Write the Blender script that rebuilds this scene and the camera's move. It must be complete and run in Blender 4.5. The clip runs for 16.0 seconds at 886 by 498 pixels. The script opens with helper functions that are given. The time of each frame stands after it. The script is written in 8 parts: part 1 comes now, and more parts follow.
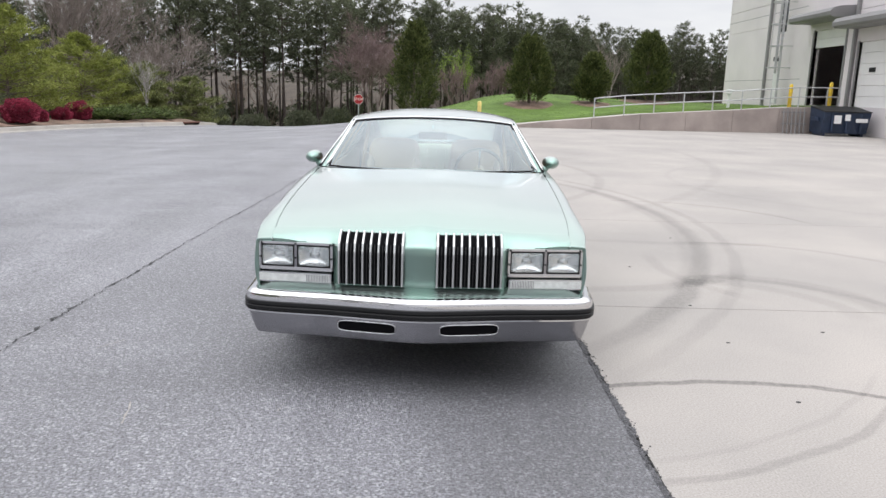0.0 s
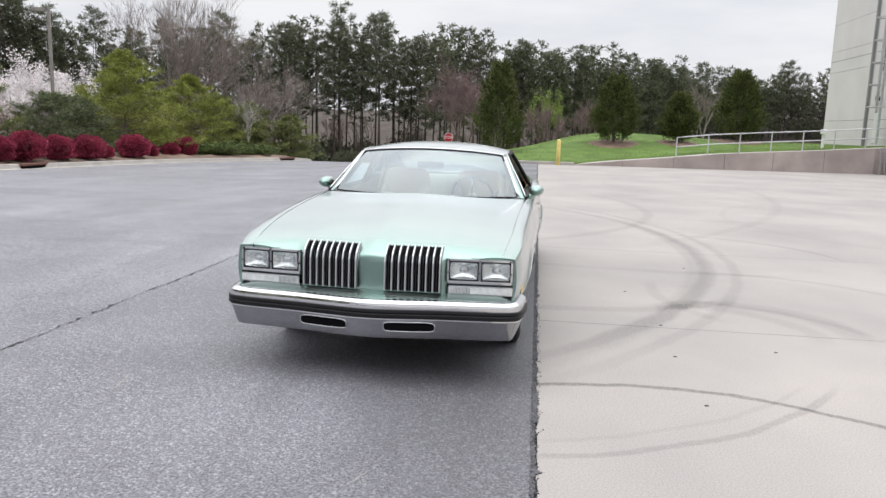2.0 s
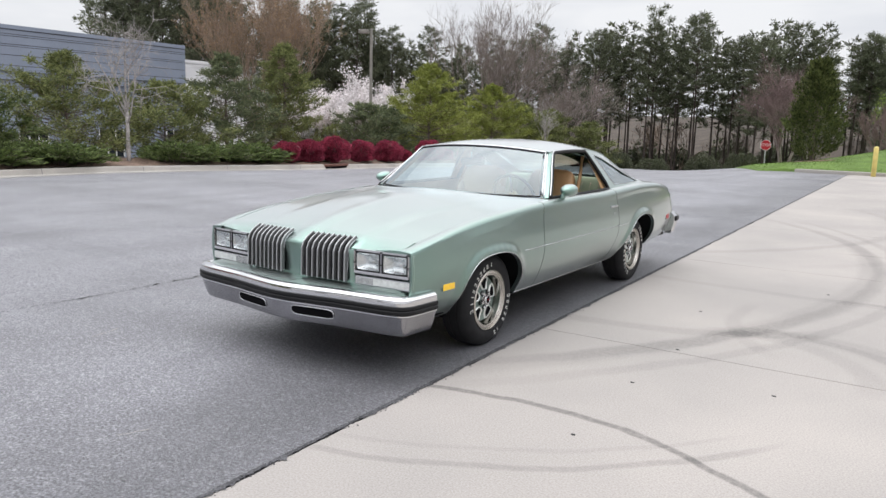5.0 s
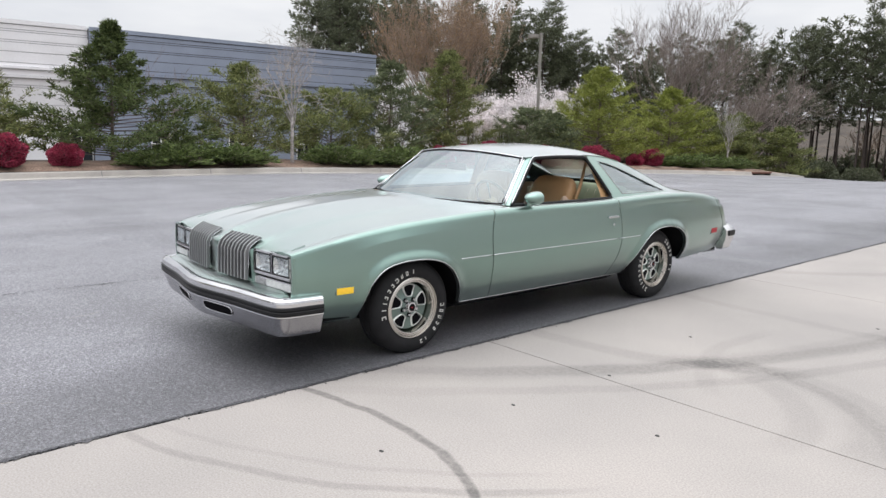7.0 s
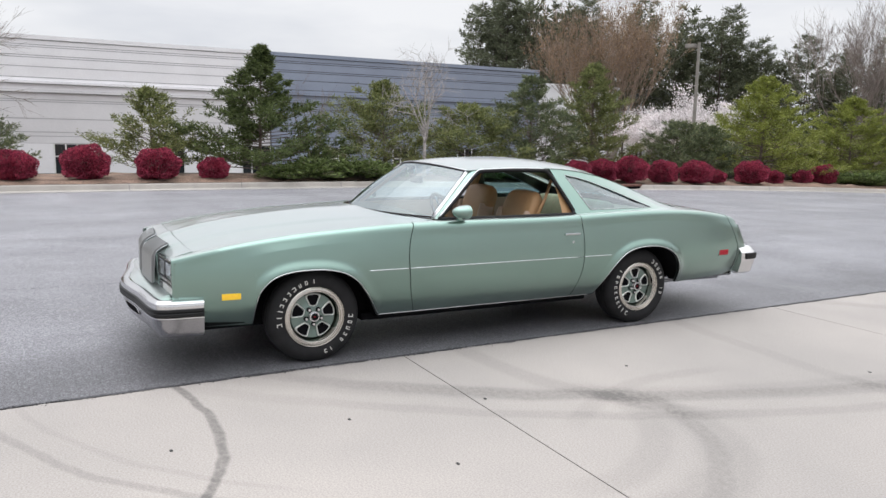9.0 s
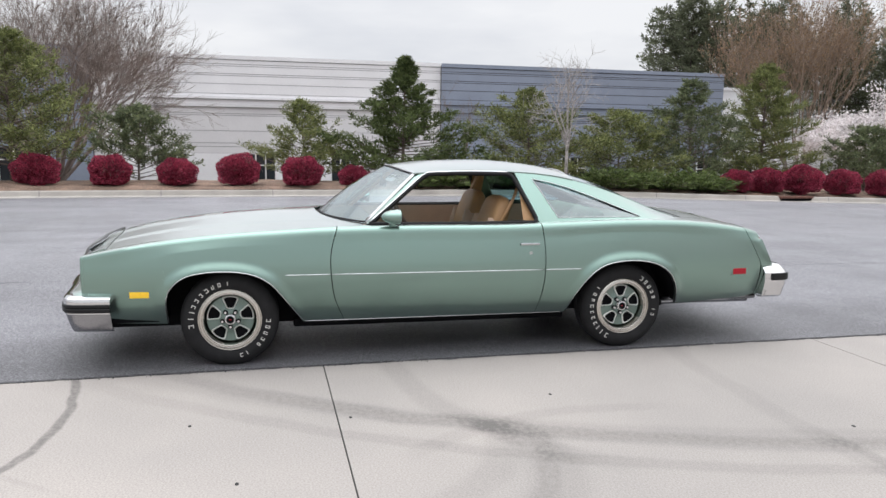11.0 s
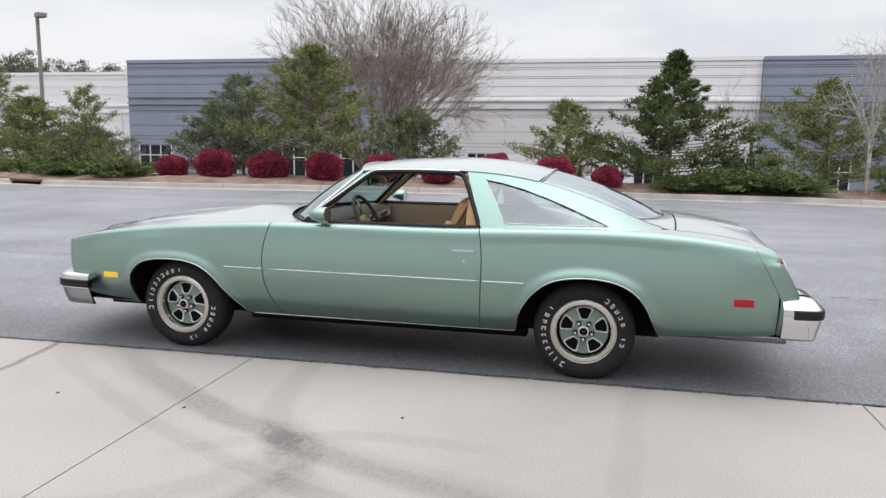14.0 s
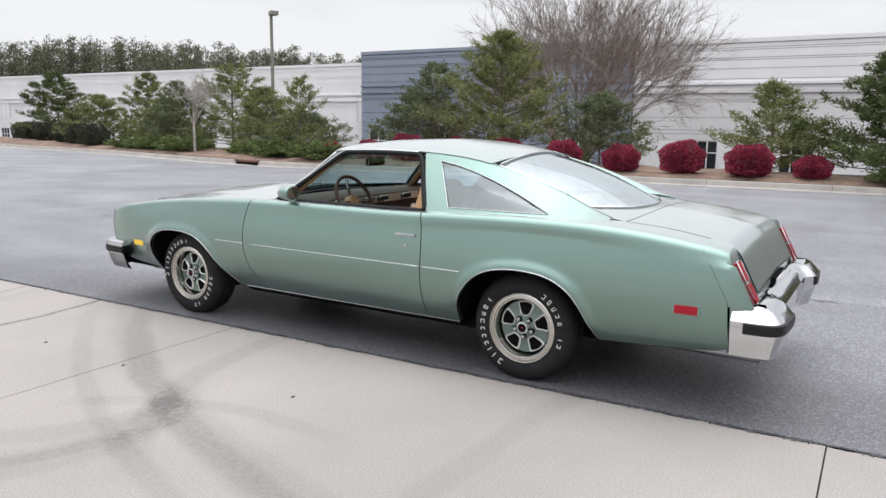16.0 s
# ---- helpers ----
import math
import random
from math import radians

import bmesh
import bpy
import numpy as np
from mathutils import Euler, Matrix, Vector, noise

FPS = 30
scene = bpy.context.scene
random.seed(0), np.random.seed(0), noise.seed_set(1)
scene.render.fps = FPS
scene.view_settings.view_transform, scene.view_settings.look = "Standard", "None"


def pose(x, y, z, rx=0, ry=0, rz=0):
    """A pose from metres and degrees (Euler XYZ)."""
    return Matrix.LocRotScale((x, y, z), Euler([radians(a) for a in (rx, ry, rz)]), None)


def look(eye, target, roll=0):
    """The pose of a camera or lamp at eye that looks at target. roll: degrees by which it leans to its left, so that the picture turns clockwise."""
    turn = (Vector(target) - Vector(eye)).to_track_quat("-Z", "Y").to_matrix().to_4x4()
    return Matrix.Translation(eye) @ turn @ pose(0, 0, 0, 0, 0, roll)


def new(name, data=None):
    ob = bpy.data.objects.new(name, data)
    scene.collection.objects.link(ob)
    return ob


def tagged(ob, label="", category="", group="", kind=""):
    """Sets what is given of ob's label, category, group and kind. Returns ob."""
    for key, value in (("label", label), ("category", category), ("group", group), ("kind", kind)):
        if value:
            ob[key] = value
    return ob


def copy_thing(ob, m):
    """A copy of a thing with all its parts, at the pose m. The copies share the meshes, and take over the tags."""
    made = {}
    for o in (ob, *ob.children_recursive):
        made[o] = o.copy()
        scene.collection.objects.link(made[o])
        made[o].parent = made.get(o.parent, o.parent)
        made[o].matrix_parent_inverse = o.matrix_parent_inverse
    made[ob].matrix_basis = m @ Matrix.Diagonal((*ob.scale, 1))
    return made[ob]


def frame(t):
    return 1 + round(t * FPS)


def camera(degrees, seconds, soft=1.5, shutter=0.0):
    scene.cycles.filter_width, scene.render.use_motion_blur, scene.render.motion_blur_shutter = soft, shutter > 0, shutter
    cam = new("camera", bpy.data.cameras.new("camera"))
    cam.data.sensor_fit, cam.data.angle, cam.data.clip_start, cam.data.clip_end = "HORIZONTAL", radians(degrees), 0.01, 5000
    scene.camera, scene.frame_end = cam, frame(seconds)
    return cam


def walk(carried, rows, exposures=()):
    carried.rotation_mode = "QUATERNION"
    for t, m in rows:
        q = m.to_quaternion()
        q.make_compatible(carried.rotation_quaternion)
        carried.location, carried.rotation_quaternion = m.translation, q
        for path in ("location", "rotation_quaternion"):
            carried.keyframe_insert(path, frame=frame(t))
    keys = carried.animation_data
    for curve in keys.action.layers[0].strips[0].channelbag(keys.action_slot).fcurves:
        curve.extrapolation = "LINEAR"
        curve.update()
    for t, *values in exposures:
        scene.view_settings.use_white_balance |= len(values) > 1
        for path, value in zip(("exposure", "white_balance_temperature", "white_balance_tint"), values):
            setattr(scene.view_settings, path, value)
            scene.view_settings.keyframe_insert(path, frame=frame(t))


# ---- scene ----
cam = camera(61.4, 16.0)
PATH = [
    (0, (0.142, -4.734, 1.544), (0.129, -2.778, 1.125), 1.6),
    (0.5, (0.228, -5.018, 1.526), (0.205, -3.058, 1.129), 1.8),
    (1, (0.428, -5.234, 1.529), (0.369, -3.271, 1.151), 1.9),
    (1.5, (0.718, -5.342, 1.516), (0.576, -3.379, 1.164), 1.8),
    (2, (1.045, -5.304, 1.526), (0.769, -3.351, 1.2), 1.8),
    (2.5, (1.422, -5.254, 1.504), (0.994, -3.324, 1.196), 1.9),
    (3, (1.82, -5.176, 1.48), (1.249, -3.283, 1.178), 1.7),
    (3.5, (2.222, -5.043, 1.509), (1.518, -3.196, 1.202), 1.8),
    (4, (2.63, -4.871, 1.499), (1.8, -3.078, 1.187), 1.7),
    (4.5, (2.997, -4.628, 1.494), (2.038, -2.903, 1.17), 1.7),
    (5, (3.354, -4.354, 1.495), (2.267, -2.708, 1.165), 1.5),
    (7.5, (4.964, -2.706, 1.548), (3.401, -1.501, 1.223), 1.5),
    (8, (5.248, -2.322, 1.563), (3.611, -1.218, 1.246), 1.4),
    (8.5, (5.464, -1.898, 1.568), (3.763, -0.894, 1.258), 1.3),
    (9, (5.659, -1.496, 1.554), (3.901, -0.592, 1.252), 1.2),
    (11.5, (5.947, 0.8, 1.515), (3.989, 1.094, 1.229), 0.8),
    (12, (5.922, 1.249, 1.528), (3.949, 1.405, 1.239), 0.8),
    (12.5, (5.868, 1.695, 1.542), (3.889, 1.703, 1.253), 0.8),
    (13, (5.826, 2.161, 1.538), (3.853, 2.013, 1.249), 0.8),
    (13.5, (5.71, 2.598, 1.527), (3.754, 2.292, 1.238), 0.8),
    (14, (5.561, 3.035, 1.514), (3.636, 2.579, 1.222), 0.7),
    (14.5, (5.388, 3.453, 1.505), (3.503, 2.855, 1.208), 0.7),
    (15, (5.18, 3.856, 1.506), (3.346, 3.118, 1.203), 0.7),
    (15.5, (4.963, 4.265, 1.501), (3.197, 3.382, 1.184), 0.7),
    (16, (4.706, 4.645, 1.487), (3.022, 3.618, 1.154), 0.7),
]
walk(cam, [(t, look(eye, target, roll)) for t, eye, target, roll in PATH])

# ---- world, sun, exposure ----
world = bpy.data.worlds.new("overcast_sky")
scene.world = world
world.use_nodes = True
_n, _l = world.node_tree.nodes, world.node_tree.links
_n.clear()
SUN_ELEV, SUN_ROT = radians(78), radians(200)


def _sky():
    out = _n.new("ShaderNodeOutputWorld")
    bg = _n.new("ShaderNodeBackground")
    sky = _n.new("ShaderNodeTexSky")
    sky.sky_type, sky.sun_disc = "NISHITA", False
    sky.sun_elevation, sky.sun_rotation = SUN_ELEV, SUN_ROT
    sky.air_density, sky.dust_density = 1.0, 2.0
    coord = _n.new("ShaderNodeTexCoord")
    mp = _n.new("ShaderNodeMapping")
    mp.inputs["Scale"].default_value = (1.2, 1.2, 5.0)
    nz = _n.new("ShaderNodeTexNoise")
    nz.inputs["Scale"].default_value, nz.inputs["Detail"].default_value = 1.6, 5.0
    nz.inputs["Roughness"].default_value = 0.55
    ramp = _n.new("ShaderNodeValToRGB")
    ramp.color_ramp.elements[0].position, ramp.color_ramp.elements[0].color = 0.36, (7.6, 7.8, 8.4, 1)
    ramp.color_ramp.elements[1].position, ramp.color_ramp.elements[1].color = 0.60, (9.8, 9.85, 10.1, 1)
    mix = _n.new("ShaderNodeMix")
    mix.data_type = "RGBA"
    mix.inputs[0].default_value = 0.90
    bg.inputs["Strength"].default_value = 0.10
    sepv = _n.new("ShaderNodeSeparateXYZ")
    sq = _n.new("ShaderNodeMath")
    sq.operation, sq.inputs[1].default_value, sq.use_clamp = "POWER", 3.5, True
    pos = _n.new("ShaderNodeMath")
    pos.operation, pos.inputs[1].default_value = "MAXIMUM", 0.0
    grad = _n.new("ShaderNodeMapRange")
    grad.inputs["From Min"].default_value, grad.inputs["From Max"].default_value = 0.0, 1.0
    grad.inputs["To Min"].default_value, grad.inputs["To Max"].default_value = 0.71, 2.75
    lift = _n.new("ShaderNodeMix")
    lift.data_type, lift.blend_type = "RGBA", "MULTIPLY"
    lift.inputs[0].default_value = 1
    _l.new(coord.outputs["Generated"], sepv.inputs[0])
    _l.new(sepv.outputs[2], pos.inputs[0])
    _l.new(pos.outputs[0], sq.inputs[0])
    _l.new(sq.outputs[0], grad.inputs["Value"])
    _l.new(grad.outputs["Result"], lift.inputs[7])
    _l.new(coord.outputs["Generated"], mp.inputs["Vector"])
    _l.new(mp.outputs["Vector"], nz.inputs["Vector"])
    _l.new(nz.outputs["Fac"], ramp.inputs["Fac"])
    _l.new(sky.outputs["Color"], mix.inputs[6])
    _l.new(ramp.outputs["Color"], mix.inputs[7])
    _l.new(mix.outputs[2], lift.inputs[6])
    _l.new(lift.outputs[2], bg.inputs["Color"])
    _l.new(bg.outputs[0], out.inputs["Surface"])


_sky()
sun = new("sun", bpy.data.lights.new("sun", "SUN"))
sun.data.energy, sun.data.angle, sun.data.color = 0.6, radians(120), (1.0, 0.97, 0.93)
sun.matrix_world = look((0.9, 2.9, 14), (0, 1.5, 0))
scene.view_settings.exposure = 0.45


# ---- materials ----
def material(name, color, rough=0.6, metal=0.0, vary=0.0, scale=6.0, fine=0.0, fine_scale=120.0, bump=0.0, bump_scale=80.0,
             coat=0.0, island=0.0, spec=0.5, color2=None):
    """Principled surface with noise variation at two scales and fine relief."""
    m = bpy.data.materials.new(name)
    m.use_nodes = True
    n, l = m.node_tree.nodes, m.node_tree.links
    b = n["Principled BSDF"]
    b.inputs["Base Color"].default_value = (*color, 1)
    b.inputs["Roughness"].default_value, b.inputs["Metallic"].default_value = rough, metal
    b.inputs["Specular IOR Level"].default_value = spec
    if coat:
        b.inputs["Coat Weight"].default_value, b.inputs["Coat Roughness"].default_value = coat, 0.03
    tc = n.new("ShaderNodeTexCoord")
    src = None
    if color2:
        rgb = n.new("ShaderNodeMix")
        rgb.data_type = "RGBA"
        rgb.inputs[6].default_value, rgb.inputs[7].default_value = (*color, 1), (*color2, 1)
        pick = n.new("ShaderNodeNewGeometry") if island else n.new("ShaderNodeTexNoise")
        if not island:
            pick.inputs["Scale"].default_value, pick.inputs["Detail"].default_value = scale, 6
            l.new(tc.outputs["Object"], pick.inputs["Vector"])
        l.new(pick.outputs["Random Per Island"] if island else pick.outputs["Fac"], rgb.inputs[0])
        src = rgb.outputs[2]
    for amount, sc in ((vary, scale), (fine, fine_scale)):
        if amount:
            nz = n.new("ShaderNodeTexNoise")
            nz.inputs["Scale"].default_value, nz.inputs["Detail"].default_value = sc, 5
            l.new(tc.outputs["Object"], nz.inputs["Vector"])
            mr = n.new("ShaderNodeMapRange")
            mr.inputs["From Min"].default_value, mr.inputs["From Max"].default_value = 0.3, 0.7
            mr.inputs["To Min"].default_value, mr.inputs["To Max"].default_value = 1 - amount, 1 + amount
            l.new(nz.outputs["Fac"], mr.inputs["Value"])
            mul = n.new("ShaderNodeMix")
            mul.data_type, mul.blend_type = "RGBA", "MULTIPLY"
            mul.inputs[0].default_value = 1
            if src:
                l.new(src, mul.inputs[6])
            else:
                mul.inputs[6].default_value = (*color, 1)
            l.new(mr.outputs["Result"], mul.inputs[7])
            src = mul.outputs[2]
    if src:
        l.new(src, b.inputs["Base Color"])
    if bump:
        nz = n.new("ShaderNodeTexNoise")
        nz.inputs["Scale"].default_value, nz.inputs["Detail"].default_value = bump_scale, 4
        l.new(tc.outputs["Object"], nz.inputs["Vector"])
        bp = n.new("ShaderNodeBump")
        bp.inputs["Strength"].default_value, bp.inputs["Distance"].default_value = bump, 0.01
        l.new(nz.outputs["Fac"], bp.inputs["Height"])
        l.new(bp.outputs["Normal"], b.inputs["Normal"])
    return m


def leafy(name, c1, c2, rough=0.7, trans=0.25):
    """Foliage: two tones chosen leaf by leaf, with a little light let through."""
    m = material(name, c1, rough, island=1, color2=c2, vary=0.25, scale=1.3, spec=0.25)
    n, l = m.node_tree.nodes, m.node_tree.links
    b = n["Principled BSDF"]
    t = n.new("ShaderNodeBsdfTranslucent")
    l.new(b.inputs["Base Color"].links[0].from_socket, t.inputs["Color"])
    mx = n.new("ShaderNodeMixShader")
    mx.inputs[0].default_value = trans
    l.new(b.outputs[0], mx.inputs[1])
    l.new(t.outputs[0], mx.inputs[2])
    l.new(mx.outputs[0], n["Material Output"].inputs["Surface"])
    return m


M_BARK = material("bark", (0.13, 0.10, 0.085), 0.9, vary=0.35, scale=3, fine=0.3, fine_scale=40, bump=0.6, bump_scale=30)
M_TWIG = material("grey_twig", (0.245, 0.205, 0.185), 0.9, vary=0.25, scale=2)
M_TWIG_RED = material("reddish_twig", (0.205, 0.145, 0.140), 0.9, vary=0.25, scale=2)
M_TWIG_BROWN = material("brown_twig", (0.285, 0.215, 0.165), 0.9, vary=0.25, scale=2)
M_BIRCH = material("pale_birch_bark", (0.37, 0.34, 0.325), 0.8, vary=0.3, scale=9, fine=0.35, fine_scale=30)
M_PINE = leafy("pine_needles", (0.055, 0.072, 0.042), (0.235, 0.270, 0.140))
M_PINE_DARK = leafy("dark_pine_needles", (0.060, 0.070, 0.046), (0.175, 0.190, 0.115))
M_PINE_BRIGHT = leafy("yellow_green_pine_needles", (0.13, 0.165, 0.035), (0.36, 0.385, 0.10))
M_PINE_OLIVE = leafy("olive_pine_needles", (0.070, 0.088, 0.036), (0.300, 0.325, 0.125))
M_SPRUCE = leafy("spruce_needles", (0.032, 0.050, 0.020), (0.165, 0.205, 0.075))
M_CONE = leafy("evergreen_scale_leaves", (0.030, 0.046, 0.016), (0.160, 0.180, 0.062))
M_RED = leafy("crimson_shrub_leaves", (0.115, 0.024, 0.042), (0.56, 0.085, 0.150), trans=0.2)
M_JUNIPER = leafy("juniper_leaves", (0.032, 0.050, 0.020), (0.20, 0.26, 0.085))
M_BOXWOOD = leafy("dark_boxwood_leaves", (0.035, 0.042, 0.03), (0.08, 0.09, 0.06))
M_PETAL = leafy("white_blossom", (0.72, 0.67, 0.67), (0.88, 0.85, 0.85), trans=0.3)
M_LIME = leafy("spring_leaves", (0.16, 0.24, 0.04), (0.28, 0.36, 0.09), trans=0.35)
M_GRASS = leafy("grass_blades", (0.105, 0.180, 0.030), (0.165, 0.250, 0.052), trans=0.3)
M_TURF = material("turf", (0.108, 0.178, 0.034), 0.95, vary=0.35, scale=0.7, fine=0.35, fine_scale=25, bump=0.7, bump_scale=60)
M_MULCH = material("pine_straw_mulch", (0.205, 0.140, 0.104), 0.95, vary=0.4, scale=1.4, fine=0.6, fine_scale=28, bump=0.8, bump_scale=60)
M_LITTER = material("woodland_floor", (0.066, 0.052, 0.040), 0.95, vary=0.35, scale=0.5, fine=0.4, fine_scale=14, bump=0.6, bump_scale=20)
M_KERB = material("kerb_concrete", (0.40, 0.375, 0.345), 0.9, vary=0.14, scale=1.5, fine=0.15, fine_scale=60, bump=0.25, bump_scale=90)
M_RAMPWALL = material("stained_retaining_concrete", (0.37, 0.315, 0.29), 0.9, vary=0.22, scale=0.8, fine=0.12, fine_scale=40, bump=0.25, bump_scale=60)
M_PANEL_WHITE = material("white_painted_panel", (0.88, 0.875, 0.89), 0.8, vary=0.04, scale=0.4, fine=0.03, fine_scale=12)
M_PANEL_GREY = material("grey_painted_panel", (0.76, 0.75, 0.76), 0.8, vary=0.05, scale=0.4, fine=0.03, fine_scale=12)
M_PANEL_BLUE = material("slate_blue_panel", (0.275, 0.315, 0.395), 0.75, vary=0.07, scale=0.5, fine=0.05, fine_scale=12)
M_GROOVE = material("panel_shadow_joint", (0.12, 0.125, 0.14), 0.9, vary=0.1)
M_GROOVE_PALE = material("pale_panel_joint", (0.46, 0.455, 0.47), 0.9, vary=0.1)
M_DOCK = material("light_grey_tilt_wall", (0.74, 0.695, 0.70), 0.85, vary=0.05, scale=0.5, fine=0.04, fine_scale=30, bump=0.1, bump_scale=40)
M_DOOR_WHITE = material("white_dock_door", (0.86, 0.85, 0.84), 0.6, vary=0.04, scale=1)
M_GALV = material("galvanised_steel", (0.52, 0.52, 0.53), 0.5, metal=0.4, vary=0.12, scale=5)
M_AWNING = material("grey_dock_awning", (0.23, 0.225, 0.225), 0.55, vary=0.1, scale=1)
M_YELLOW = material("yellow_bollard_paint", (0.72, 0.50, 0.045), 0.55, vary=0.12, scale=5)
M_PALE_YELLOW = material("faded_yellow_paint", (0.74, 0.60, 0.20), 0.65, vary=0.12, scale=5)
M_DUMPSTER = material("navy_dumpster_paint", (0.020, 0.035, 0.070), 0.5, vary=0.3, scale=4, fine=0.2, fine_scale=60)
M_BLACK = material("black_plastic", (0.014, 0.014, 0.015), 0.5, vary=0.2, scale=20, spec=0.25)
M_VOID = material("dark_interior", (0.006, 0.006, 0.007), 0.9, spec=0.05)
M_WHITE = material("white_paint", (0.78, 0.78, 0.77), 0.5, vary=0.05, scale=20)
M_STOPRED = material("red_sign_sheeting", (0.42, 0.012, 0.022), 0.45, vary=0.08, scale=8)
M_POLE = material("weathered_grey_pole", (0.24, 0.225, 0.20), 0.7, vary=0.15, scale=4)
M_RUST = material("rusty_drain_iron", (0.13, 0.06, 0.045), 0.85, vary=0.3, scale=12)
M_WINDOW = material("dark_window_glass", (0.020, 0.026, 0.032), 0.08, spec=0.6, vary=0.2, scale=1)


def asphalt_material():
    m = material("sealed_asphalt", (0.168, 0.167, 0.184), 0.36, vary=0.10, scale=0.30, fine=0.8, fine_scale=75, bump=1.0, bump_scale=120, spec=1.0)
    n, l = m.node_tree.nodes, m.node_tree.links
    b = n["Principled BSDF"]
    base = b.inputs["Base Color"].links[0].from_socket
    tc = n.new("ShaderNodeTexCoord")
    # long faint drag streaks and pale scuffed aggregate
    mp = n.new("ShaderNodeMapping")
    mp.inputs["Scale"].default_value = (0.7, 0.25, 1)
    mp.inputs["Rotation"].default_value = (0, 0, 0.9)
    nz = n.new("ShaderNodeTexNoise")
    nz.inputs["Scale"].default_value, nz.inputs["Detail"].default_value = 1.6, 7
    l.new(tc.outputs["Object"], mp.inputs["Vector"])
    l.new(mp.outputs["Vector"], nz.inputs["Vector"])
    mr = n.new("ShaderNodeMapRange")
    mr.inputs["From Min"].default_value, mr.inputs["From Max"].default_value = 0.32, 0.72
    mr.inputs["To Min"].default_value, mr.inputs["To Max"].default_value = 0.88, 1.15
    l.new(nz.outputs["Fac"], mr.inputs["Value"])
    mul = n.new("ShaderNodeMix")
    mul.data_type, mul.blend_type = "RGBA", "MULTIPLY"
    mul.inputs[0].default_value = 1
    l.new(base, mul.inputs[6])
    l.new(mr.outputs["Result"], mul.inputs[7])
    vo = n.new("ShaderNodeTexVoronoi")
    vo.inputs["Scale"].default_value = 100
    l.new(tc.outputs["Object"], vo.inputs["Vector"])
    gt = n.new("ShaderNodeMapRange")
    gt.inputs["From Min"].default_value, gt.inputs["From Max"].default_value = 0.80, 0.95
    gt.inputs["To Min"].default_value, gt.inputs["To Max"].default_value = 0.0, 0.8
    sep = n.new("ShaderNodeSeparateColor")
    l.new(vo.outputs["Color"], sep.inputs[0])
    l.new(sep.outputs[0], gt.inputs["Value"])
    mx = n.new("ShaderNodeMix")
    mx.data_type = "RGBA"
    l.new(gt.outputs["Result"], mx.inputs[0])
    l.new(mul.outputs[2], mx.inputs[6])
    mx.inputs[7].default_value = (0.40, 0.40, 0.42, 1)
    # broad, soft-edged worn and dark sealer patches, and paler gritty drifts
    last = mx.outputs[2]
    for sc, stretch, turn, lo, hi, a, c in ((0.42, (1, 1, 1), 0.0, 0.42, 0.62, 1.06, 0.88), (0.9, (1.0, 0.18, 1), 0.5, 0.44, 0.60, 0.95, 1.09), (0.8, (0.12, 1.0, 1), 0.2, 0.52, 0.62, 1.0, 0.86), (26.0, (1, 1, 1), 0.0, 0.36, 0.64, 0.84, 1.16)):
        mp2 = n.new("ShaderNodeMapping")
        mp2.inputs["Scale"].default_value, mp2.inputs["Rotation"].default_value = stretch, (0, 0, turn)
        l.new(tc.outputs["Object"], mp2.inputs["Vector"])
        nz2 = n.new("ShaderNodeTexNoise")
        nz2.inputs["Scale"].default_value, nz2.inputs["Detail"].default_value, nz2.inputs["Distortion"].default_value = sc, 8, 0.4
        l.new(mp2.outputs["Vector"], nz2.inputs["Vector"])
        r2 = n.new("ShaderNodeMapRange")
        r2.inputs["From Min"].default_value, r2.inputs["From Max"].default_value = lo, hi
        r2.inputs["To Min"].default_value, r2.inputs["To Max"].default_value = a, c
        l.new(nz2.outputs["Fac"], r2.inputs["Value"])
        m2 = n.new("ShaderNodeMix")
        m2.data_type, m2.blend_type = "RGBA", "MULTIPLY"
        m2.inputs[0].default_value = 1
        l.new(last, m2.inputs[6])
        l.new(r2.outputs["Result"], m2.inputs[7])
        last = m2.outputs[2]
        if sc == 0.42:
            ro = n.new("ShaderNodeMapRange")
            ro.inputs["From Min"].default_value, ro.inputs["From Max"].default_value = 0.42, 0.60
            ro.inputs["To Min"].default_value, ro.inputs["To Max"].default_value = 0.38, 0.52
            l.new(nz2.outputs["Fac"], ro.inputs["Value"])
            l.new(ro.outputs["Result"], b.inputs["Roughness"])
    # ragged darker strip, fading in from the lot, along the whole edge of the concrete
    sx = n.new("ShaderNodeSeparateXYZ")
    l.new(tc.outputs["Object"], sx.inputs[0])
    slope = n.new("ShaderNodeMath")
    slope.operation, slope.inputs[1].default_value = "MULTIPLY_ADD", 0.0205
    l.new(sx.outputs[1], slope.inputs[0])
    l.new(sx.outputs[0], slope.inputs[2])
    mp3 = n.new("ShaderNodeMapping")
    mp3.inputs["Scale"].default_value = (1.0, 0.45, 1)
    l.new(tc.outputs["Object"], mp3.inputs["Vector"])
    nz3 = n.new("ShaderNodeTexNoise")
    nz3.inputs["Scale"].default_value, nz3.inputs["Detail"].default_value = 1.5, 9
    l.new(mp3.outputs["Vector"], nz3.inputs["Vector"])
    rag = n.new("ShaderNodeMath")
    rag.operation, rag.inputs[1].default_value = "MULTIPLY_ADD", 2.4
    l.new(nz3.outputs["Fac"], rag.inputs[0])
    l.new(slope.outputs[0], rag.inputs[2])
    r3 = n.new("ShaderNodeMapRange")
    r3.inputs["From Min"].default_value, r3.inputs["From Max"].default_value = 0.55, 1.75
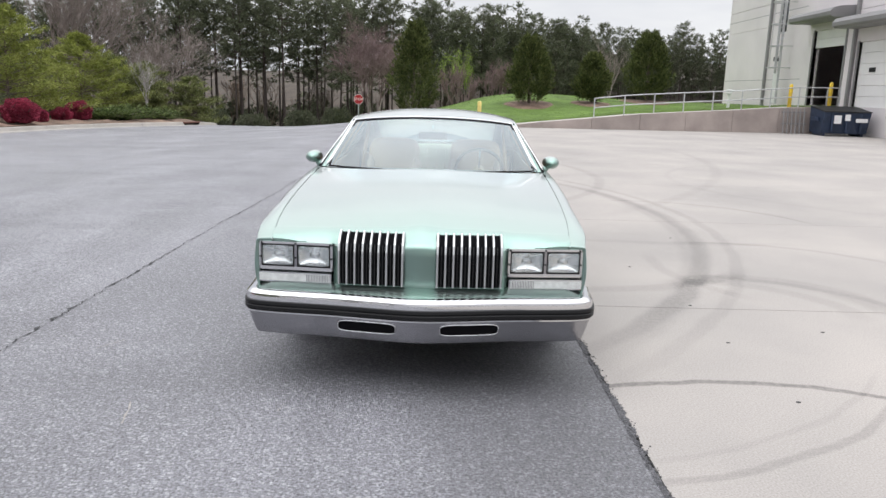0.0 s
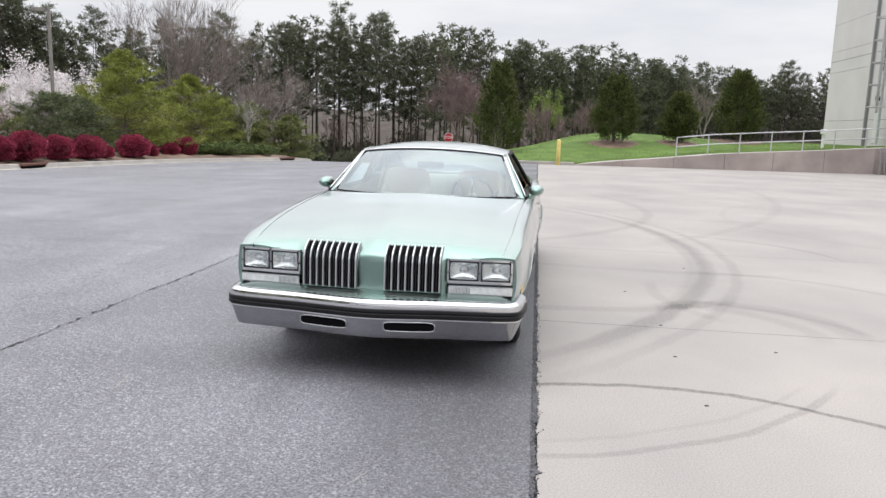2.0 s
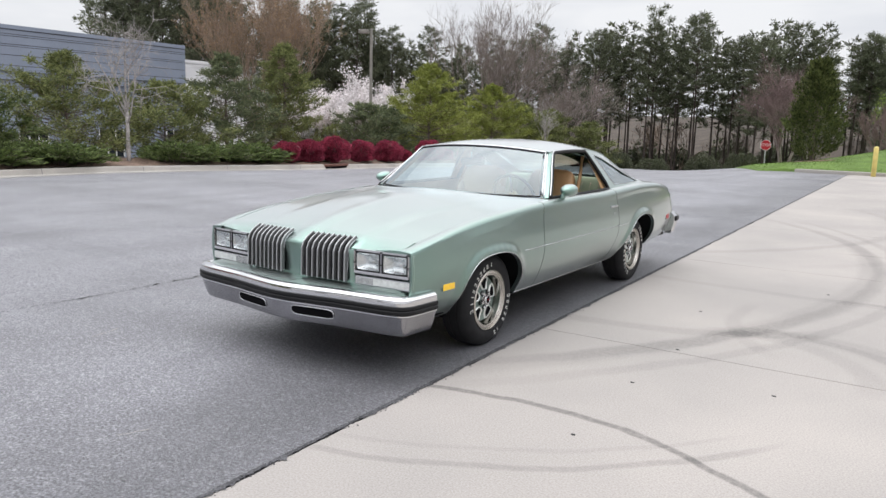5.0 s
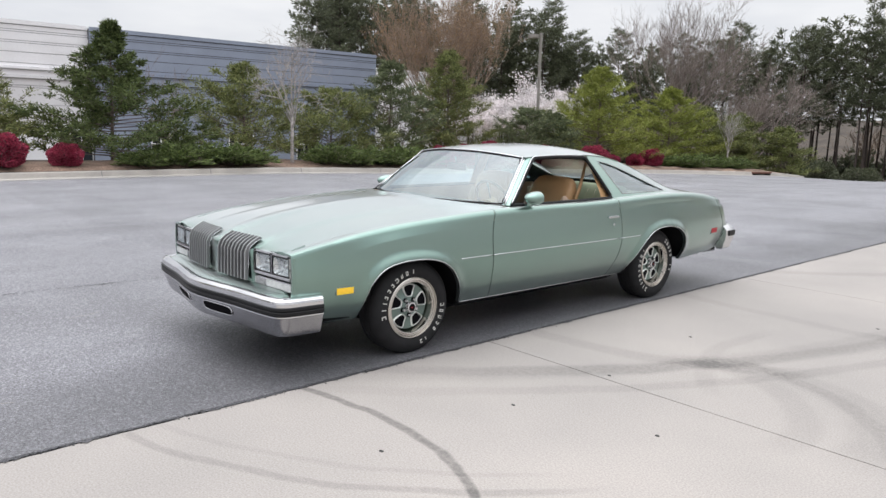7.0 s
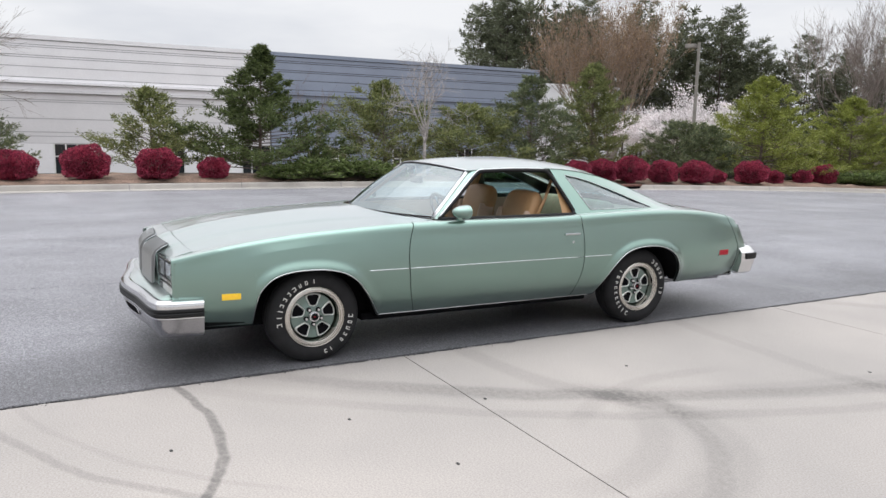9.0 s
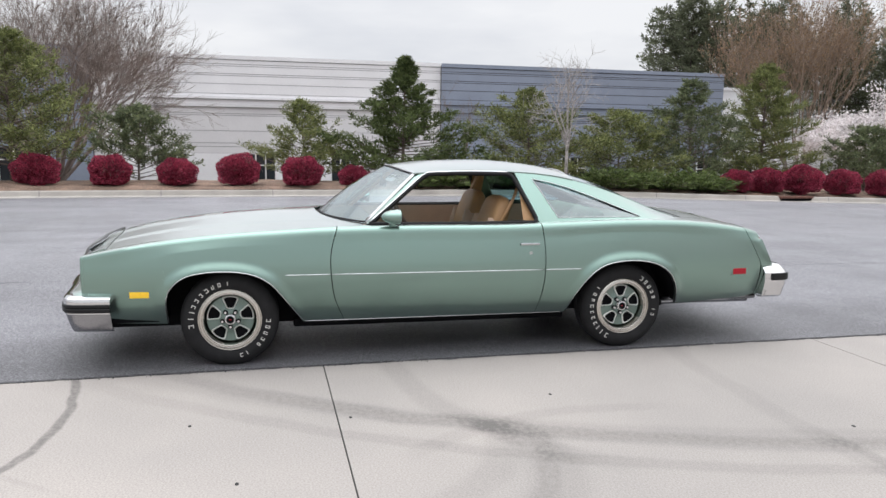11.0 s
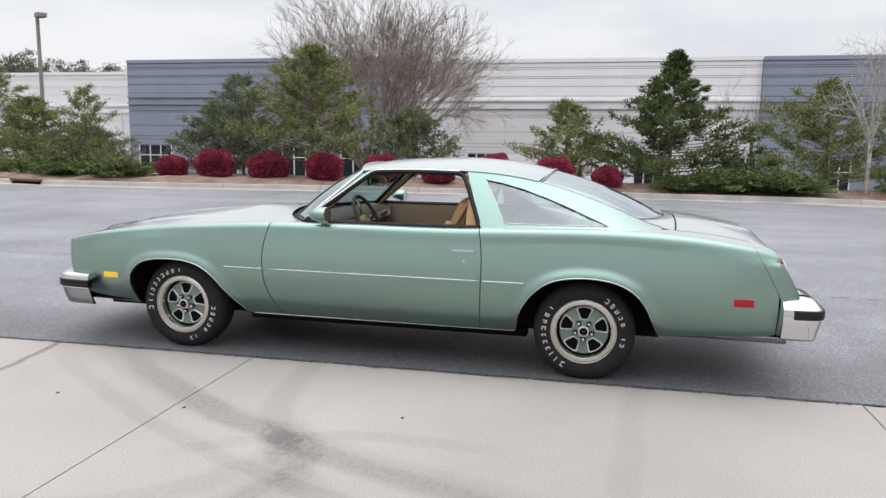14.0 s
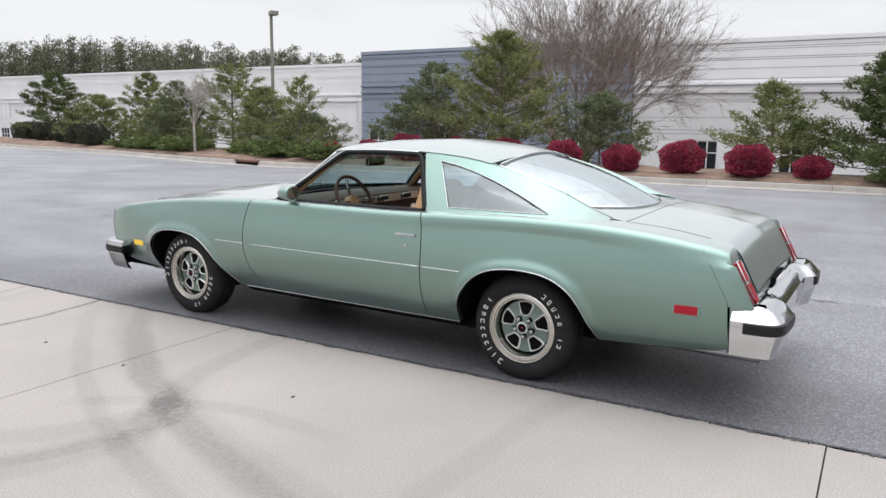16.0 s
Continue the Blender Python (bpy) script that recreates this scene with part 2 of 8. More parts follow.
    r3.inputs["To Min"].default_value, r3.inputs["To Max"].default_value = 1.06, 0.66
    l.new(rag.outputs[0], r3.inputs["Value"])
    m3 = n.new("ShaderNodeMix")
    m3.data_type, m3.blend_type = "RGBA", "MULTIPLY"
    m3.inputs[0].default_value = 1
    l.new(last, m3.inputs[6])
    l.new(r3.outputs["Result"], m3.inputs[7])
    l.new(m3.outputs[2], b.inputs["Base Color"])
    return m


def concrete_material():
    """Pale broom-finished concrete with worn tyre arcs: (centre x, y, radius, half width, darkness, from angle, to angle)."""
    m = material("pale_concrete", (0.312, 0.298, 0.285), 0.88, color2=(0.380, 0.345, 0.315), vary=0.10, scale=0.5, fine=0.18, fine_scale=110, bump=0.25, bump_scale=190)
    n, l = m.node_tree.nodes, m.node_tree.links
    b = n["Principled BSDF"]
    base = b.inputs["Base Color"].links[0].from_socket
    tc = n.new("ShaderNodeTexCoord")
    warp = n.new("ShaderNodeTexNoise")
    warp.inputs["Scale"].default_value, warp.inputs["Detail"].default_value = 2.2, 4
    l.new(tc.outputs["Object"], warp.inputs["Vector"])
    sub = n.new("ShaderNodeVectorMath")
    sub.operation = "MULTIPLY_ADD"
    sub.inputs[1].default_value, sub.inputs[2].default_value = (0.10, 0.10, 0), (-0.05, -0.05, 0)
    l.new(warp.outputs["Color"], sub.inputs[0])
    add = n.new("ShaderNodeVectorMath")
    l.new(tc.outputs["Object"], add.inputs[0])
    l.new(sub.outputs[0], add.inputs[1])

    def math(op, a, c=None, d=None):
        k = n.new("ShaderNodeMath")
        k.operation = op
        for i, v in enumerate((a, c, d)):
            if v is None:
                continue
            if isinstance(v, (int, float)):
                k.inputs[i].default_value = v
            else:
                l.new(v, k.inputs[i])
        return k.outputs[0]

    total = None
    for cx, cy, r, hw, dark, a0, a1 in TYRE_ARCS:
        off = n.new("ShaderNodeVectorMath")
        off.inputs[1].default_value = (-cx, -cy, 0)
        l.new(add.outputs[0], off.inputs[0])
        sp = n.new("ShaderNodeSeparateXYZ")
        l.new(off.outputs[0], sp.inputs[0])
        rad = math("SQRT", math("ADD", math("MULTIPLY", sp.outputs[0], sp.outputs[0]), math("MULTIPLY", sp.outputs[1], sp.outputs[1])))
        d = math("ABSOLUTE", math("SUBTRACT", rad, r))
        band = n.new("ShaderNodeMapRange")
        band.interpolation_type = "SMOOTHSTEP"
        band.inputs["From Min"].default_value, band.inputs["From Max"].default_value = hw * 0.45, hw * 1.25
        band.inputs["To Min"].default_value, band.inputs["To Max"].default_value = dark * 0.82, 0
        l.new(d, band.inputs["Value"])
        mid, half = radians((a0 + a1) / 2), radians((a1 - a0) / 2)
        # angular fade: cosine against the arc's middle direction
        dot = math("DIVIDE", math("ADD", math("MULTIPLY", sp.outputs[0], float(np.cos(mid))), math("MULTIPLY", sp.outputs[1], float(np.sin(mid)))), rad)
        fade = n.new("ShaderNodeMapRange")
        fade.interpolation_type = "SMOOTHSTEP"
        lo = float(np.cos(min(half * 1.15, 3.1)))
        fade.inputs["From Min"].default_value, fade.inputs["From Max"].default_value = lo, lo + (float(np.cos(half * 0.7)) - lo)
        l.new(dot, fade.inputs["Value"])
        k = math("MULTIPLY", band.outputs[0], fade.outputs[0])
        total = k if total is None else math("ADD", total, k)
    gr = n.new("ShaderNodeTexNoise")
    gr.inputs["Scale"].default_value, gr.inputs["Detail"].default_value = 30, 6
    l.new(tc.outputs["Object"], gr.inputs["Vector"])
    grm = n.new("ShaderNodeMapRange")
    grm.inputs["From Min"].default_value, grm.inputs["From Max"].default_value = 0.3, 0.65
    grm.inputs["To Min"].default_value, grm.inputs["To Max"].default_value = 0.62, 1.1
    l.new(gr.outputs["Fac"], grm.inputs["Value"])
    fac = math("MINIMUM", math("MULTIPLY", total, grm.outputs[0]), 0.85)
    mx = n.new("ShaderNodeMix")
    mx.data_type = "RGBA"
    l.new(fac, mx.inputs[0])
    l.new(base, mx.inputs[6])
    mx.inputs[7].default_value = (0.10, 0.095, 0.09, 1)
    l.new(mx.outputs[2], b.inputs["Base Color"])
    return m


TYRE_ARCS = [
    (1.70, -2.83, 2.01, 0.030, 0.80, 5, 128),
    (-4.30, 4.55, 7.25, 0.10, 0.30, -45, 45),
    (-4.75, 4.60, 8.00, 0.07, 0.22, -42, 40),
    (-5.30, 4.60, 8.15, 0.13, 0.22, -38, 20),
    (2.66, 0.80, 0.80, 0.15, 0.22, -15, 140),
    (2.33, 0.60, 0.83, 0.10, 0.17, -10, 110),
    (3.70, 2.10, 1.62, 0.07, 0.17, 165, 225),
    (2.35, 0.31, 1.32, 0.06, 0.20, 20, 90),
    (0.38, 0.81, 2.84, 0.030, 0.34, -80, -30),
    (0.20, 1.10, 3.00, 0.025, 0.14, -75, -35),
    (2.73, 4.23, 2.05, 0.035, 0.40, 10, 100),
    (2.99, 1.40, 1.79, 0.05, 0.24, 20, 100),
    (1.05, 3.38, 2.31, 0.10, 0.22, -95, -40),
    (2.31, 11.8, 8.69, 0.09, 0.16, -105, -80),
    (-3.2, 9.6, 6.1, 0.10, 0.20, -55, 32),
    (-10.0, 16.0, 16.5, 0.12, 0.14, -42, 4),
    (8.5, 9.0, 4.2, 0.07, 0.10, 120, 250),
]
M_ASPHALT = asphalt_material()
M_CONCRETE = concrete_material()


# ---- mesh helpers ----
def mesh_data(name, verts, faces, mat, smooth=False):
    me = bpy.data.meshes.new(name)
    me.from_pydata([tuple(v) for v in verts], [], [tuple(f) for f in faces])
    me.materials.append(mat)
    if smooth:
        me.polygons.foreach_set("use_smooth", [True] * len(me.polygons))
    me.update()
    return me


def piece(name, verts, faces, mat, parent=None, label="", smooth=False):
    ob = new(name, mesh_data(name, verts, faces, mat, smooth))
    ob.parent = parent
    if label:
        ob["label"] = label
    return ob


def part(name, bm, mat, parent=None, label="", smooth=False):
    me = bpy.data.meshes.new(name)
    bm.to_mesh(me)
    bm.free()
    me.materials.append(mat)
    if smooth:
        me.polygons.foreach_set("use_smooth", [True] * len(me.polygons))
    ob = new(name, me)
    ob.parent = parent
    if label:
        ob["label"] = label
    return ob


def thing(name, label, category, loc=(0, 0, 0), rz=0.0, group="", kind=""):
    ob = new(name)
    ob.empty_display_size = 0.2
    ob.matrix_basis = pose(*loc, 0, 0, rz)
    return tagged(ob, label, category, group, kind)


def box_bm(x0, x1, y0, y1, z0, z1, bevel=0.0, bm=None, m=None):
    bm = bm or bmesh.new()
    mat = Matrix.Translation(((x0 + x1) / 2, (y0 + y1) / 2, (z0 + z1) / 2)) @ Matrix.Diagonal((abs(x1 - x0), abs(y1 - y0), abs(z1 - z0), 1))
    if m is not None:
        mat = m @ mat
    got = bmesh.ops.create_cube(bm, size=1.0, matrix=mat)
    if bevel:
        edges = {e for v in got["verts"] for e in v.link_edges}
        bmesh.ops.bevel(bm, geom=list(edges), offset=bevel, segments=2, profile=0.6, affect="EDGES")
    return bm


def cyl_bm(p0, p1, r0, r1=None, n=16, bm=None, caps=True, bevel=0.0):
    bm = bm or bmesh.new()
    p0, p1 = Vector(p0), Vector(p1)
    d = p1 - p0
    q = d.to_track_quat("Z", "Y").to_matrix().to_4x4()
    bmesh.ops.create_cone(bm, cap_ends=caps, segments=n, radius1=r0, radius2=r0 if r1 is None else r1, depth=d.length,
                          matrix=Matrix.Translation((p0 + p1) / 2) @ q)
    return bm


def tube_arrays(paths, n=5):
    """Verts and faces of tapered tubes; a path is a list of (point, radius)."""
    V, F = [], []
    for path in paths:
        base = len(V)
        k = len(path)
        for i, (p, r) in enumerate(path):
            a, b = path[max(i - 1, 0)][0], path[min(i + 1, k - 1)][0]
            d = Vector(b) - Vector(a)
            if d.length < 1e-9:
                d = Vector((0, 0, 1))
            d.normalize()
            u = d.cross(Vector((0, 0, 1)) if abs(d.z) < 0.9 else Vector((1, 0, 0))).normalized()
            w = d.cross(u)
            for j in range(n):
                t = 2 * math.pi * j / n
                V.append(tuple(Vector(p) + (u * math.cos(t) + w * math.sin(t)) * r))
        for i in range(k - 1):
            for j in range(n):
                a, b = base + i * n + j, base + i * n + (j + 1) % n
                F.append((a, b, b + n, a + n))
        F.append(tuple(base + j for j in reversed(range(n))))
        F.append(tuple(base + (k - 1) * n + j for j in range(n)))
    return V, F


def leaf_arrays(centres, length, width, rng, up=0.0, dirs=None):
    """One kite-shaped leaf at each centre, turned at random (or along dirs)."""
    c = np.asarray(centres, float)
    k = len(c)
    d = rng.normal(size=(k, 3)) if dirs is None else np.asarray(dirs, float) + rng.normal(size=(k, 3)) * 0.35
    d[:, 2] += up
    d /= np.linalg.norm(d, axis=1, keepdims=True) + 1e-9
    s = np.cross(d, rng.normal(size=(k, 3)))
    s /= np.linalg.norm(s, axis=1, keepdims=True) + 1e-9
    L = (length * rng.uniform(0.6, 1.3, (k, 1)))
    W = (width * rng.uniform(0.6, 1.3, (k, 1)))
    V = np.stack([c - d * L * 0.5, c + s * W * 0.5, c + d * L * 0.5, c - s * W * 0.5], 1).reshape(-1, 3)
    return V, np.arange(4 * k).reshape(-1, 4)


def leaf_piece(name, centres, length, width, mat, parent, seed, up=0.0, dirs=None, label=""):
    V, F = leaf_arrays(centres, length, width, np.random.default_rng(seed), up, dirs)
    me = bpy.data.meshes.new(name)
    k = len(F)
    me.vertices.add(len(V))
    me.vertices.foreach_set("co", V.astype(np.float32).ravel())
    me.loops.add(4 * k)
    me.loops.foreach_set("vertex_index", F.astype(np.int32).ravel())
    me.polygons.add(k)
    me.polygons.foreach_set("loop_start", np.arange(0, 4 * k, 4, dtype=np.int32))
    me.materials.append(mat)
    me.update(calc_edges=True)
    ob = new(name, me)
    ob.parent = parent
    if label:
        ob["label"] = label
    return ob


# ---- ground ----
def smooth01(a, b, v):
    t = np.clip((v - a) / (b - a), 0, 1)
    return t * t * (3 - 2 * t)


def lot_z(x, y):
    """The lot falls gently to the planted side and to the exit drive."""
    x, y = np.asarray(x, float), np.asarray(y, float)
    z = -0.0075 * np.maximum(0, -x - 2.5) - 0.02 * np.maximum(0, y - 8) * smooth01(-1.5, -9.0, x)
    return z - 0.045 * np.maximum(0, y - 34) * (1 - smooth01(-4.0, 6.0, x))


def land_z(x, y):
    x, y = np.asarray(x, float), np.asarray(y, float)
    z = np.where(x < -14, -0.12, 0.0) + lot_z(np.maximum(x, -16), np.minimum(y, 60)) - 0.05
    z = z - 0.9 * smooth01(-22, -32, x)
    z = z + 5.0 * smooth01(-60, -95, x) * smooth01(-60, -120, y)
    z = z - 1.2 * smooth01(30, 60, y) * (1 - smooth01(-6, 8, x))
    z = z + 8.5 * smooth01(70, 105, y + 0.35 * np.minimum(x, 0) - 0.6 * np.maximum(x, 0))
    return z


KERB = [(-24.0, -60.0), (-20.3, -46.0), (-18.2, -37.5), (-16.8, -26.0), (-15.2, -18.5), (-14.7, -15.0), (-15.0, -11.0), (-15.9, -5.0), (-16.35, 1.8), (-16.4, 7.5),
        (-16.4, 11.2), (-16.0, 14.6), (-15.8, 17.6), (-15.75, 21.0), (-15.6, 24.5), (-15.2, 27.5), (-14.3, 30.5), (-13.0, 33.3), (-12.7, 36.0), (-13.8, 40.0), (-16.5, 47.0), (-22.0, 60.0)]


def curve_points(ctrl, per=8):
    """A smooth line through the control points."""
    P = [np.array(p, float) for p in ctrl]
    P = [2 * P[0] - P[1]] + P + [2 * P[-1] - P[-2]]
    out = []
    for i in range(1, len(P) - 2):
        for t in np.linspace(0, 1, per, endpoint=False):
            a, b, c, d = P[i - 1:i + 3]
            out.append(0.5 * (2 * b + (c - a) * t + (2 * a - 5 * b + 4 * c - d) * t * t + (3 * b - a - 3 * c + d) * t ** 3))
    out.append(P[-2])
    return np.array(out)


KL = curve_points(KERB)
EDGE_X = lambda y: 0.985 - 0.0205 * (y - 0.6)


def build_ground():
    xs = np.unique(np.concatenate([np.linspace(-420, -60, 10), np.linspace(-60, 30, 61), np.linspace(30, 420, 12)]))
    ys = np.unique(np.concatenate([np.linspace(-420, -60, 10), np.linspace(-60, 90, 76), np.linspace(90, 620, 14)]))
    X, Y = np.meshgrid(xs, ys)
    Z = land_z(X, Y) - 0.02
    V = np.stack([X, Y, Z], -1).reshape(-1, 3)
    w = len(xs)
    F = [(j * w + i, j * w + i + 1, (j + 1) * w + i + 1, (j + 1) * w + i) for j in range(len(ys) - 1) for i in range(w - 1)]
    tagged(piece("ground", V, F, M_LITTER, smooth=True), "brown leaf-littered woodland floor running to the horizon", "ground", kind="structure")


build_ground()


def build_asphalt():
    # strips across the lot from the kerb to the concrete's edge or the grass
    ys = np.linspace(-60, 60, 121)
    kx = np.interp(ys, KL[:, 1], KL[:, 0])
    V, F = [], []
    n = 24
    for y, x0 in zip(ys, kx):
        x1 = EDGE_X(y) if y < 28.5 else float(np.interp(y, [28.5, 34, 45, 60], [-1.4, -5.0, -7.5, -11]))
        for t in np.linspace(0, 1, n):
            x = x0 + (x1 - x0) * t
            V.append((x, y, float(lot_z(x, y))))
    for j in range(len(ys) - 1):
        for i in range(n - 1):
            F.append((j * n + i, j * n + i + 1, (j + 1) * n + i + 1, (j + 1) * n + i))
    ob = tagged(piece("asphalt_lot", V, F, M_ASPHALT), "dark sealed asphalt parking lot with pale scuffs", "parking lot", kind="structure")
    # sealed seam along the lot: a ragged shallow ridge of tar
    rng = np.random.default_rng(4)
    V, F = [], []
    yy = np.arange(-6, 8.5, 0.04)
    off = np.cumsum(rng.normal(0, 0.006, len(yy)))
    off -= np.linspace(off[0], off[-1], len(yy))
    for i, y in enumerate(yy):
        w = 0.002 + 0.005 * rng.random() + (0.010 if rng.random() < 0.12 else 0)
        x = -2.40 + off[i] * 0.6 + 0.008 * rng.normal()
        V += [(x - w, y, 0.0042), (x + w, y, 0.0042)]
        if i and rng.random() < 0.78:
            F.append((2 * i - 2, 2 * i - 1, 2 * i + 1, 2 * i))
    piece("paving_seam", V, F, M_SEAM, ob, "ragged black seam in the asphalt")
    for x0, y0, x1, y1, w in ((-1.33, -1.57, -1.39, -1.33, 0.006), (-0.66, -1.39, -0.645, -1.30, 0.004), (0.24, -2.46, 0.31, -2.27, 0.004), (-1.9, -0.6, -1.8, -0.45, 0.004)):
        V, F = [], []
        for i in range(9):
            t, q = i / 8, w * rng.uniform(0.3, 1.0)
            x, y = x0 + (x1 - x0) * t + 0.004 * rng.normal(), y0 + (y1 - y0) * t
            V += [(x - q, y, 0.0045), (x + q, y, 0.0045)]
            if i and rng.random() < 0.85:
                F.append((2 * i - 2, 2 * i - 1, 2 * i + 1, 2 * i))
        piece("scuff", V, F, M_KERB, ob, "pale scratch in the asphalt")
    return ob


M_EDGE = material("crumbled_asphalt", (0.075, 0.074, 0.080), 0.7, vary=0.3, scale=12, fine=0.8, fine_scale=90, bump=0.8, bump_scale=140)
M_SEAM = material("tar_seam", (0.018, 0.018, 0.019), 0.6, vary=0.3, scale=30)
build_asphalt()


def build_concrete():
    apron = thing("concrete_apron", "pale concrete truck apron with dark tyre arcs", "concrete apron", kind="structure")
    joints = [0.61 + 3.86 * k for k in range(-12, 9)]
    rng = np.random.default_rng(8)
    for a, b in zip(joints[:-1], joints[1:]):
        b2 = min(b, 30.45)
        y0, y1 = a + 0.004, b2 - 0.004
        n = 48
        top = []
        for i in range(n + 1):
            y = y0 + (y1 - y0) * i / n
            top.append((EDGE_X(y) + 0.012 + 0.006 * rng.normal(), y))
        far = 18.6 if y1 > 22.5 else 46.0
        turn = 0.018 * (far - 0.98)
        V = [(x, y, 0.0) for x, y in top] + [(far, y + turn, 0.0) for x, y in top]
        V += [(x + 0.002, y, -0.03) for x, y in top] + [(far, y + turn, -0.03) for x, y in top]
        k = n + 1
        F = [(i, k + i, k + i + 1, i + 1) for i in range(n)] + [(i + 1, 2 * k + i + 1, 2 * k + i, i) for i in range(n)]
        F += [(0, 2 * k, 3 * k, k), (n, k + n, 3 * k + n, 2 * k + n)]
        piece("slab", V, F, M_CONCRETE, apron)
    piece("joint_bed", [(1.2, -45, -0.012), (18.6, -45, -0.012), (18.6, 30.4, -0.012), (0.4, 30.4, -0.012)], [(0, 1, 2, 3)], M_SEAM, apron)
    # crumbled tar edge between asphalt and slab
    V, F = [], []
    yy = np.concatenate([np.arange(-8, -3.4, 0.05), np.arange(-3.4, 6.0, 0.011), np.arange(6.0, 29, 0.06)])
    lump = np.convolve(rng.normal(size=len(yy) + 8), np.ones(9) / 9, "valid")
    for i, y in enumerate(yy):
        x = EDGE_X(y)
        V += [(x - 0.012 - 0.012 * rng.random(), y, 0.003), (x + 0.010 + 0.024 * lump[i] + 0.007 * rng.normal(), y, 0.0045)]
        if i:
            F.append((2 * i - 2, 2 * i - 1, 2 * i + 1, 2 * i))
    piece("tar_edge", V, F, M_EDGE, apron, "crumbled black asphalt edge")
    crumbs = [(EDGE_X(y) + abs(rng.normal(0, 0.018)) - 0.010, y, rng.uniform(0.002, 0.006)) for y in rng.uniform(-3.2, 5.5, 1400)]
    V, F = [], []
    for x, y, r in crumbs:
        k = len(V)
        V += [(x + r * math.cos(a + r * 900) * q, y + r * math.sin(a + r * 900) * q, 0.001 + h * r) for q, h in ((1.0, 0.0), (0.5, 0.8)) for a in (0, 1.4, 2.7, 4.6)]
        F += [(k + i, k + (i + 1) % 4, k + 4 + (i + 1) % 4, k + 4 + i) for i in range(4)] + [(k + 4, k + 5, k + 6, k + 7)]
    tagged(piece("asphalt_crumbs", V, F, M_EDGE), "loose black asphalt crumbs along the edge of the concrete", "gravel", kind="stuff")
    # spalls and pebbles
    for x, y in ((1.96, -0.15), (1.99, -1.08), (1.81, 1.93), (2.70, 0.13), (1.98, 0.70), (2.6, 3.4)):
        bm = bmesh.new()
        bmesh.ops.create_icosphere(bm, subdivisions=1, radius=0.013, matrix=Matrix.Translation((x, y, 0.001)) @ Matrix.Diagonal((1.2, 0.8, 0.35, 1)))
        tagged(part("pebble", bm, M_SEAM), "small dark pebble lying on the concrete", "pebble", group="pebbles on the apron")


build_concrete()


def offset_line(P, d):
    T = np.gradient(P, axis=0)
    T /= np.linalg.norm(T, axis=1, keepdims=True)
    return P + np.stack([-T[:, 1], T[:, 0]], 1) * d


def build_kerb():
    prof = [(0.0, -0.02), (0.0, 0.012), (-0.0, 0.0121), (0.45, 0.0), (0.47, 0.02), (0.50, 0.14), (0.515, 0.152), (0.62, 0.155), (0.64, 0.14), (0.64, -0.1)]
    sel = KL[(KL[:, 1] > -60) & (KL[:, 1] < 42)]
    lines = [offset_line(sel, d - 0.45) for d, _ in prof]
    V, F = [], []
    k = len(prof)
    for i in range(len(sel)):
        zb = float(lot_z(sel[i, 0], sel[i, 1]))
        for j, (d, z) in enumerate(prof):
            V.append((lines[j][i, 0], lines[j][i, 1], zb + z + 0.004))
    for i in range(len(sel) - 1):
        for j in range(k - 1):
            a = i * k + j
            F.append((a, a + k, a + k + 1, a + 1))
    tagged(piece("kerb", V, F, M_KERB), "pale concrete kerb and gutter edging the planting bed", "kerb", kind="structure")
    # joints across the kerb, about every three metres
    run = np.concatenate([[0], np.cumsum(np.linalg.norm(np.diff(sel, axis=0), axis=1))])
    kerb = bpy.data.objects["kerb"]
    for s0 in np.arange(1.5, run[-1] - 1, 3.05):
        V = []
        for ds in (-0.007, 0.007):
            for j, (d, z) in enumerate(prof[2:9]):
                x = float(np.interp(s0 + ds, run, lines[j + 2][:, 0]))
                y = float(np.interp(s0 + ds, run, lines[j + 2][:, 1]))
                V.append((x, y, float(lot_z(np.interp(s0, run, sel[:, 0]), np.interp(s0, run, sel[:, 1]))) + z + 0.0075))
        piece("joint", V, [(a, a + 1, a + 8, a + 7) for a in range(6)], M_GROOVE, kerb)
    # planting bed behind the kerb, gently mounded
    V, F = [], []
    ds = [0.6, 0.9, 1.6, 2.6, 4.0, 6.0, 9.0, 14.0]
    hs = [0.14, 0.20, 0.26, 0.28, 0.22, 0.05, -0.35, -0.75]
    L = [offset_line(sel, d) for d in ds]
    rng = np.random.default_rng(3)
    for i in range(len(sel)):
        zb = float(lot_z(sel[i, 0], sel[i, 1]))
        for j in range(len(ds)):
            V.append((L[j][i, 0], L[j][i, 1], zb + hs[j] + 0.03 * rng.normal() * (0.2 if j == 0 else 1)))
    k = len(ds)
    for i in range(len(sel) - 1):
        for j in range(k - 1):
            a = i * k + j
            F.append((a, a + k, a + k + 1, a + 1))
    tagged(piece("planting_bed", V, F, M_MULCH, smooth=True), "planting bed of reddish brown pine straw mulch", "planting bed", kind="structure")
    # low stone where kerb joints fall: thin dark joints
    for x, y, a in ((-15.82, 17.2, 91), (-14.75, -15.6, 85), (-13.0, 33.4, 72)):
        z = float(lot_z(x, y))
        dr = thing("storm_drain", "rusty iron storm drain inlet set in the kerb", "storm drain", (x - 0.05, y, z), a, "storm drains")
        part("hood", box_bm(-0.62, 0.62, -0.10, 0.12, 0.10, 0.175, 0.015), M_RUST, dr)
        part("throat", box_bm(-0.58, 0.58, -0.06, 0.10, 0.006, 0.098), M_VOID, dr, "black drain opening")


build_kerb()


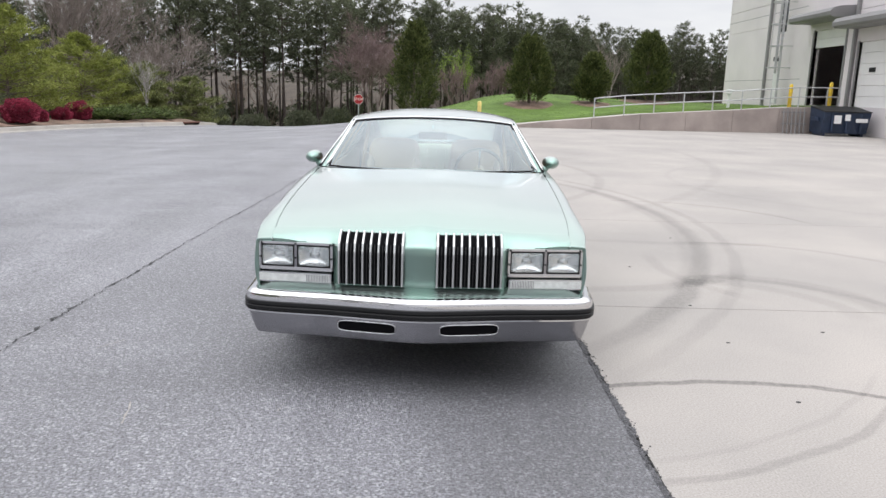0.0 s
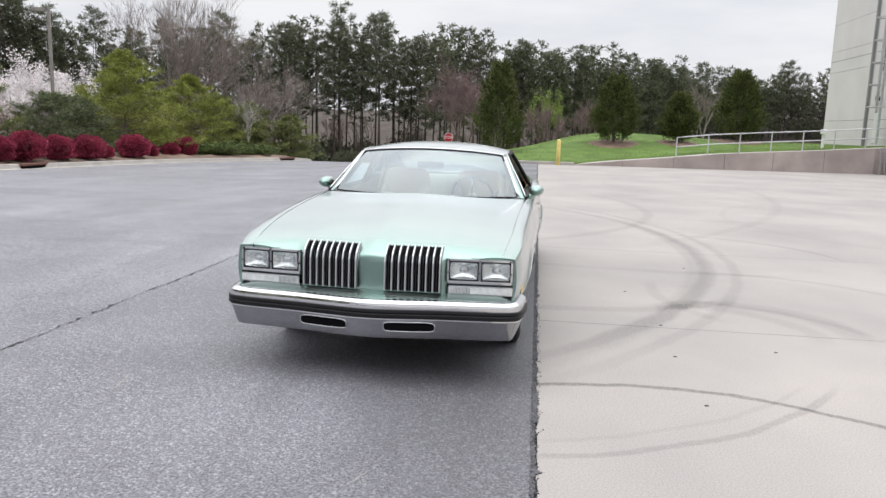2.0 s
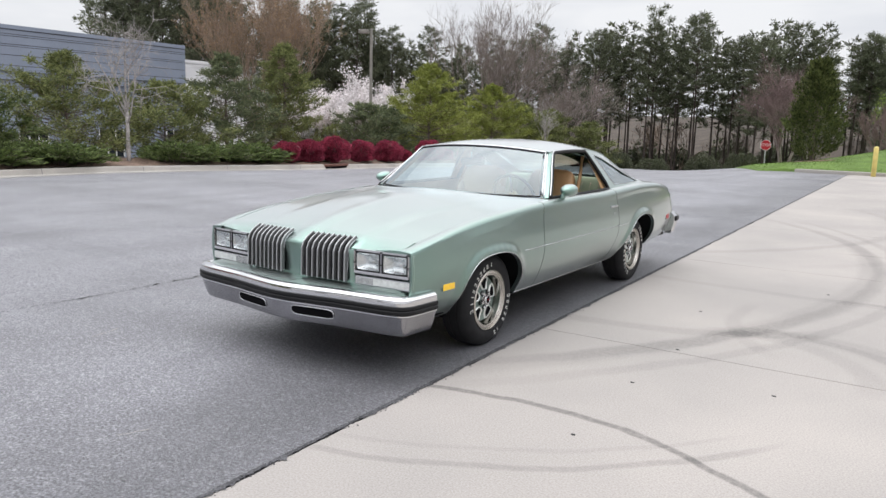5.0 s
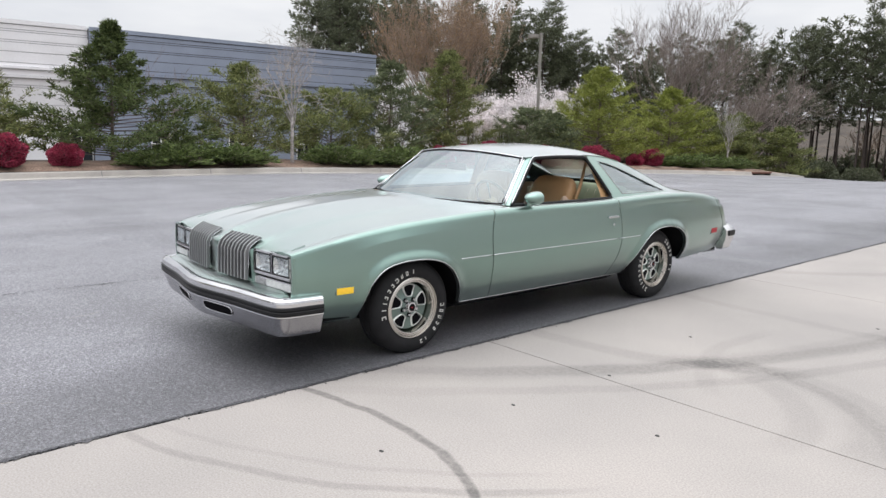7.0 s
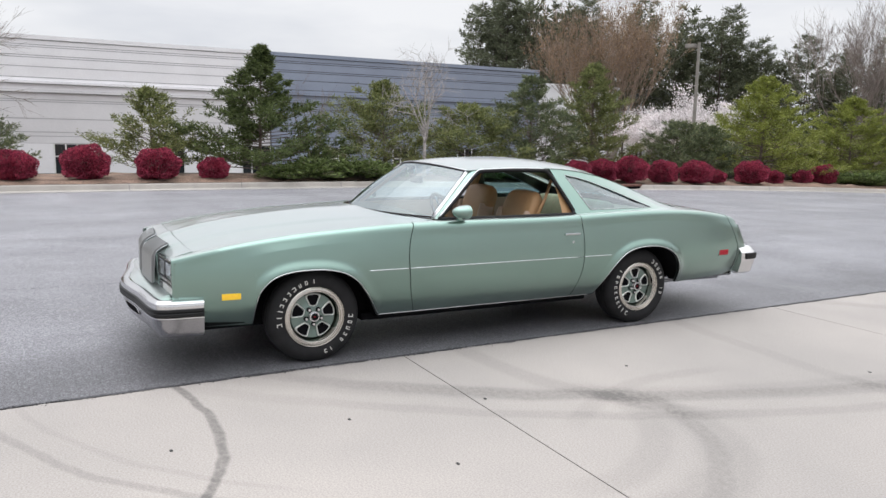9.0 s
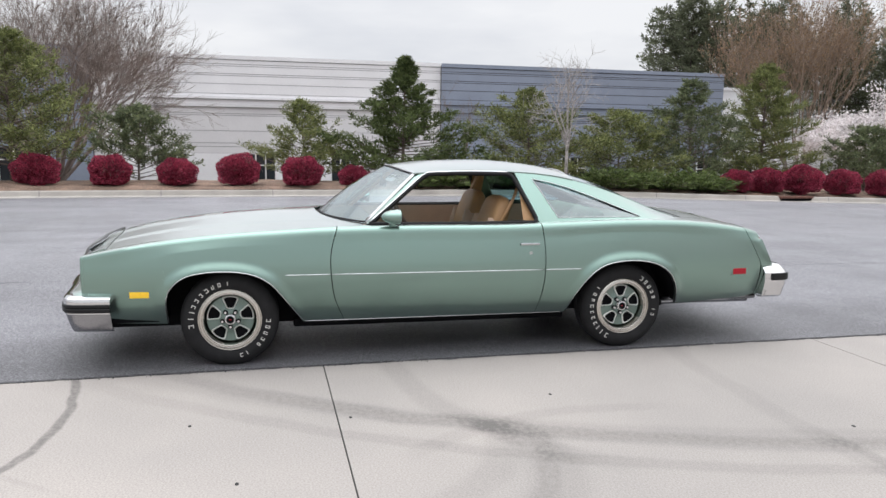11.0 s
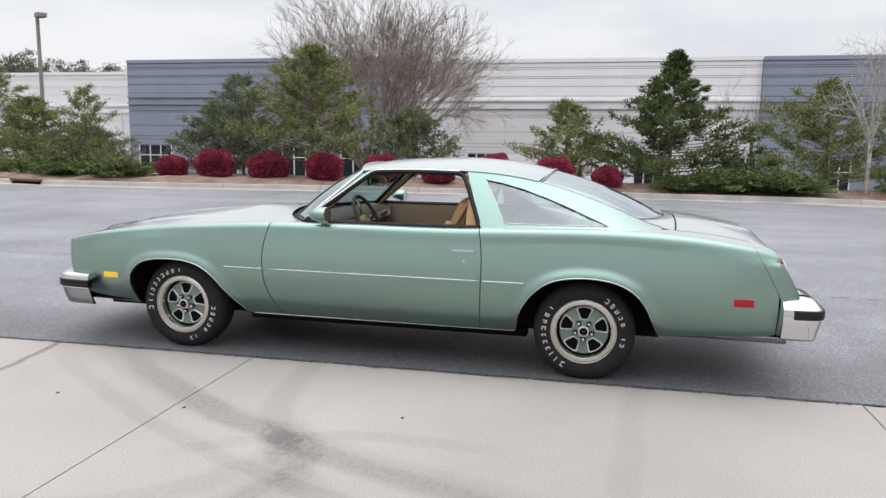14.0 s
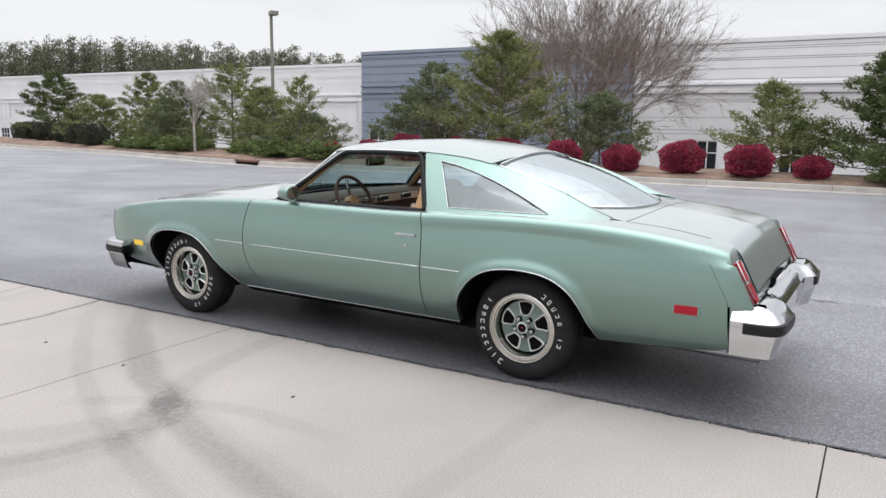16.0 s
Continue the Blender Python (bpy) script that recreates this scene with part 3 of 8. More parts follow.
def ramp_top(x):
    return np.interp(x, [2.0, 3.5, 6.3, 8.0, 10.5, 13.1, 15.8, 18.6], [0.02, 0.20, 0.47, 0.66, 0.83, 0.99, 1.20, 1.25])


def ramp_face(x):
    return np.interp(x, [2.0, 18.6], [28.0, 30.4])


def lawn_start(x):
    """Where the lawn begins: at the kerb lip, and behind the ramp."""
    return 27.86 + (ramp_face(x) + 1.72 - 27.86) * smooth01(1.6, 2.6, x)


LAWN_LEFT = ([27.3, 34, 45, 60, 75], [-2.6, -5.0, -7.5, -11, -14])


def lawn_z(X, Y):
    left = np.interp(Y, *LAWN_LEFT)
    rise = smooth01(28.4, 42.0, Y) * smooth01(-5, 5, X)
    Z = 0.03 + (1.0 + 0.30 * np.exp(-((X - 5.0) / 5.0) ** 2)) * rise + lot_z(np.minimum(X, 3), Y) * (1 - 0.9 * smooth01(-4, 4, X)) + 0.10 * smooth01(0, 0.8, X - left)
    Z = Z + 0.03 * np.sin(X * 0.9) * np.cos(Y * 0.7) - 0.03 * np.maximum(0, Y - 46)
    w = smooth01(1.2, 3.0, X) * (1 - smooth01(0.3, 6.0, Y - lawn_start(X)))
    return Z * (1 - w) + (ramp_top(X) + 0.02) * w


def build_mound():
    u, t = np.linspace(0, 1, 100), np.linspace(0, 1, 84) ** 1.25
    U, T = np.meshgrid(np.concatenate([[0.0], u]), np.concatenate([[0.0], t]))
    left = np.interp(27.86 + (75 - 27.86) * T, *LAWN_LEFT)
    X = left + (40 - left) * U
    Y = lawn_start(X) + (75 - lawn_start(X)) * T
    Z = lawn_z(X, Y)
    Z[:, 0] -= 0.35
    Z[0, :] -= 0.35
    V = np.stack([X, Y, Z], -1).reshape(-1, 3)
    w = X.shape[1]
    F = [(j * w + i, j * w + i + 1, (j + 1) * w + i + 1, (j + 1) * w + i) for j in range(X.shape[0] - 1) for i in range(w - 1)]
    tagged(piece("grass_mound", V, F, M_TURF, smooth=True), "bright green mown grass mound", "lawn", kind="structure")
    rng = np.random.default_rng(11)
    k = 34000
    px, py = rng.uniform(-7, 18, k), 27.9 + 16 * rng.random(k) ** 1.3
    ok = (px > np.interp(py, *LAWN_LEFT) + 0.1) & (py > lawn_start(px) + 0.05)
    px, py = px[ok], py[ok]
    g = leaf_piece("grass", np.stack([px, py, lawn_z(px, py) + 0.012], 1), 0.055, 0.014, M_GRASS, None, 5, up=1.6)
    tagged(g, "short bright green grass blades on the mound", "grass", kind="stuff")


build_mound()


# ---- car materials ----
def paint_material():
    """Metallic base under a clear coat, whose gloss grows towards grazing view."""
    m = material("light_green_metallic_paint", (0.148, 0.278, 0.226), 0.25, metal=1.0, vary=0.05, scale=1.2)
    n, l = m.node_tree.nodes, m.node_tree.links
    b = n["Principled BSDF"]
    tc = n.new("ShaderNodeTexCoord")
    nz = n.new("ShaderNodeTexNoise")
    nz.inputs["Scale"].default_value, nz.inputs["Detail"].default_value = 900, 2
    bp = n.new("ShaderNodeBump")
    bp.inputs["Strength"].default_value, bp.inputs["Distance"].default_value = 0.06, 0.002
    l.new(tc.outputs["Object"], nz.inputs["Vector"])
    l.new(nz.outputs["Fac"], bp.inputs["Height"])
    l.new(bp.outputs["Normal"], b.inputs["Normal"])
    gl = n.new("ShaderNodeBsdfGlossy")
    gl.inputs["Roughness"].default_value, gl.inputs["Color"].default_value = 0.08, (0.985, 0.98, 0.98, 1)
    lw = n.new("ShaderNodeLayerWeight")
    lw.inputs["Blend"].default_value = 0.5
    pw = n.new("ShaderNodeMath")
    pw.operation, pw.inputs[1].default_value = "POWER", 5.0
    mu = n.new("ShaderNodeMath")
    mu.operation, mu.use_clamp = "MULTIPLY_ADD", True
    mu.inputs[1].default_value, mu.inputs[2].default_value = 0.80, 0.04
    mx = n.new("ShaderNodeMixShader")
    l.new(lw.outputs["Facing"], pw.inputs[0])
    l.new(pw.outputs[0], mu.inputs[0])
    l.new(mu.outputs[0], mx.inputs[0])
    # broad, nearly neutral sheen of the metal flake
    fl = n.new("ShaderNodeBsdfGlossy")
    fl.inputs["Roughness"].default_value, fl.inputs["Color"].default_value = 0.42, (0.81, 0.835, 0.835, 1)
    l.new(bp.outputs["Normal"], fl.inputs["Normal"])
    fm = n.new("ShaderNodeMixShader")
    fp = n.new("ShaderNodeMath")
    fp.operation, fp.inputs[1].default_value = "POWER", 3.6
    fa = n.new("ShaderNodeMath")
    fa.operation, fa.use_clamp = "MULTIPLY_ADD", True
    fa.inputs[1].default_value, fa.inputs[2].default_value = 0.86, 0.13
    l.new(lw.outputs["Facing"], fp.inputs[0])
    l.new(fp.outputs[0], fa.inputs[0])
    l.new(fa.outputs[0], fm.inputs[0])
    l.new(b.outputs[0], fm.inputs[1])
    l.new(fl.outputs[0], fm.inputs[2])
    l.new(fm.outputs[0], mx.inputs[1])
    l.new(gl.outputs[0], mx.inputs[2])
    l.new(mx.outputs[0], n["Material Output"].inputs["Surface"])
    return m


def glass_material(name, tint, gain=1.0, rise=4.0):
    """Thin automotive glass: clear tinted pane with a Fresnel gloss."""
    m = bpy.data.materials.new(name)
    m.use_nodes = True
    n, l = m.node_tree.nodes, m.node_tree.links
    n.remove(n["Principled BSDF"])
    tr = n.new("ShaderNodeBsdfTransparent")
    tr.inputs["Color"].default_value = (*tint, 1)
    gl = n.new("ShaderNodeBsdfGlossy")
    gl.inputs["Roughness"].default_value, gl.inputs["Color"].default_value = 0.02, (0.76, 0.82, 0.84, 1)
    lw = n.new("ShaderNodeLayerWeight")
    lw.inputs["Blend"].default_value = 0.5
    pw = n.new("ShaderNodeMath")
    pw.operation, pw.inputs[1].default_value = "POWER", rise
    mu = n.new("ShaderNodeMath")
    mu.operation, mu.use_clamp = "MULTIPLY_ADD", True
    mu.inputs[1].default_value, mu.inputs[2].default_value = 0.9, 0.055 * gain
    mx = n.new("ShaderNodeMixShader")
    l.new(lw.outputs["Facing"], pw.inputs[0])
    l.new(pw.outputs[0], mu.inputs[0])
    l.new(mu.outputs[0], mx.inputs[0])
    l.new(tr.outputs[0], mx.inputs[1])
    l.new(gl.outputs[0], mx.inputs[2])
    l.new(mx.outputs[0], n["Material Output"].inputs["Surface"])
    return m


M_PAINT = paint_material()
M_CHROME = material("bright_chrome", (0.68, 0.68, 0.69), 0.07, metal=1.0, vary=0.03, scale=4)
M_TRIM = material("soft_bright_trim", (0.52, 0.53, 0.54), 0.18, metal=1.0, vary=0.05, scale=6)
M_DULL = material("satin_bumper_metal", (0.37, 0.37, 0.39), 0.20, metal=1.0, vary=0.10, scale=3, fine=0.05, fine_scale=60)
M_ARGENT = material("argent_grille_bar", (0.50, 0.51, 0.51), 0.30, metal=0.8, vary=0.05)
# bar flanks: silver darkened in colour for the shade between the bars
M_BAR_SIDE = material("shaded_grille_bar_flank", (0.20, 0.20, 0.205), 0.40, metal=0.6, vary=0.08)
M_RUBBER = material("black_rubber_strip", (0.010, 0.010, 0.011), 0.45, vary=0.15, scale=10, spec=0.28)
M_TYRE = material("tyre_rubber", (0.016, 0.016, 0.017), 0.75, vary=0.2, scale=14, bump=0.15, bump_scale=120, spec=0.22)
M_LETTER = material("raised_white_lettering", (0.62, 0.61, 0.58), 0.6, vary=0.12, scale=40)
M_UNDER = material("underbody", (0.008, 0.008, 0.009), 0.9, vary=0.3, scale=5, spec=0.05)
M_TRIM_BLACK = material("black_window_seal", (0.008, 0.008, 0.009), 0.5, spec=0.25)
M_TAN = material("tan_vinyl", (0.42, 0.25, 0.12), 0.5, vary=0.10, scale=5, fine=0.06, fine_scale=150, bump=0.15, bump_scale=250)
M_TAN_LIGHT = material("light_buckskin_vinyl", (0.50, 0.365, 0.275), 0.5, vary=0.08, scale=5, bump=0.12, bump_scale=250)
M_CLOTH = material("pale_green_seat_cloth", (0.40, 0.40, 0.27), 0.8, vary=0.12, scale=8, bump=0.2, bump_scale=200)
M_DASH = material("dark_brown_dash", (0.090, 0.060, 0.046), 0.6, vary=0.15, scale=6, bump=0.1, bump_scale=200, spec=0.2)
M_CARPET = material("brown_carpet", (0.10, 0.06, 0.04), 0.95, vary=0.2, scale=8)
M_AMBER = material("amber_lens", (0.93, 0.58, 0.02), 0.18, coat=0.6, vary=0.05, scale=40)
M_REDLENS = material("red_lens", (0.35, 0.012, 0.024), 0.30, vary=0.12, scale=60, spec=0.25)
M_CLEARLENS = material("ribbed_clear_lens", (0.62, 0.63, 0.62), 0.22, coat=0.6, vary=0.15, scale=30, spec=0.8)
M_WHEEL = material("grey_green_wheel_paint", (0.150, 0.205, 0.182), 0.34, metal=0.5, vary=0.08, scale=6, coat=0.5)
M_LIP = material("silver_green_spoke_edge", (0.82, 0.84, 0.81), 0.30, metal=0.6, vary=0.06, scale=8)
M_BARREL = material("shaded_rim_barrel", (0.40, 0.385, 0.355), 0.14, metal=1.0, vary=0.1, scale=12)
M_GOLD = material("brushed_trim_ring", (0.58, 0.555, 0.51), 0.25, metal=1.0, vary=0.05, scale=5)
M_GLASS = glass_material("windshield_glass", (0.58, 0.80, 0.80), 0.9, 1.55)
M_GLASS_SIDE = glass_material("tinted_side_glass", (0.32, 0.53, 0.56), 3.6, 2.5)
M_GLASS_REAR = glass_material("rear_glass", (0.70, 0.82, 0.81), 6.0, 2.0)
M_HEADGLASS = glass_material("headlamp_glass", (0.92, 0.93, 0.93), 1.2)
M_MIRROR = material("mirror_glass", (0.85, 0.86, 0.87), 0.02, metal=1.0)
M_RIBS = material("fluted_reflector", (0.93, 0.93, 0.93), 0.16, metal=1.0, bump=0.12, bump_scale=60, vary=0.15, scale=25)


# ---- the car: forms ----
def spline(xs, ys):
    """A smooth one-dimensional curve through the given knots."""
    xs, ys = np.array(xs, float), np.array(ys, float)
    m = np.gradient(ys, xs)

    def f(x):
        x = np.clip(x, xs[0], xs[-1])
        i = np.clip(np.searchsorted(xs, x) - 1, 0, len(xs) - 2)
        h = xs[i + 1] - xs[i]
        t = (x - xs[i]) / h
        return ((2 * t ** 3 - 3 * t ** 2 + 1) * ys[i] + (t ** 3 - 2 * t ** 2 + t) * h * m[i] + (-2 * t ** 3 + 3 * t ** 2) * ys[i + 1] + (t ** 3 - t ** 2) * h * m[i + 1])
    return f


HALF = spline([-0.95, -0.8, -0.5, 0.0, 0.5, 1.2, 2.2, 2.85, 3.4, 3.8, 4.1], [0.862, 0.890, 0.915, 0.934, 0.943, 0.950, 0.954, 0.954, 0.938, 0.912, 0.872])
SHOULDER = spline([-0.95, -0.8, -0.53, -0.1, 0.32, 0.7, 1.2, 2.0, 2.4, 2.9, 3.3, 3.6, 3.85, 4.1], [0.740, 0.777, 0.828, 0.881, 0.911, 0.930, 0.938, 0.940, 0.952, 0.962, 0.952, 0.925, 0.885, 0.830])
SIDE = spline([0.20, 0.26, 0.30, 0.35, 0.40, 0.45, 0.50, 0.55, 0.60, 0.66, 0.72, 0.80, 0.88, 1.0], [-0.215, -0.158, -0.126, -0.090, -0.060, -0.036, -0.018, -0.006, 0.0, -0.002, -0.008, -0.020, -0.036, -0.060])
RAIL_Z = spline([1.2, 1.3, 1.6, 2.0, 2.2, 2.4, 2.6, 2.8, 3.0, 3.2, 3.4], [1.275, 1.285, 1.300, 1.300, 1.288, 1.262, 1.218, 1.158, 1.086, 1.006, 0.948])
RAIL_X = spline([1.2, 1.7, 2.0, 2.3, 2.6, 2.8, 3.0, 3.2, 3.4], [0.640, 0.650, 0.650, 0.640, 0.628, 0.628, 0.640, 0.668, 0.710])
ARCH_F = [(-0.405, 0.285), (-0.405, 0.40), (-0.39, 0.50), (-0.345, 0.57), (-0.27, 0.622), (-0.16, 0.647), (-0.04, 0.653), (0.08, 0.645), (0.19, 0.615), (0.28, 0.555), (0.35, 0.47), (0.42, 0.37), (0.485, 0.272)]
ARCH_R = [(2.405, 0.28), (2.43, 0.40), (2.475, 0.495), (2.54, 0.575), (2.62, 0.632), (2.72, 0.663), (2.85, 0.674), (2.98, 0.664), (3.08, 0.634), (3.165, 0.578), (3.225, 0.495), (3.265, 0.40), (3.30, 0.315)]


def arch_line(ctrl, per=5):
    return curve_points(ctrl, per)


AF, AR = arch_line(ARCH_F), arch_line(ARCH_R)


def low_edge(y):
    """Lower edge of the body side, with the wheel openings cut into it."""
    base = float(np.interp(y, [-0.95, -0.7, -0.42, 0.5, 2.40, 3.30, 3.85, 4.1], [0.30, 0.295, 0.285, 0.268, 0.272, 0.315, 0.345, 0.355]))
    for A in (AF, AR):
        if A[0, 0] <= y <= A[-1, 0]:
            base = max(base, float(np.interp(y, A[:, 0], A[:, 1])))
    return base


def side_x(y, z):
    """Outer skin of the body side at height z, with lips swelling round the wheel openings."""
    x = float(HALF(y)) + float(SIDE(z))
    for A in (AF, AR):
        if A[0, 0] - 0.15 < y < A[-1, 0] + 0.15 and z < 0.85:
            d = float(np.min(np.hypot(A[:, 0] - y, A[:, 1] - z)))
            if d < 0.075:
                x += 0.020 * (0.5 + 0.5 * math.cos(math.pi * d / 0.075)) * float(smooth01(0.29, 0.46, z))
    return x


ROLL = [(-0.033, -0.052), (-0.038, -0.028), (-0.046, -0.011), (-0.059, -0.002), (-0.080, 0.002), (-0.100, 0.004)]


CRISP = [(-0.010, -0.026), (-0.011, -0.012), (-0.015, -0.004), (-0.027, 0.0), (-0.058, 0.002), (-0.100, 0.004)]


def roll(y):
    """Shoulder section: crisp at the nose, softer along the doors."""
    k = float(smooth01(-0.2, -0.8, y))
    return [(a + (c - a) * k, b + (d - b) * k) for (a, b), (c, d) in zip(ROLL, CRISP)]


def finish_panel(ob, thick=0.006, angle=32):
    me = ob.data
    me.polygons.foreach_set("use_smooth", [True] * len(me.polygons))
    me.set_sharp_from_angle(angle=radians(angle))
    if thick:
        md = ob.modifiers.new("thickness", "SOLIDIFY")
        md.thickness, md.offset = thick, -1
    return ob


def grid_piece(name, P, mat, parent, label="", flip=False, thick=0.006, angle=32, closed=False):
    """A skinned grid of points P[row][column]."""
    r, c = len(P), len(P[0])
    V = [tuple(p) for row in P for p in row]
    F = []
    for i in range(r - 1):
        for j in range(c - 1 + (1 if closed else 0)):
            a, b = i * c + j, i * c + (j + 1) % c
            F.append((a, b, b + c, a + c) if not flip else (a, a + c, b + c, b))
    return finish_panel(piece(name, V, F, mat, parent, label), thick, angle)


def side_panel(name, parent, sgn, y0, y1, extra=(), label="", rows=16, in_to=None, free=(0.0, 0.0)):
    """Part of the body side between two cut lines y0(z), y1(z), rolled over the shoulder; free: how far each cut's bend reaches in."""
    ya, yz = y0(0.6), y1(0.6)
    n = max(10, int((yz - ya) / 0.035))
    base_y = sorted(set(round(float(v), 4) for v in [*np.linspace(ya, yz, n), *extra]))
    cols = []
    for yb in base_y:
        wa = max(0.0, 1 - (yb - ya) / free[0]) if free[0] else 0.0
        wz = max(0.0, 1 - (yz - yb) / free[1]) if free[1] else 0.0
        bend = lambda z: yb + (y0(z) - ya) * wa + (y1(z) - yz) * wz
        zl, zu = low_edge(yb), float(SHOULDER(yb)) - 0.075
        yu = bend(zu)
        zu = float(SHOULDER(yu)) - 0.075
        col = []
        for k in range(rows + 1):
            z = zl + (zu - zl) * k / rows
            y = bend(z)
            col.append((sgn * side_x(y, z), y, z))
        for dx, dz in roll(yu):
            y = bend(float(SHOULDER(yu)) + dz)
            xr = float(HALF(y)) + dx
            if in_to and dx < -0.06:
                xr = max(xr, in_to(y)[0] + 0.14 * (dx + 0.115))
            col.append((sgn * xr, y, float(SHOULDER(y)) + dz))
        if in_to:
            y = col[-1][1]
            xe, ze = in_to(y)
            x0, z0 = abs(col[-1][0]), col[-1][2]
            for k in (0.34, 0.67, 1.0):
                col.append((sgn * (x0 + (xe - x0) * k), y, z0 + (ze - z0) * k))
        first = col[0]
        col.insert(0, (first[0] - sgn * 0.03, first[1], first[2] + 0.002))
        cols.append(col)
    return grid_piece(name, cols, M_PAINT, parent, label, flip=(sgn < 0), thick=0.003)


HOOD_X = spline([-0.9, -0.7, 0.0, 0.6, 0.95], [0.780, 0.800, 0.822, 0.836, 0.842])


def hood_z(x, y):
    xs = float(HOOD_X(y))
    u = min(abs(x) / xs, 1.0)
    e = float(SHOULDER(y)) + 0.004
    crown = float(np.interp(y, [-0.95, -0.6, 0.2, 0.9], [0.018, 0.038, 0.054, 0.036]))
    z = e + crown * (1 - u ** 1.25)
    ridge = float(np.interp(y, [-0.9, -0.4, 0.5, 0.8], [0.46, 0.47, 0.56, 0.60]))
    z += 0.006 * float(smooth01(ridge + 0.03, ridge - 0.03, abs(x))) * float(smooth01(0.85, 0.3, y))
    z += 0.012 * math.exp(-(x / 0.07) ** 2) * float(smooth01(0.4, -0.8, y))
    return z


def deck_z(x, y):
    e = float(SHOULDER(y)) + 0.004
    crown = float(np.interp(y, [3.1, 3.4, 3.8, 4.1], [0.042, 0.040, 0.034, 0.022]))
    return e + crown * (1 - min(abs(x) / 0.84, 1) ** 1.5)


def face_y(x):
    """Plan of the nose: a shallow vee with squared-off lamp bays."""
    x = abs(x)
    return float(np.interp(x, [0, 0.08, 0.43, 0.46, 0.80, 0.862], [-0.985, -0.975, -0.950, -0.925, -0.905, -0.885]))


def greenhouse(y, z, sgn=1, out=0.0):
    """Side glass surface between the sill and the roof rail."""
    xb, zb = float(HALF(y)) - 0.095, float(SHOULDER(y))
    xt, zt = float(RAIL_X(y)), float(RAIL_Z(y))
    t = max(0.0, min(1.0, (z - zb) / max(zt - zb, 0.01)))
    x = xb + (xt - xb) * (t * 0.86 + 0.14 * t * t)
    return (sgn * (x + out), y, z)


def tube(name, pts, r, mat, parent, n=6, closed=False, label=""):
    pts = [Vector(p) for p in pts]
    path = [(p, r) for p in pts]
    if closed:
        path += [path[0], path[1]]
    V, F = tube_arrays([path], n)
    ob = piece(name, V, F, mat, parent, label, smooth=True)
    return ob


def resample(pts, n):
    P = np.array([tuple(p) for p in pts], float)
    s = np.concatenate([[0], np.cumsum(np.linalg.norm(np.diff(P, axis=0), axis=1))])
    t = np.linspace(0, s[-1], n)
    return np.stack([np.interp(t, s, P[:, k]) for k in range(P.shape[1])], 1)


def ws_edge(u, top):
    """Windshield edges: u from -1 to 1 across."""
    a = abs(u)
    if top:
        return Vector((0.622 * u, 1.185 + 0.105 * a ** 2.2, 1.322 - 0.040 * a ** 2.2))
    return Vector((0.790 * u, 0.640 + 0.275 * a ** 2.3, 0.955 - 0.006 * a ** 2))


def bl_edge(u, top):
    a = abs(u)
    if top:
        return Vector((0.565 * u, 2.560 - 0.055 * a ** 2, 1.318 - 0.070 * a ** 2.0 - 0.022))
    return Vector((0.570 * u, 3.330 - 0.235 * a ** 2.4, 0.992 + 0.018 * a ** 2.4))


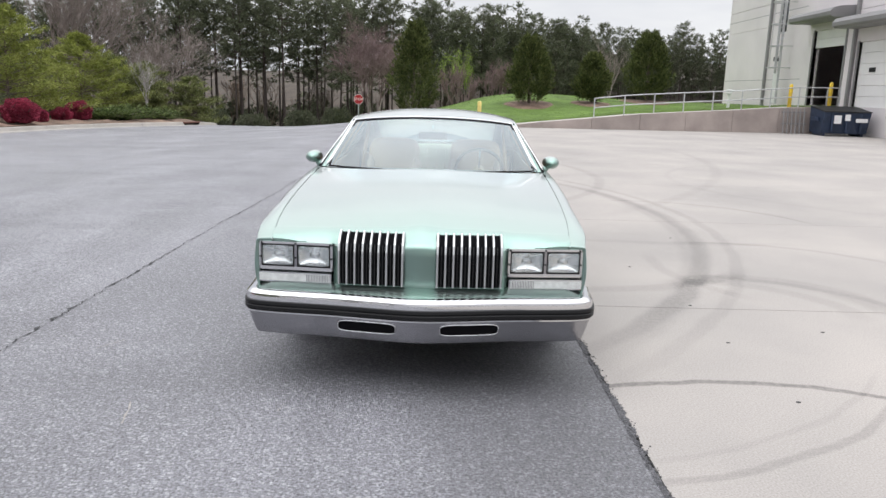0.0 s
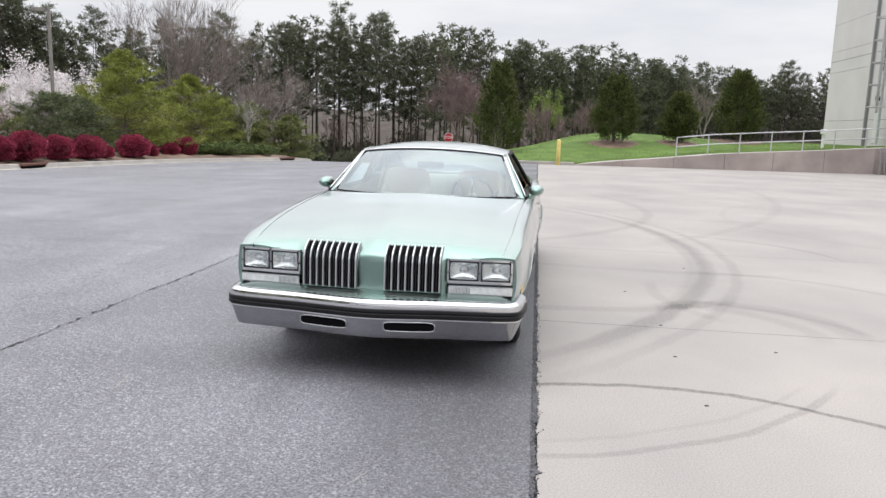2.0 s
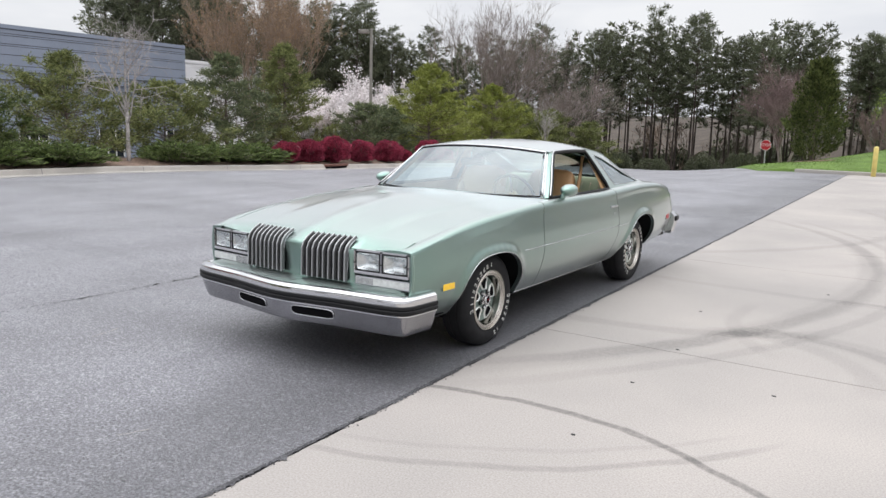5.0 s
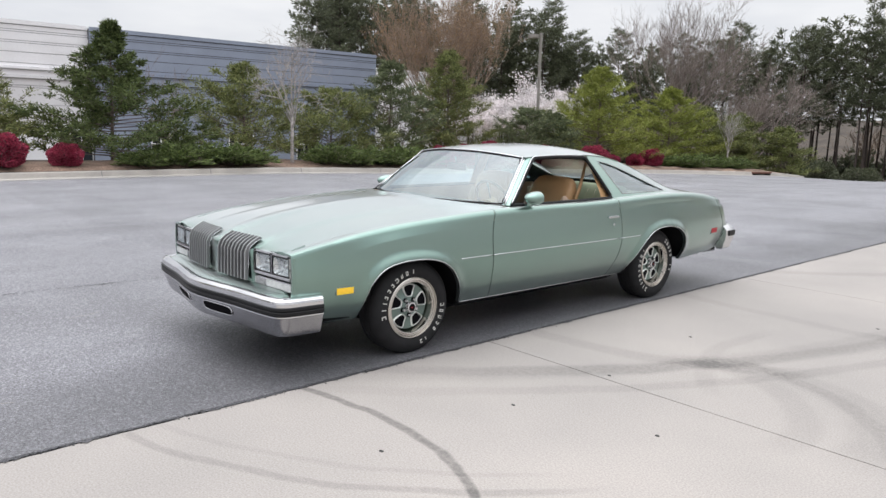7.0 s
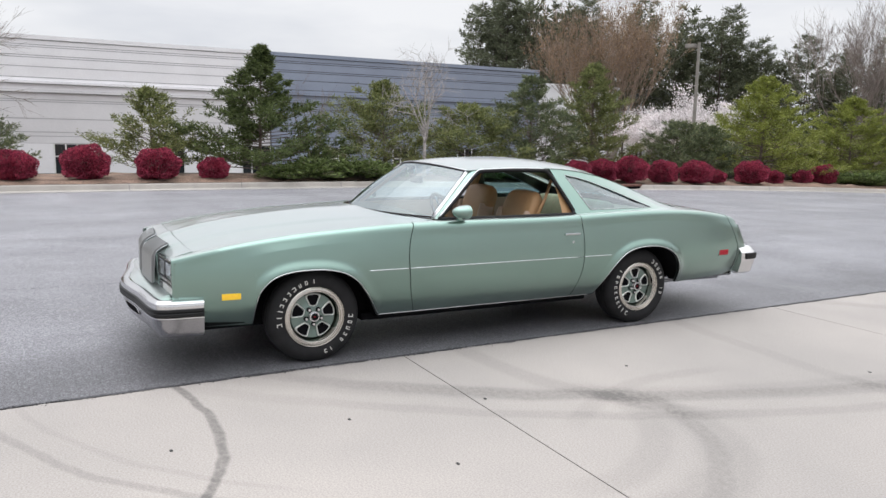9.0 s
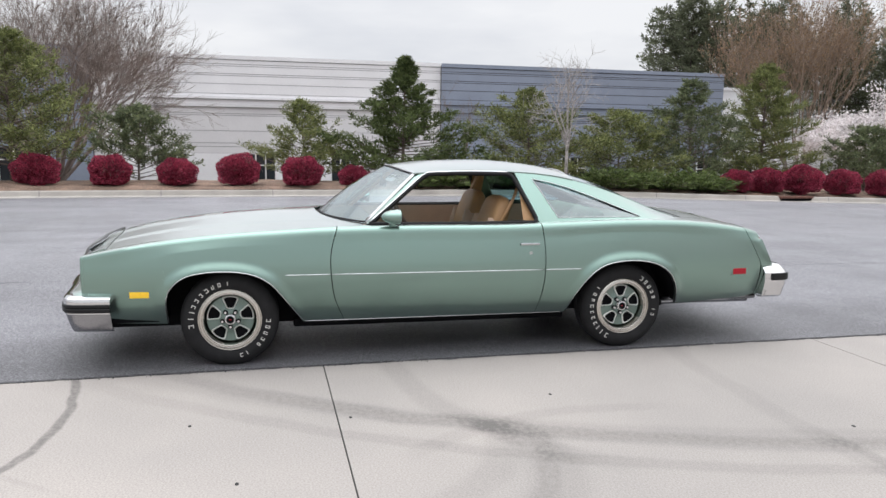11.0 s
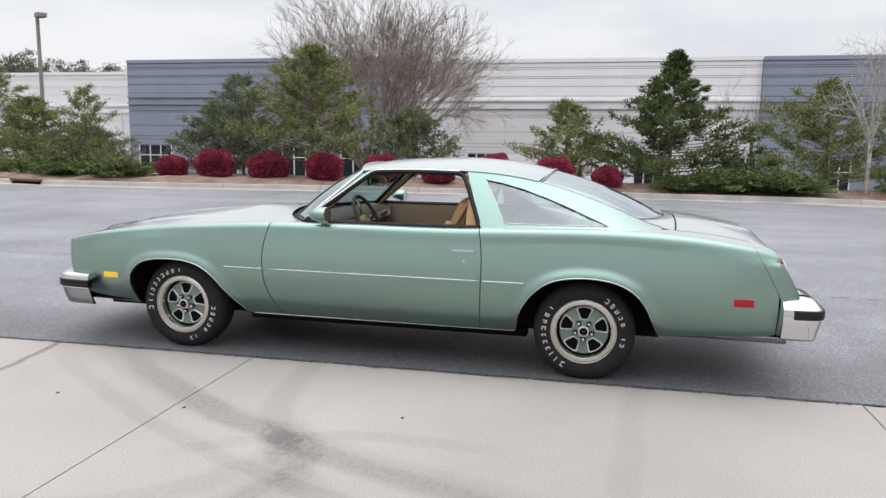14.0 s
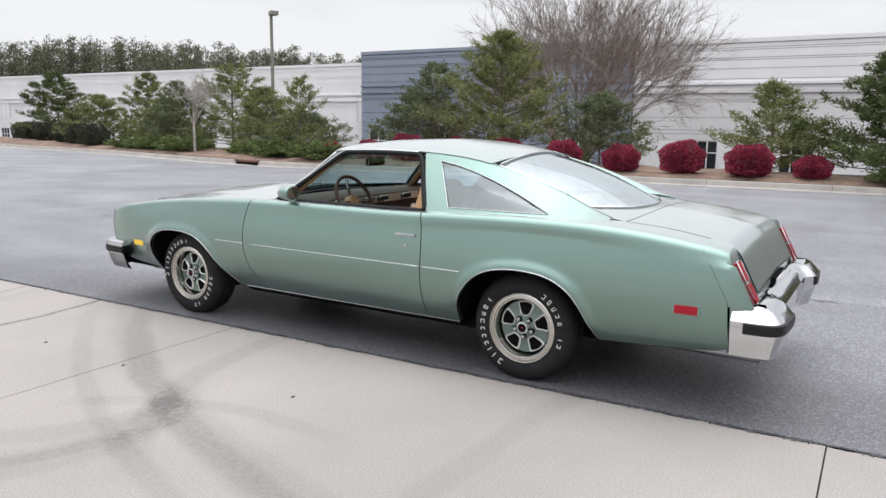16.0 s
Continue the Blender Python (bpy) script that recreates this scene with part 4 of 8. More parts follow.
def wheel(parent_name, x, y, sgn, a_big, a_small, steer=0.0):
    """Tyre with raised white marks, polished trim ring, five painted spokes, lugs and cap. Local x points outward."""
    w = part_empty("wheel", parent_name)
    w.matrix_basis = pose(x, y, 0.312, 0, 0, (0 if sgn > 0 else 180) + steer)

    def lathe(name, prof, mat, n=56, label="", angle=30):
        P = [[(px, pr * math.cos(t), pr * math.sin(t)) for t in np.linspace(0, 2 * math.pi, n, endpoint=False)] for px, pr in prof]
        return grid_piece(name, P, mat, w, label, thick=0, angle=angle, closed=True)

    R = 0.322
    lathe("tyre", [(-0.19, 0.20), (-0.205, 0.24), (-0.200, 0.285), (-0.175, R - 0.008), (-0.15, R), (-0.115, R + 0.001), (-0.112, R - 0.007), (-0.104, R - 0.007), (-0.101, R + 0.001), (-0.062, R + 0.001), (-0.059, R - 0.007), (-0.051, R - 0.007), (-0.048, R + 0.001),
                   (-0.025, R - 0.002), (-0.004, R - 0.012), (0.010, R - 0.030), (0.020, 0.272), (0.0215, 0.25), (0.018, 0.232), (0.010, 0.214), (-0.002, 0.206), (-0.03, 0.203)], M_TYRE)
    tyre = w.children[-1]
    # raised marks: a long run and a shorter one, as plain bars
    rng = np.random.default_rng(5)
    for start, count, span, size in ((a_big, 10, 104, 1.0), (a_small, 8, 82, 0.9)):
        for k in range(count):
            if count == 8 and k == 5:
                continue
            ang = math.radians(start - span * k / count)
            hgt = 0.030 * (1.15 if k in (0, 1, 2) else 0.9) * size
            wd = 0.021 * rng.uniform(0.75, 1.1) * size
            m = Matrix.Rotation(ang, 4, "X") @ Matrix.Translation((0.0205, 0.2505, 0))
            st = 0.0052 * size
            kind = int(rng.integers(0, 4))
            bars = [(-hgt / 2, hgt / 2, -wd / 2, -wd / 2 + st)]
            if kind != 3:
                bars += [(-hgt / 2, -hgt / 2 + st, -wd / 2 + st, wd / 2)]
            if kind in (0, 1):
                bars += [(hgt / 2 - st, hgt / 2, -wd / 2 + st, wd / 2)]
            if kind in (1, 2):
                bars += [(-hgt / 2 + st, hgt / 2 - st, wd / 2 - st, wd / 2)]
            bm = bmesh.new()
            for a, b, c, d in bars:
                box_bm(-0.0015, 0.0022, a, b, c, d, bm=bm, m=m)
            part("mark", bm, M_LETTER, w)
    lathe("trim_ring", [(0.004, 0.211), (0.013, 0.209), (0.016, 0.205), (0.015, 0.202), (0.009, 0.200), (0.010, 0.197), (0.012, 0.190), (0.011, 0.184), (0.005, 0.182), (0.006, 0.179), (0.004, 0.174), (-0.004, 0.171)], M_GOLD, angle=25)
    lathe("barrel", [(-0.004, 0.171), (-0.016, 0.170), (-0.034, 0.168), (-0.052, 0.166), (-0.066, 0.164), (-0.074, 0.160), (-0.080, 0.140)], M_BARREL)
    lathe("backing", [(-0.085, 0.170), (-0.085, 0.001)], M_UNDER)
    # painted disc: five openings with broad raised lips, the webs between them sunk, lug nuts in dark wells
    lathe("disc", [(-0.074, 0.160), (-0.062, 0.160), (-0.052, 0.158), (-0.047, 0.154), (-0.047, 0.148), (-0.050, 0.116), (-0.046, 0.084), (-0.038, 0.072), (-0.034, 0.056), (-0.032, 0.040), (-0.030, 0.001)], M_WHEEL, angle=35)
    hole = [(0.073 + (r - 0.077) * 1.26, q * 1.22) for r, q in ((0.079, -0.013), (0.077, 0.0), (0.079, 0.013), (0.083, 0.018), (0.106, 0.028), (0.122, 0.035), (0.128, 0.034), (0.132, 0.029), (0.136, 0.012), (0.137, 0.0), (0.136, -0.012), (0.132, -0.029), (0.128, -0.034), (0.122, -0.035), (0.106, -0.028), (0.083, -0.018))]
    disc_x = lambda r: float(np.interp(r, [0.056, 0.072, 0.084, 0.116, 0.148, 0.158], [-0.034, -0.038, -0.046, -0.050, -0.047, -0.050]))
    for k in range(5):
        m = Matrix.Rotation(2 * math.pi * k / 5 + 0.3, 4, "X")
        ring = lambda sc, up: [m @ Vector((disc_x(0.110 + (r - 0.110) * sc) + up, 0.110 + (r - 0.110) * sc, q * sc * (1.06 if sc > 1.1 else 1.0))) for r, q in hole]
        grid_piece("opening_lip", [ring(1.24, -0.001), ring(1.18, 0.006), ring(1.10, 0.011), ring(1.03, 0.010), ring(0.97, 0.002)], M_LIP, w, thick=0, closed=True, flip=True, angle=50)
        inner = ring(0.99, 0.004)
        piece("opening", inner + [m @ Vector((-0.047, 0.110, 0))], [(a, (a + 1) % 16, 16) for a in range(16)], M_VOID, w, "dark opening in the wheel disc")
        m2 = Matrix.Rotation(2 * math.pi * (k + 0.5) / 5 + 0.3, 4, "X")
        p = m2 @ Vector((0, 0.055, 0))
        part("lug_seat", cyl_bm((-0.040, p.y, p.z), (-0.0285, p.y, p.z), 0.0170, 0.0160, 14), M_VOID, w)
        part("lug_nut", cyl_bm((-0.032, p.y, p.z), (-0.012, p.y, p.z), 0.0125, 0.0090, 6), M_CHROME, w)
    lathe("cap", [(-0.030, 0.040), (-0.008, 0.038), (0.0, 0.034), (0.002, 0.026), (-0.003, 0.024)], M_CHROME, 28)
    lathe("cap_badge", [(-0.002, 0.024), (-0.001, 0.001)], M_UNDER, 20)
    part("cap_emblem", box_bm(-0.0015, 0.0008, -0.0075, 0.0075, -0.0025, 0.0025, 0.0005), M_REDLENS, w, "small dull red emblem")
    return w


def part_empty(name, parent):
    ob = new(name)
    ob.empty_display_size = 0.1
    ob.parent = parent
    return ob


def build_car():
    car = thing("car", "light green metallic vintage coupe parked on asphalt beside the apron", "car")

    # --- body sides ---
    dfr = spline([0.25, 0.45, 0.59, 0.76, 0.93, 1.0], [0.775, 0.695, 0.672, 0.670, 0.715, 0.74])
    drr = spline([0.25, 0.57, 0.78, 0.95, 1.0], [2.165, 2.190, 2.190, 2.165, 2.15])
    gap = 0.0032
    for sgn in (1, -1):
        hood_edge = lambda y: (float(HOOD_X(y)) + 0.0015, float(SHOULDER(y)) + 0.003)
        side_panel("fender", car, sgn, lambda z: -0.90, lambda z: float(dfr(z)) - gap, [*AF[:, 0], -0.4065, -0.404], rows=18, in_to=hood_edge, free=(0, 0.17))
        side_panel("door", car, sgn, lambda z: float(dfr(z)) + gap, lambda z: float(drr(z)) - gap, rows=16, free=(0.5, 0.5))
        deck_edge = lambda y: (float(np.interp(y, [2.1, 3.05, 3.35, 3.6, 4.1], [float(HALF(2.1)) - 0.11, float(HALF(3.05)) - 0.12, 0.70, 0.672, 0.660])), deck_z(float(np.interp(y, [2.1, 3.05, 3.35, 3.6, 4.1], [0.83, 0.80, 0.70, 0.672, 0.66])), y))
        side_panel("quarter_panel", car, sgn, lambda z: float(drr(z)) + gap, lambda z: float(np.interp(z, [0.3, 0.62, 0.89], [3.985, 3.975, 3.83])), [*AR[:, 0]], rows=18, in_to=deck_edge, free=(0.2, 0.66))
        for cutline, z1 in ((dfr, 0.86), (drr, 0.885)):
            rows = []
            for z in np.linspace(0.275, z1, 26):
                y = float(cutline(z))
                rows.append([(sgn * (side_x(y + d, z) - 0.0014), y + d, z) for d in (-0.005, 0.0, 0.005)])
            grid_piece("door_gap", rows, M_TRIM_BLACK, car, "dark shut line", thick=0)
        # end cap of the rear fender, cut on a slant, closing over the tail lamps
        cut = lambda z: float(np.interp(z, [0.3, 0.62, 0.89], [3.985, 3.975, 3.83])) + 0.002
        tail = lambda z: 3.985 + 0.105 * (0.818 - z) / 0.205
        rows = []
        for t in np.linspace(0, 1, 8):
            row = []
            for k in range(11):
                z = 0.605 + (0.80 - 0.605) * k / 10
                y = cut(z) + (tail(z) - cut(z)) * t
                z = min(z, float(SHOULDER(y)) - 0.05)
                row.append((sgn * (side_x(y, z) - 0.012 * t ** 3), y, z))
            for dx, dz in ROLL:
                zr = float(SHOULDER(cut(0.86))) + dz
                y = cut(zr) + (tail(zr) - cut(zr)) * t
                row.append((sgn * (float(HALF(y)) + dx - 0.008 * t ** 3), y, float(SHOULDER(y)) + dz - 0.006 * t ** 3))
            x0 = abs(row[-1][0])
            for k in (0.33, 0.67, 1.0):
                y = row[-1][1]
                xe = x0 + (0.664 - x0) * k
                row.append((sgn * xe, y, deck_z(xe, y) - 0.006 * t ** 3))
            rows.append(row)
        grid_piece("fender_extension", rows, M_PAINT, car, flip=(sgn < 0), angle=40)
        edge = [Vector(p) for p in rows[-1]]
        top = max(p.z for p in edge)
        cap = []
        for q in (0.0, 0.12, 0.5, 1.0):
            line = []
            for p in edge:
                z = min(p.z, top - 0.004)
                end = Vector((sgn * 0.655, tail(z) - 0.002, z - 0.004))
                line.append(p.lerp(end, q) if abs(p.x) > 0.66 else p.lerp(end, min(1.0, q)))
            cap.append(line)
        grid_piece("tail_cap", cap, M_PAINT, car, flip=(sgn > 0), angle=40)
        # lower rear filler behind the bumper end
        rows = [[(sgn * (side_x(y, z) - 0.003), y, z) for y in np.linspace(3.987, 4.09, 6)] for z in np.linspace(0.35, 0.605, 8)]
        grid_piece("bumper_filler", rows, M_PAINT, car, flip=(sgn > 0))

        # wheel-arch trim, sill and belt mouldings
        for A in (AF, AR):
            tube("arch_trim", [(sgn * (side_x(y, z) + 0.001), y, z) for y, z in A], 0.0042, M_TRIM, car, label="thin bright wheel-arch moulding")
        tube("sill_trim", [(sgn * (side_x(y, 0.272) + 0.001), y, 0.270 + 0.004 * (y - 0.5) / 1.9) for y in np.linspace(0.49, 2.40, 24)], 0.005, M_TRIM, car, label="thin bright sill moulding")
        for a, b in ((0.365, 0.666), (0.674, 2.185), (2.196, 2.47)):
            tube("belt_moulding", [(sgn * (side_x(y, 0.62) + 0.003), y, 0.620) for y in np.linspace(a, b, 14)], 0.0042, M_TRIM, car, label="slim chrome side moulding")
        # door handle and lock
        h = piece_at(car, "door_handle", box_bm(0.0, 0.026, -0.072, 0.072, -0.010, 0.010, 0.007), M_TRIM, (sgn * (side_x(2.075, 0.80) - 0.008), 2.075, 0.805), sgn)
        # near-black plate set below the handle in place of the shade under it
        piece_at(car, "handle_recess", box_bm(0.002, 0.0105, -0.078, 0.078, -0.020, 0.008, 0.004), M_VOID, (sgn * (side_x(2.075, 0.80) - 0.008), 2.075, 0.800), sgn)
        piece_at(car, "lock", cyl_bm((0, 0, 0), (0.008, 0, 0), 0.012, n=14), M_TRIM, (sgn * (side_x(2.08, 0.742) - 0.001), 2.08, 0.742), sgn)
        # seam of the flexible filler ahead of the rear bumper
        seam = [(3.955, 0.345), (3.955, 0.42), (3.955, 0.50), (3.955, 0.575), (3.962, 0.594), (3.985, 0.602), (4.03, 0.602)]
        tube("filler_seam", [(sgn * (side_x(y, z) + 0.0006), y, z) for y, z in seam], 0.0022, M_TRIM_BLACK, car, 5)
        # side marker lamps
        mk = piece_at(car, "side_marker", box_bm(-0.004, 0.006, -0.066, 0.066, -0.024, 0.024, 0.006), M_PAINT, (sgn * side_x(-0.56, 0.505), -0.56, 0.505), sgn, rz=-3)
        piece_at(mk, "lens", box_bm(0.004, 0.009, -0.060, 0.060, -0.021, 0.021, 0.003), M_AMBER, (0, 0, 0), 1, label="amber lens")
        mk = piece_at(car, "side_marker", box_bm(-0.004, 0.005, -0.072, 0.072, -0.032, 0.032, 0.006), M_PAINT, (sgn * side_x(3.78, 0.565), 3.78, 0.565), sgn, rz=4)
        piece_at(mk, "lens", box_bm(0.003, 0.009, -0.058, 0.058, -0.023, 0.023, 0.003), M_REDLENS, (0, 0, 0), 1, label="red lens")

    # --- hood ---
    rows = []
    for t in np.linspace(0, 1, 46):
        row = []
        for u in np.linspace(-1, 1, 41):
            ya = -0.80 + 0.03 * abs(u) ** 2
            yb = 0.606 + 0.290 * abs(u) ** 2.3
            y = ya + (yb - ya) * t
            x = u * (float(HOOD_X(y)) - 0.0015)
            row.append((x, y, hood_z(x, y) + 0.006 * float(smooth01(0.93, 1.0, t))))
        rows.append(row)
    grid_piece("hood", rows, M_PAINT, car)
    tube("hood_gap", [Vector(p) + Vector((0, -0.003, -0.0015)) for p in rows[0]], 0.0028, M_TRIM_BLACK, car, label="dark shut line before the hood")
    for sgn in (1, -1):
        rows = [[(sgn * (float(HOOD_X(y)) + dx), y, float(SHOULDER(y)) - 0.010) for dx in (-0.008, 0.0, 0.007)] for y in np.linspace(-0.76, 0.86, 30)]
        grid_piece("hood_gutter", rows, M_TRIM_BLACK, car, "dark shut line beside the hood", thick=0)
    # dark cowl strip between hood and glass, with wiper arms
    rows = []
    for t in np.linspace(0, 1, 5):
        row = []
        for u in np.linspace(-1, 1, 31):
            a = Vector((u * 0.835, 0.585 + 0.30 * abs(u) ** 2.3, hood_z(u * 0.82, min(0.585 + 0.30 * abs(u) ** 2.3, 0.9)) - 0.020))
            b = ws_edge(u, False) + Vector((0, 0.02, -0.016))
            row.append(a.lerp(b, t))
        rows.append(row)
    grid_piece("cowl", rows, M_TRIM_BLACK, car, "black slotted cowl", thick=0)

    # --- nose panel ---
    us = np.unique(np.concatenate([np.linspace(-1, 1, 49), [s * v / 0.862 for s in (-1, 1) for v in (0.08, 0.085, 0.425, 0.43, 0.449, 0.456, 0.853, 0.859)]]))
    rows = []
    for k in range(15):
        row = []
        for u in us:
            x = u * (0.790 if k <= 6 else 0.862)
            yf = face_y(x)
            yh = -0.806 + 0.03 * abs(u) ** 2
            lead = 0.740 + 0.015 * float(smooth01(0.72, 0.96, abs(u))) + 0.012 * math.exp(-(x / 0.09) ** 2)
            zh = hood_z(min(abs(x), 0.785), yh)
            if k <= 6:
                t = k / 6
                y = yh + (yf + 0.016 - yh) * t
                z = hood_z(min(abs(x), 0.785), max(y, -0.95)) - max(0.0, hood_z(min(abs(x), 0.785), max(yf + 0.016, -0.95)) - lead) * t ** 2
            elif k <= 8:
                t = (k - 6) / 2
                y, z = yf + 0.016 * (1 - t) ** 2, lead - 0.020 * t
            else:
                t = (k - 8) / 6
                y, z = yf + 0.012 * t, lead - 0.020 - (lead - 0.020 - 0.470) * t
            if k >= 7 and 0.452 < abs(x) < 0.856:
                y += 0.055
            row.append((x, y, z))
        rows.append(row)
    grid_piece("nose_panel", rows, M_PAINT, car, angle=38)
    for sgn in (1, -1):
        rows = [[(sgn * 0.862, -0.885 + 0.012, z), (sgn * (side_x(-0.90, z) - 0.0), -0.902, z)] for z in np.linspace(0.30, 0.735, 8)]
        grid_piece("corner_filler", rows, M_PAINT, car, flip=(sgn < 0))

    # front face of each fender, with a bright bead round its edge
    for sgn in (1, -1):
        edge = [Vector((sgn * side_x(-0.90, z), -0.90, z)) for z in np.linspace(0.47, float(SHOULDER(-0.90)) - 0.075, 8)]
        edge += [Vector((sgn * max(float(HALF(-0.90)) + dx, 0.782), -0.90, float(SHOULDER(-0.90)) + dz)) for dx, dz in roll(-0.90)]
        rows = []
        for q, dy in ((0.0, 0.0), (0.05, -0.006), (0.12, -0.009), (0.5, -0.008), (1.0, -0.004)):
            rows.append([p.lerp(Vector((sgn * min(abs(p.x), 0.854), -0.90, min(p.z, 0.742))), q) + Vector((0, dy, 0)) for p in edge])
        grid_piece("fender_nose", rows, M_PAINT, car, flip=(sgn > 0), angle=50)
        tube("nose_bead", [p + Vector((-sgn * 0.003, -0.007, -0.002)) for p in edge], 0.0032, M_CHROME, car, label="thin bright edge bead")

    # --- twin grilles ---
    for sgn in (1, -1):
        g = part_empty("grille", car)
        def gp(x, z, lift=0.0):
            yf = float(np.interp(abs(x), [0.085, 0.425], [-0.977, -0.953]))
            dd = {0.777: 0.085, 0.758: 0.042, 0.740: 0.014, 0.715: 0.0, 0.540: -0.004}[z]
            return (x, yf + dd - lift * ease[z][0], z + lift * ease[z][1] + ease[z][2])
        zs = [0.777, 0.758, 0.740, 0.715, 0.540]
        # share of a bar's height that goes forward and upward, and the rise of its foot, along the rolled top
        ease = {0.777: (0.45, 0.62, 0.011), 0.758: (0.68, 0.50, 0.008), 0.740: (0.88, 0.28, 0.005), 0.715: (1.0, 0.0, 0.0), 0.540: (1.0, 0.0, 0.0)}
        rows = [[gp(sgn * x, z, 0.015) for x in np.linspace(0.086, 0.424, 9)] for z in zs]
        grid_piece("backing", rows, M_VOID, g, "black grille recess", thick=0)
        for k in range(9):
            x = sgn * (0.090 + 0.330 * k / 8)
            V, F = [], []
            hw = 0.0075
            for z in zs:
                p0, p1 = gp(x, z, 0.012), gp(x, z, 0.034)
                V += [(p0[0] - hw, p0[1], p0[2]), (p1[0] - hw * 0.6, p1[1], p1[2]), (p1[0] + hw * 0.6, p1[1], p1[2]), (p0[0] + hw, p0[1], p0[2])]
            for i in range(len(zs) - 1):
                for j in (0, 2):
                    F.append((4 * i + j, 4 * i + j + 1, 4 * i + j + 5, 4 * i + j + 4))
            e = 4 * (len(zs) - 1)
            F += [(3, 2, 1, 0), (e, e + 1, e + 2, e + 3)]
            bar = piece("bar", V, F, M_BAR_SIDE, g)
            cap = [Vector(V[4 * i + j]) + Vector((0, -0.0012 * (j in (1, 2)), 0)) for i in range(len(zs)) for j in (1, 2)]
            low = [Vector(V[4 * i + j]).lerp(Vector(V[4 * i + (0 if j == 1 else 3)]), 0.16) for i in range(len(zs)) for j in (1, 2)]
            W = []
            for i in range(len(zs)):
                W += [low[2 * i], cap[2 * i], cap[2 * i + 1], low[2 * i + 1]]
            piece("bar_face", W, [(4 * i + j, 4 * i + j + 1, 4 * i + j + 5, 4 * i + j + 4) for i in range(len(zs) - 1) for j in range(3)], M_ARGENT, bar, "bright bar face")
        for k in range(8):
            x = sgn * (0.090 + 0.330 * (k + 0.5) / 8)
            V, F = [], []
            for z in zs[2:]:
                p0, p1 = gp(x, z, 0.012), gp(x, z, 0.024)
                V += [(p0[0] - 0.004, p0[1], p0[2]), (p1[0] - 0.003, p1[1], p1[2]), (p1[0] + 0.003, p1[1], p1[2]), (p0[0] + 0.004, p0[1], p0[2])]
            for i in range(2):
                for j in range(3):
                    F.append((4 * i + j, 4 * i + j + 1, 4 * i + j + 5, 4 * i + j + 4))
            piece("inner_vane", V, F, M_RUBBER, g)
        loop = [gp(sgn * 0.084, z, 0.010) for z in zs] + [gp(sgn * 0.427, z, 0.010) for z in reversed(zs)]
        tube("surround", loop, 0.0032, M_TRIM, g, closed=True)

    # --- headlamps and parking lamps ---
    for sgn in (1, -1):
        hb = part_empty("headlamp_bezel", car)
        x0, x1, z0, z1 = 0.458, 0.850, 0.592, 0.742
        fy = lambda x: float(np.interp(abs(x), [0.458, 0.850], [-0.938, -0.905]))

        def block(name, xa, xb, za, zb, d0, d1, mat, parent, bev=0.004, label=""):
            a, b = sorted((xa, xb))
            bm = box_bm(a, b, 0, 1, za, zb)
            for v in bm.verts:
                v.co.y = fy(v.co.x) + (d0 if v.co.y > 0.5 else d1)
                v.co.x *= sgn
            if sgn < 0:
                bmesh.ops.reverse_faces(bm, faces=bm.faces[:])
            if bev:
                bmesh.ops.bevel(bm, geom=bm.edges[:], offset=bev, segments=2, affect="EDGES")
            return part(name, bm, mat, parent, label)
        block("rim", x0, x1, z1 - 0.012, z1, 0.03, -0.012, M_CHROME, hb, 0.0056)
        block("brow", 0.600, 0.690, 0.734, 0.745, 0.05, 0.019, M_PAINT, hb, 0, "green painted brow over the lamps")
        block("brow", 0.690, 0.852, 0.734, 0.7525, 0.05, 0.019, M_PAINT, hb, 0, "green painted brow over the lamps")
        block("rim", x0, x1, z0, z0 + 0.018, 0.03, -0.014, M_CHROME, hb, 0.0056)
        block("rim", x0, x0 + 0.012, z0 + 0.012, z1 - 0.008, 0.03, -0.012, M_CHROME, hb, 0.0056)
        block("rim", x1 - 0.012, x1, z0 + 0.012, z1 - 0.008, 0.03, -0.012, M_CHROME, hb, 0.0056)
        block("rim", 0.644, 0.664, z0 + 0.012, z1 - 0.008, 0.03, -0.008, M_DULL, hb)
        block("bucket", x0 + 0.004, x1 - 0.004, z0 + 0.004, z1 - 0.004, 0.052, 0.038, M_RUBBER, hb, 0)
        for xa, xb in ((0.476, 0.640), (0.668, 0.832)):
            lamp = part_empty("headlamp", car)
            za, zb = z0 + 0.026, z1 - 0.020
            # reflector bowl: stepped rectangular funnel with a bright heart
            cx, cz = (xa + xb) / 2, (za + zb) / 2
            P = []
            for s, d in ((1.0, -0.001), (0.92, 0.006), (0.60, 0.024), (0.34, 0.030), (0.18, 0.020), (0.02, 0.018)):
                ring = []
                for a in np.linspace(0, 2 * math.pi, 28, endpoint=False):
                    c, sn = math.cos(a), math.sin(a)
                    q = 0.25 if s > 0.5 else 0.7
                    ex, ez = math.copysign(abs(c) ** q, c), math.copysign(abs(sn) ** q, sn)
                    x = cx + ex * s * (xb - xa) / 2
                    ring.append((sgn * x, fy(x) + d - 0.001, cz + ez * s * (zb - za) / 2))
                P.append(ring)
            grid_piece("reflector", P, M_RIBS, lamp, thick=0, closed=True, flip=(sgn > 0), angle=25)
            block("lens", xa, xb, za, zb, -0.002, -0.007, M_HEADGLASS, lamp, 0.002, "clear headlamp glass")
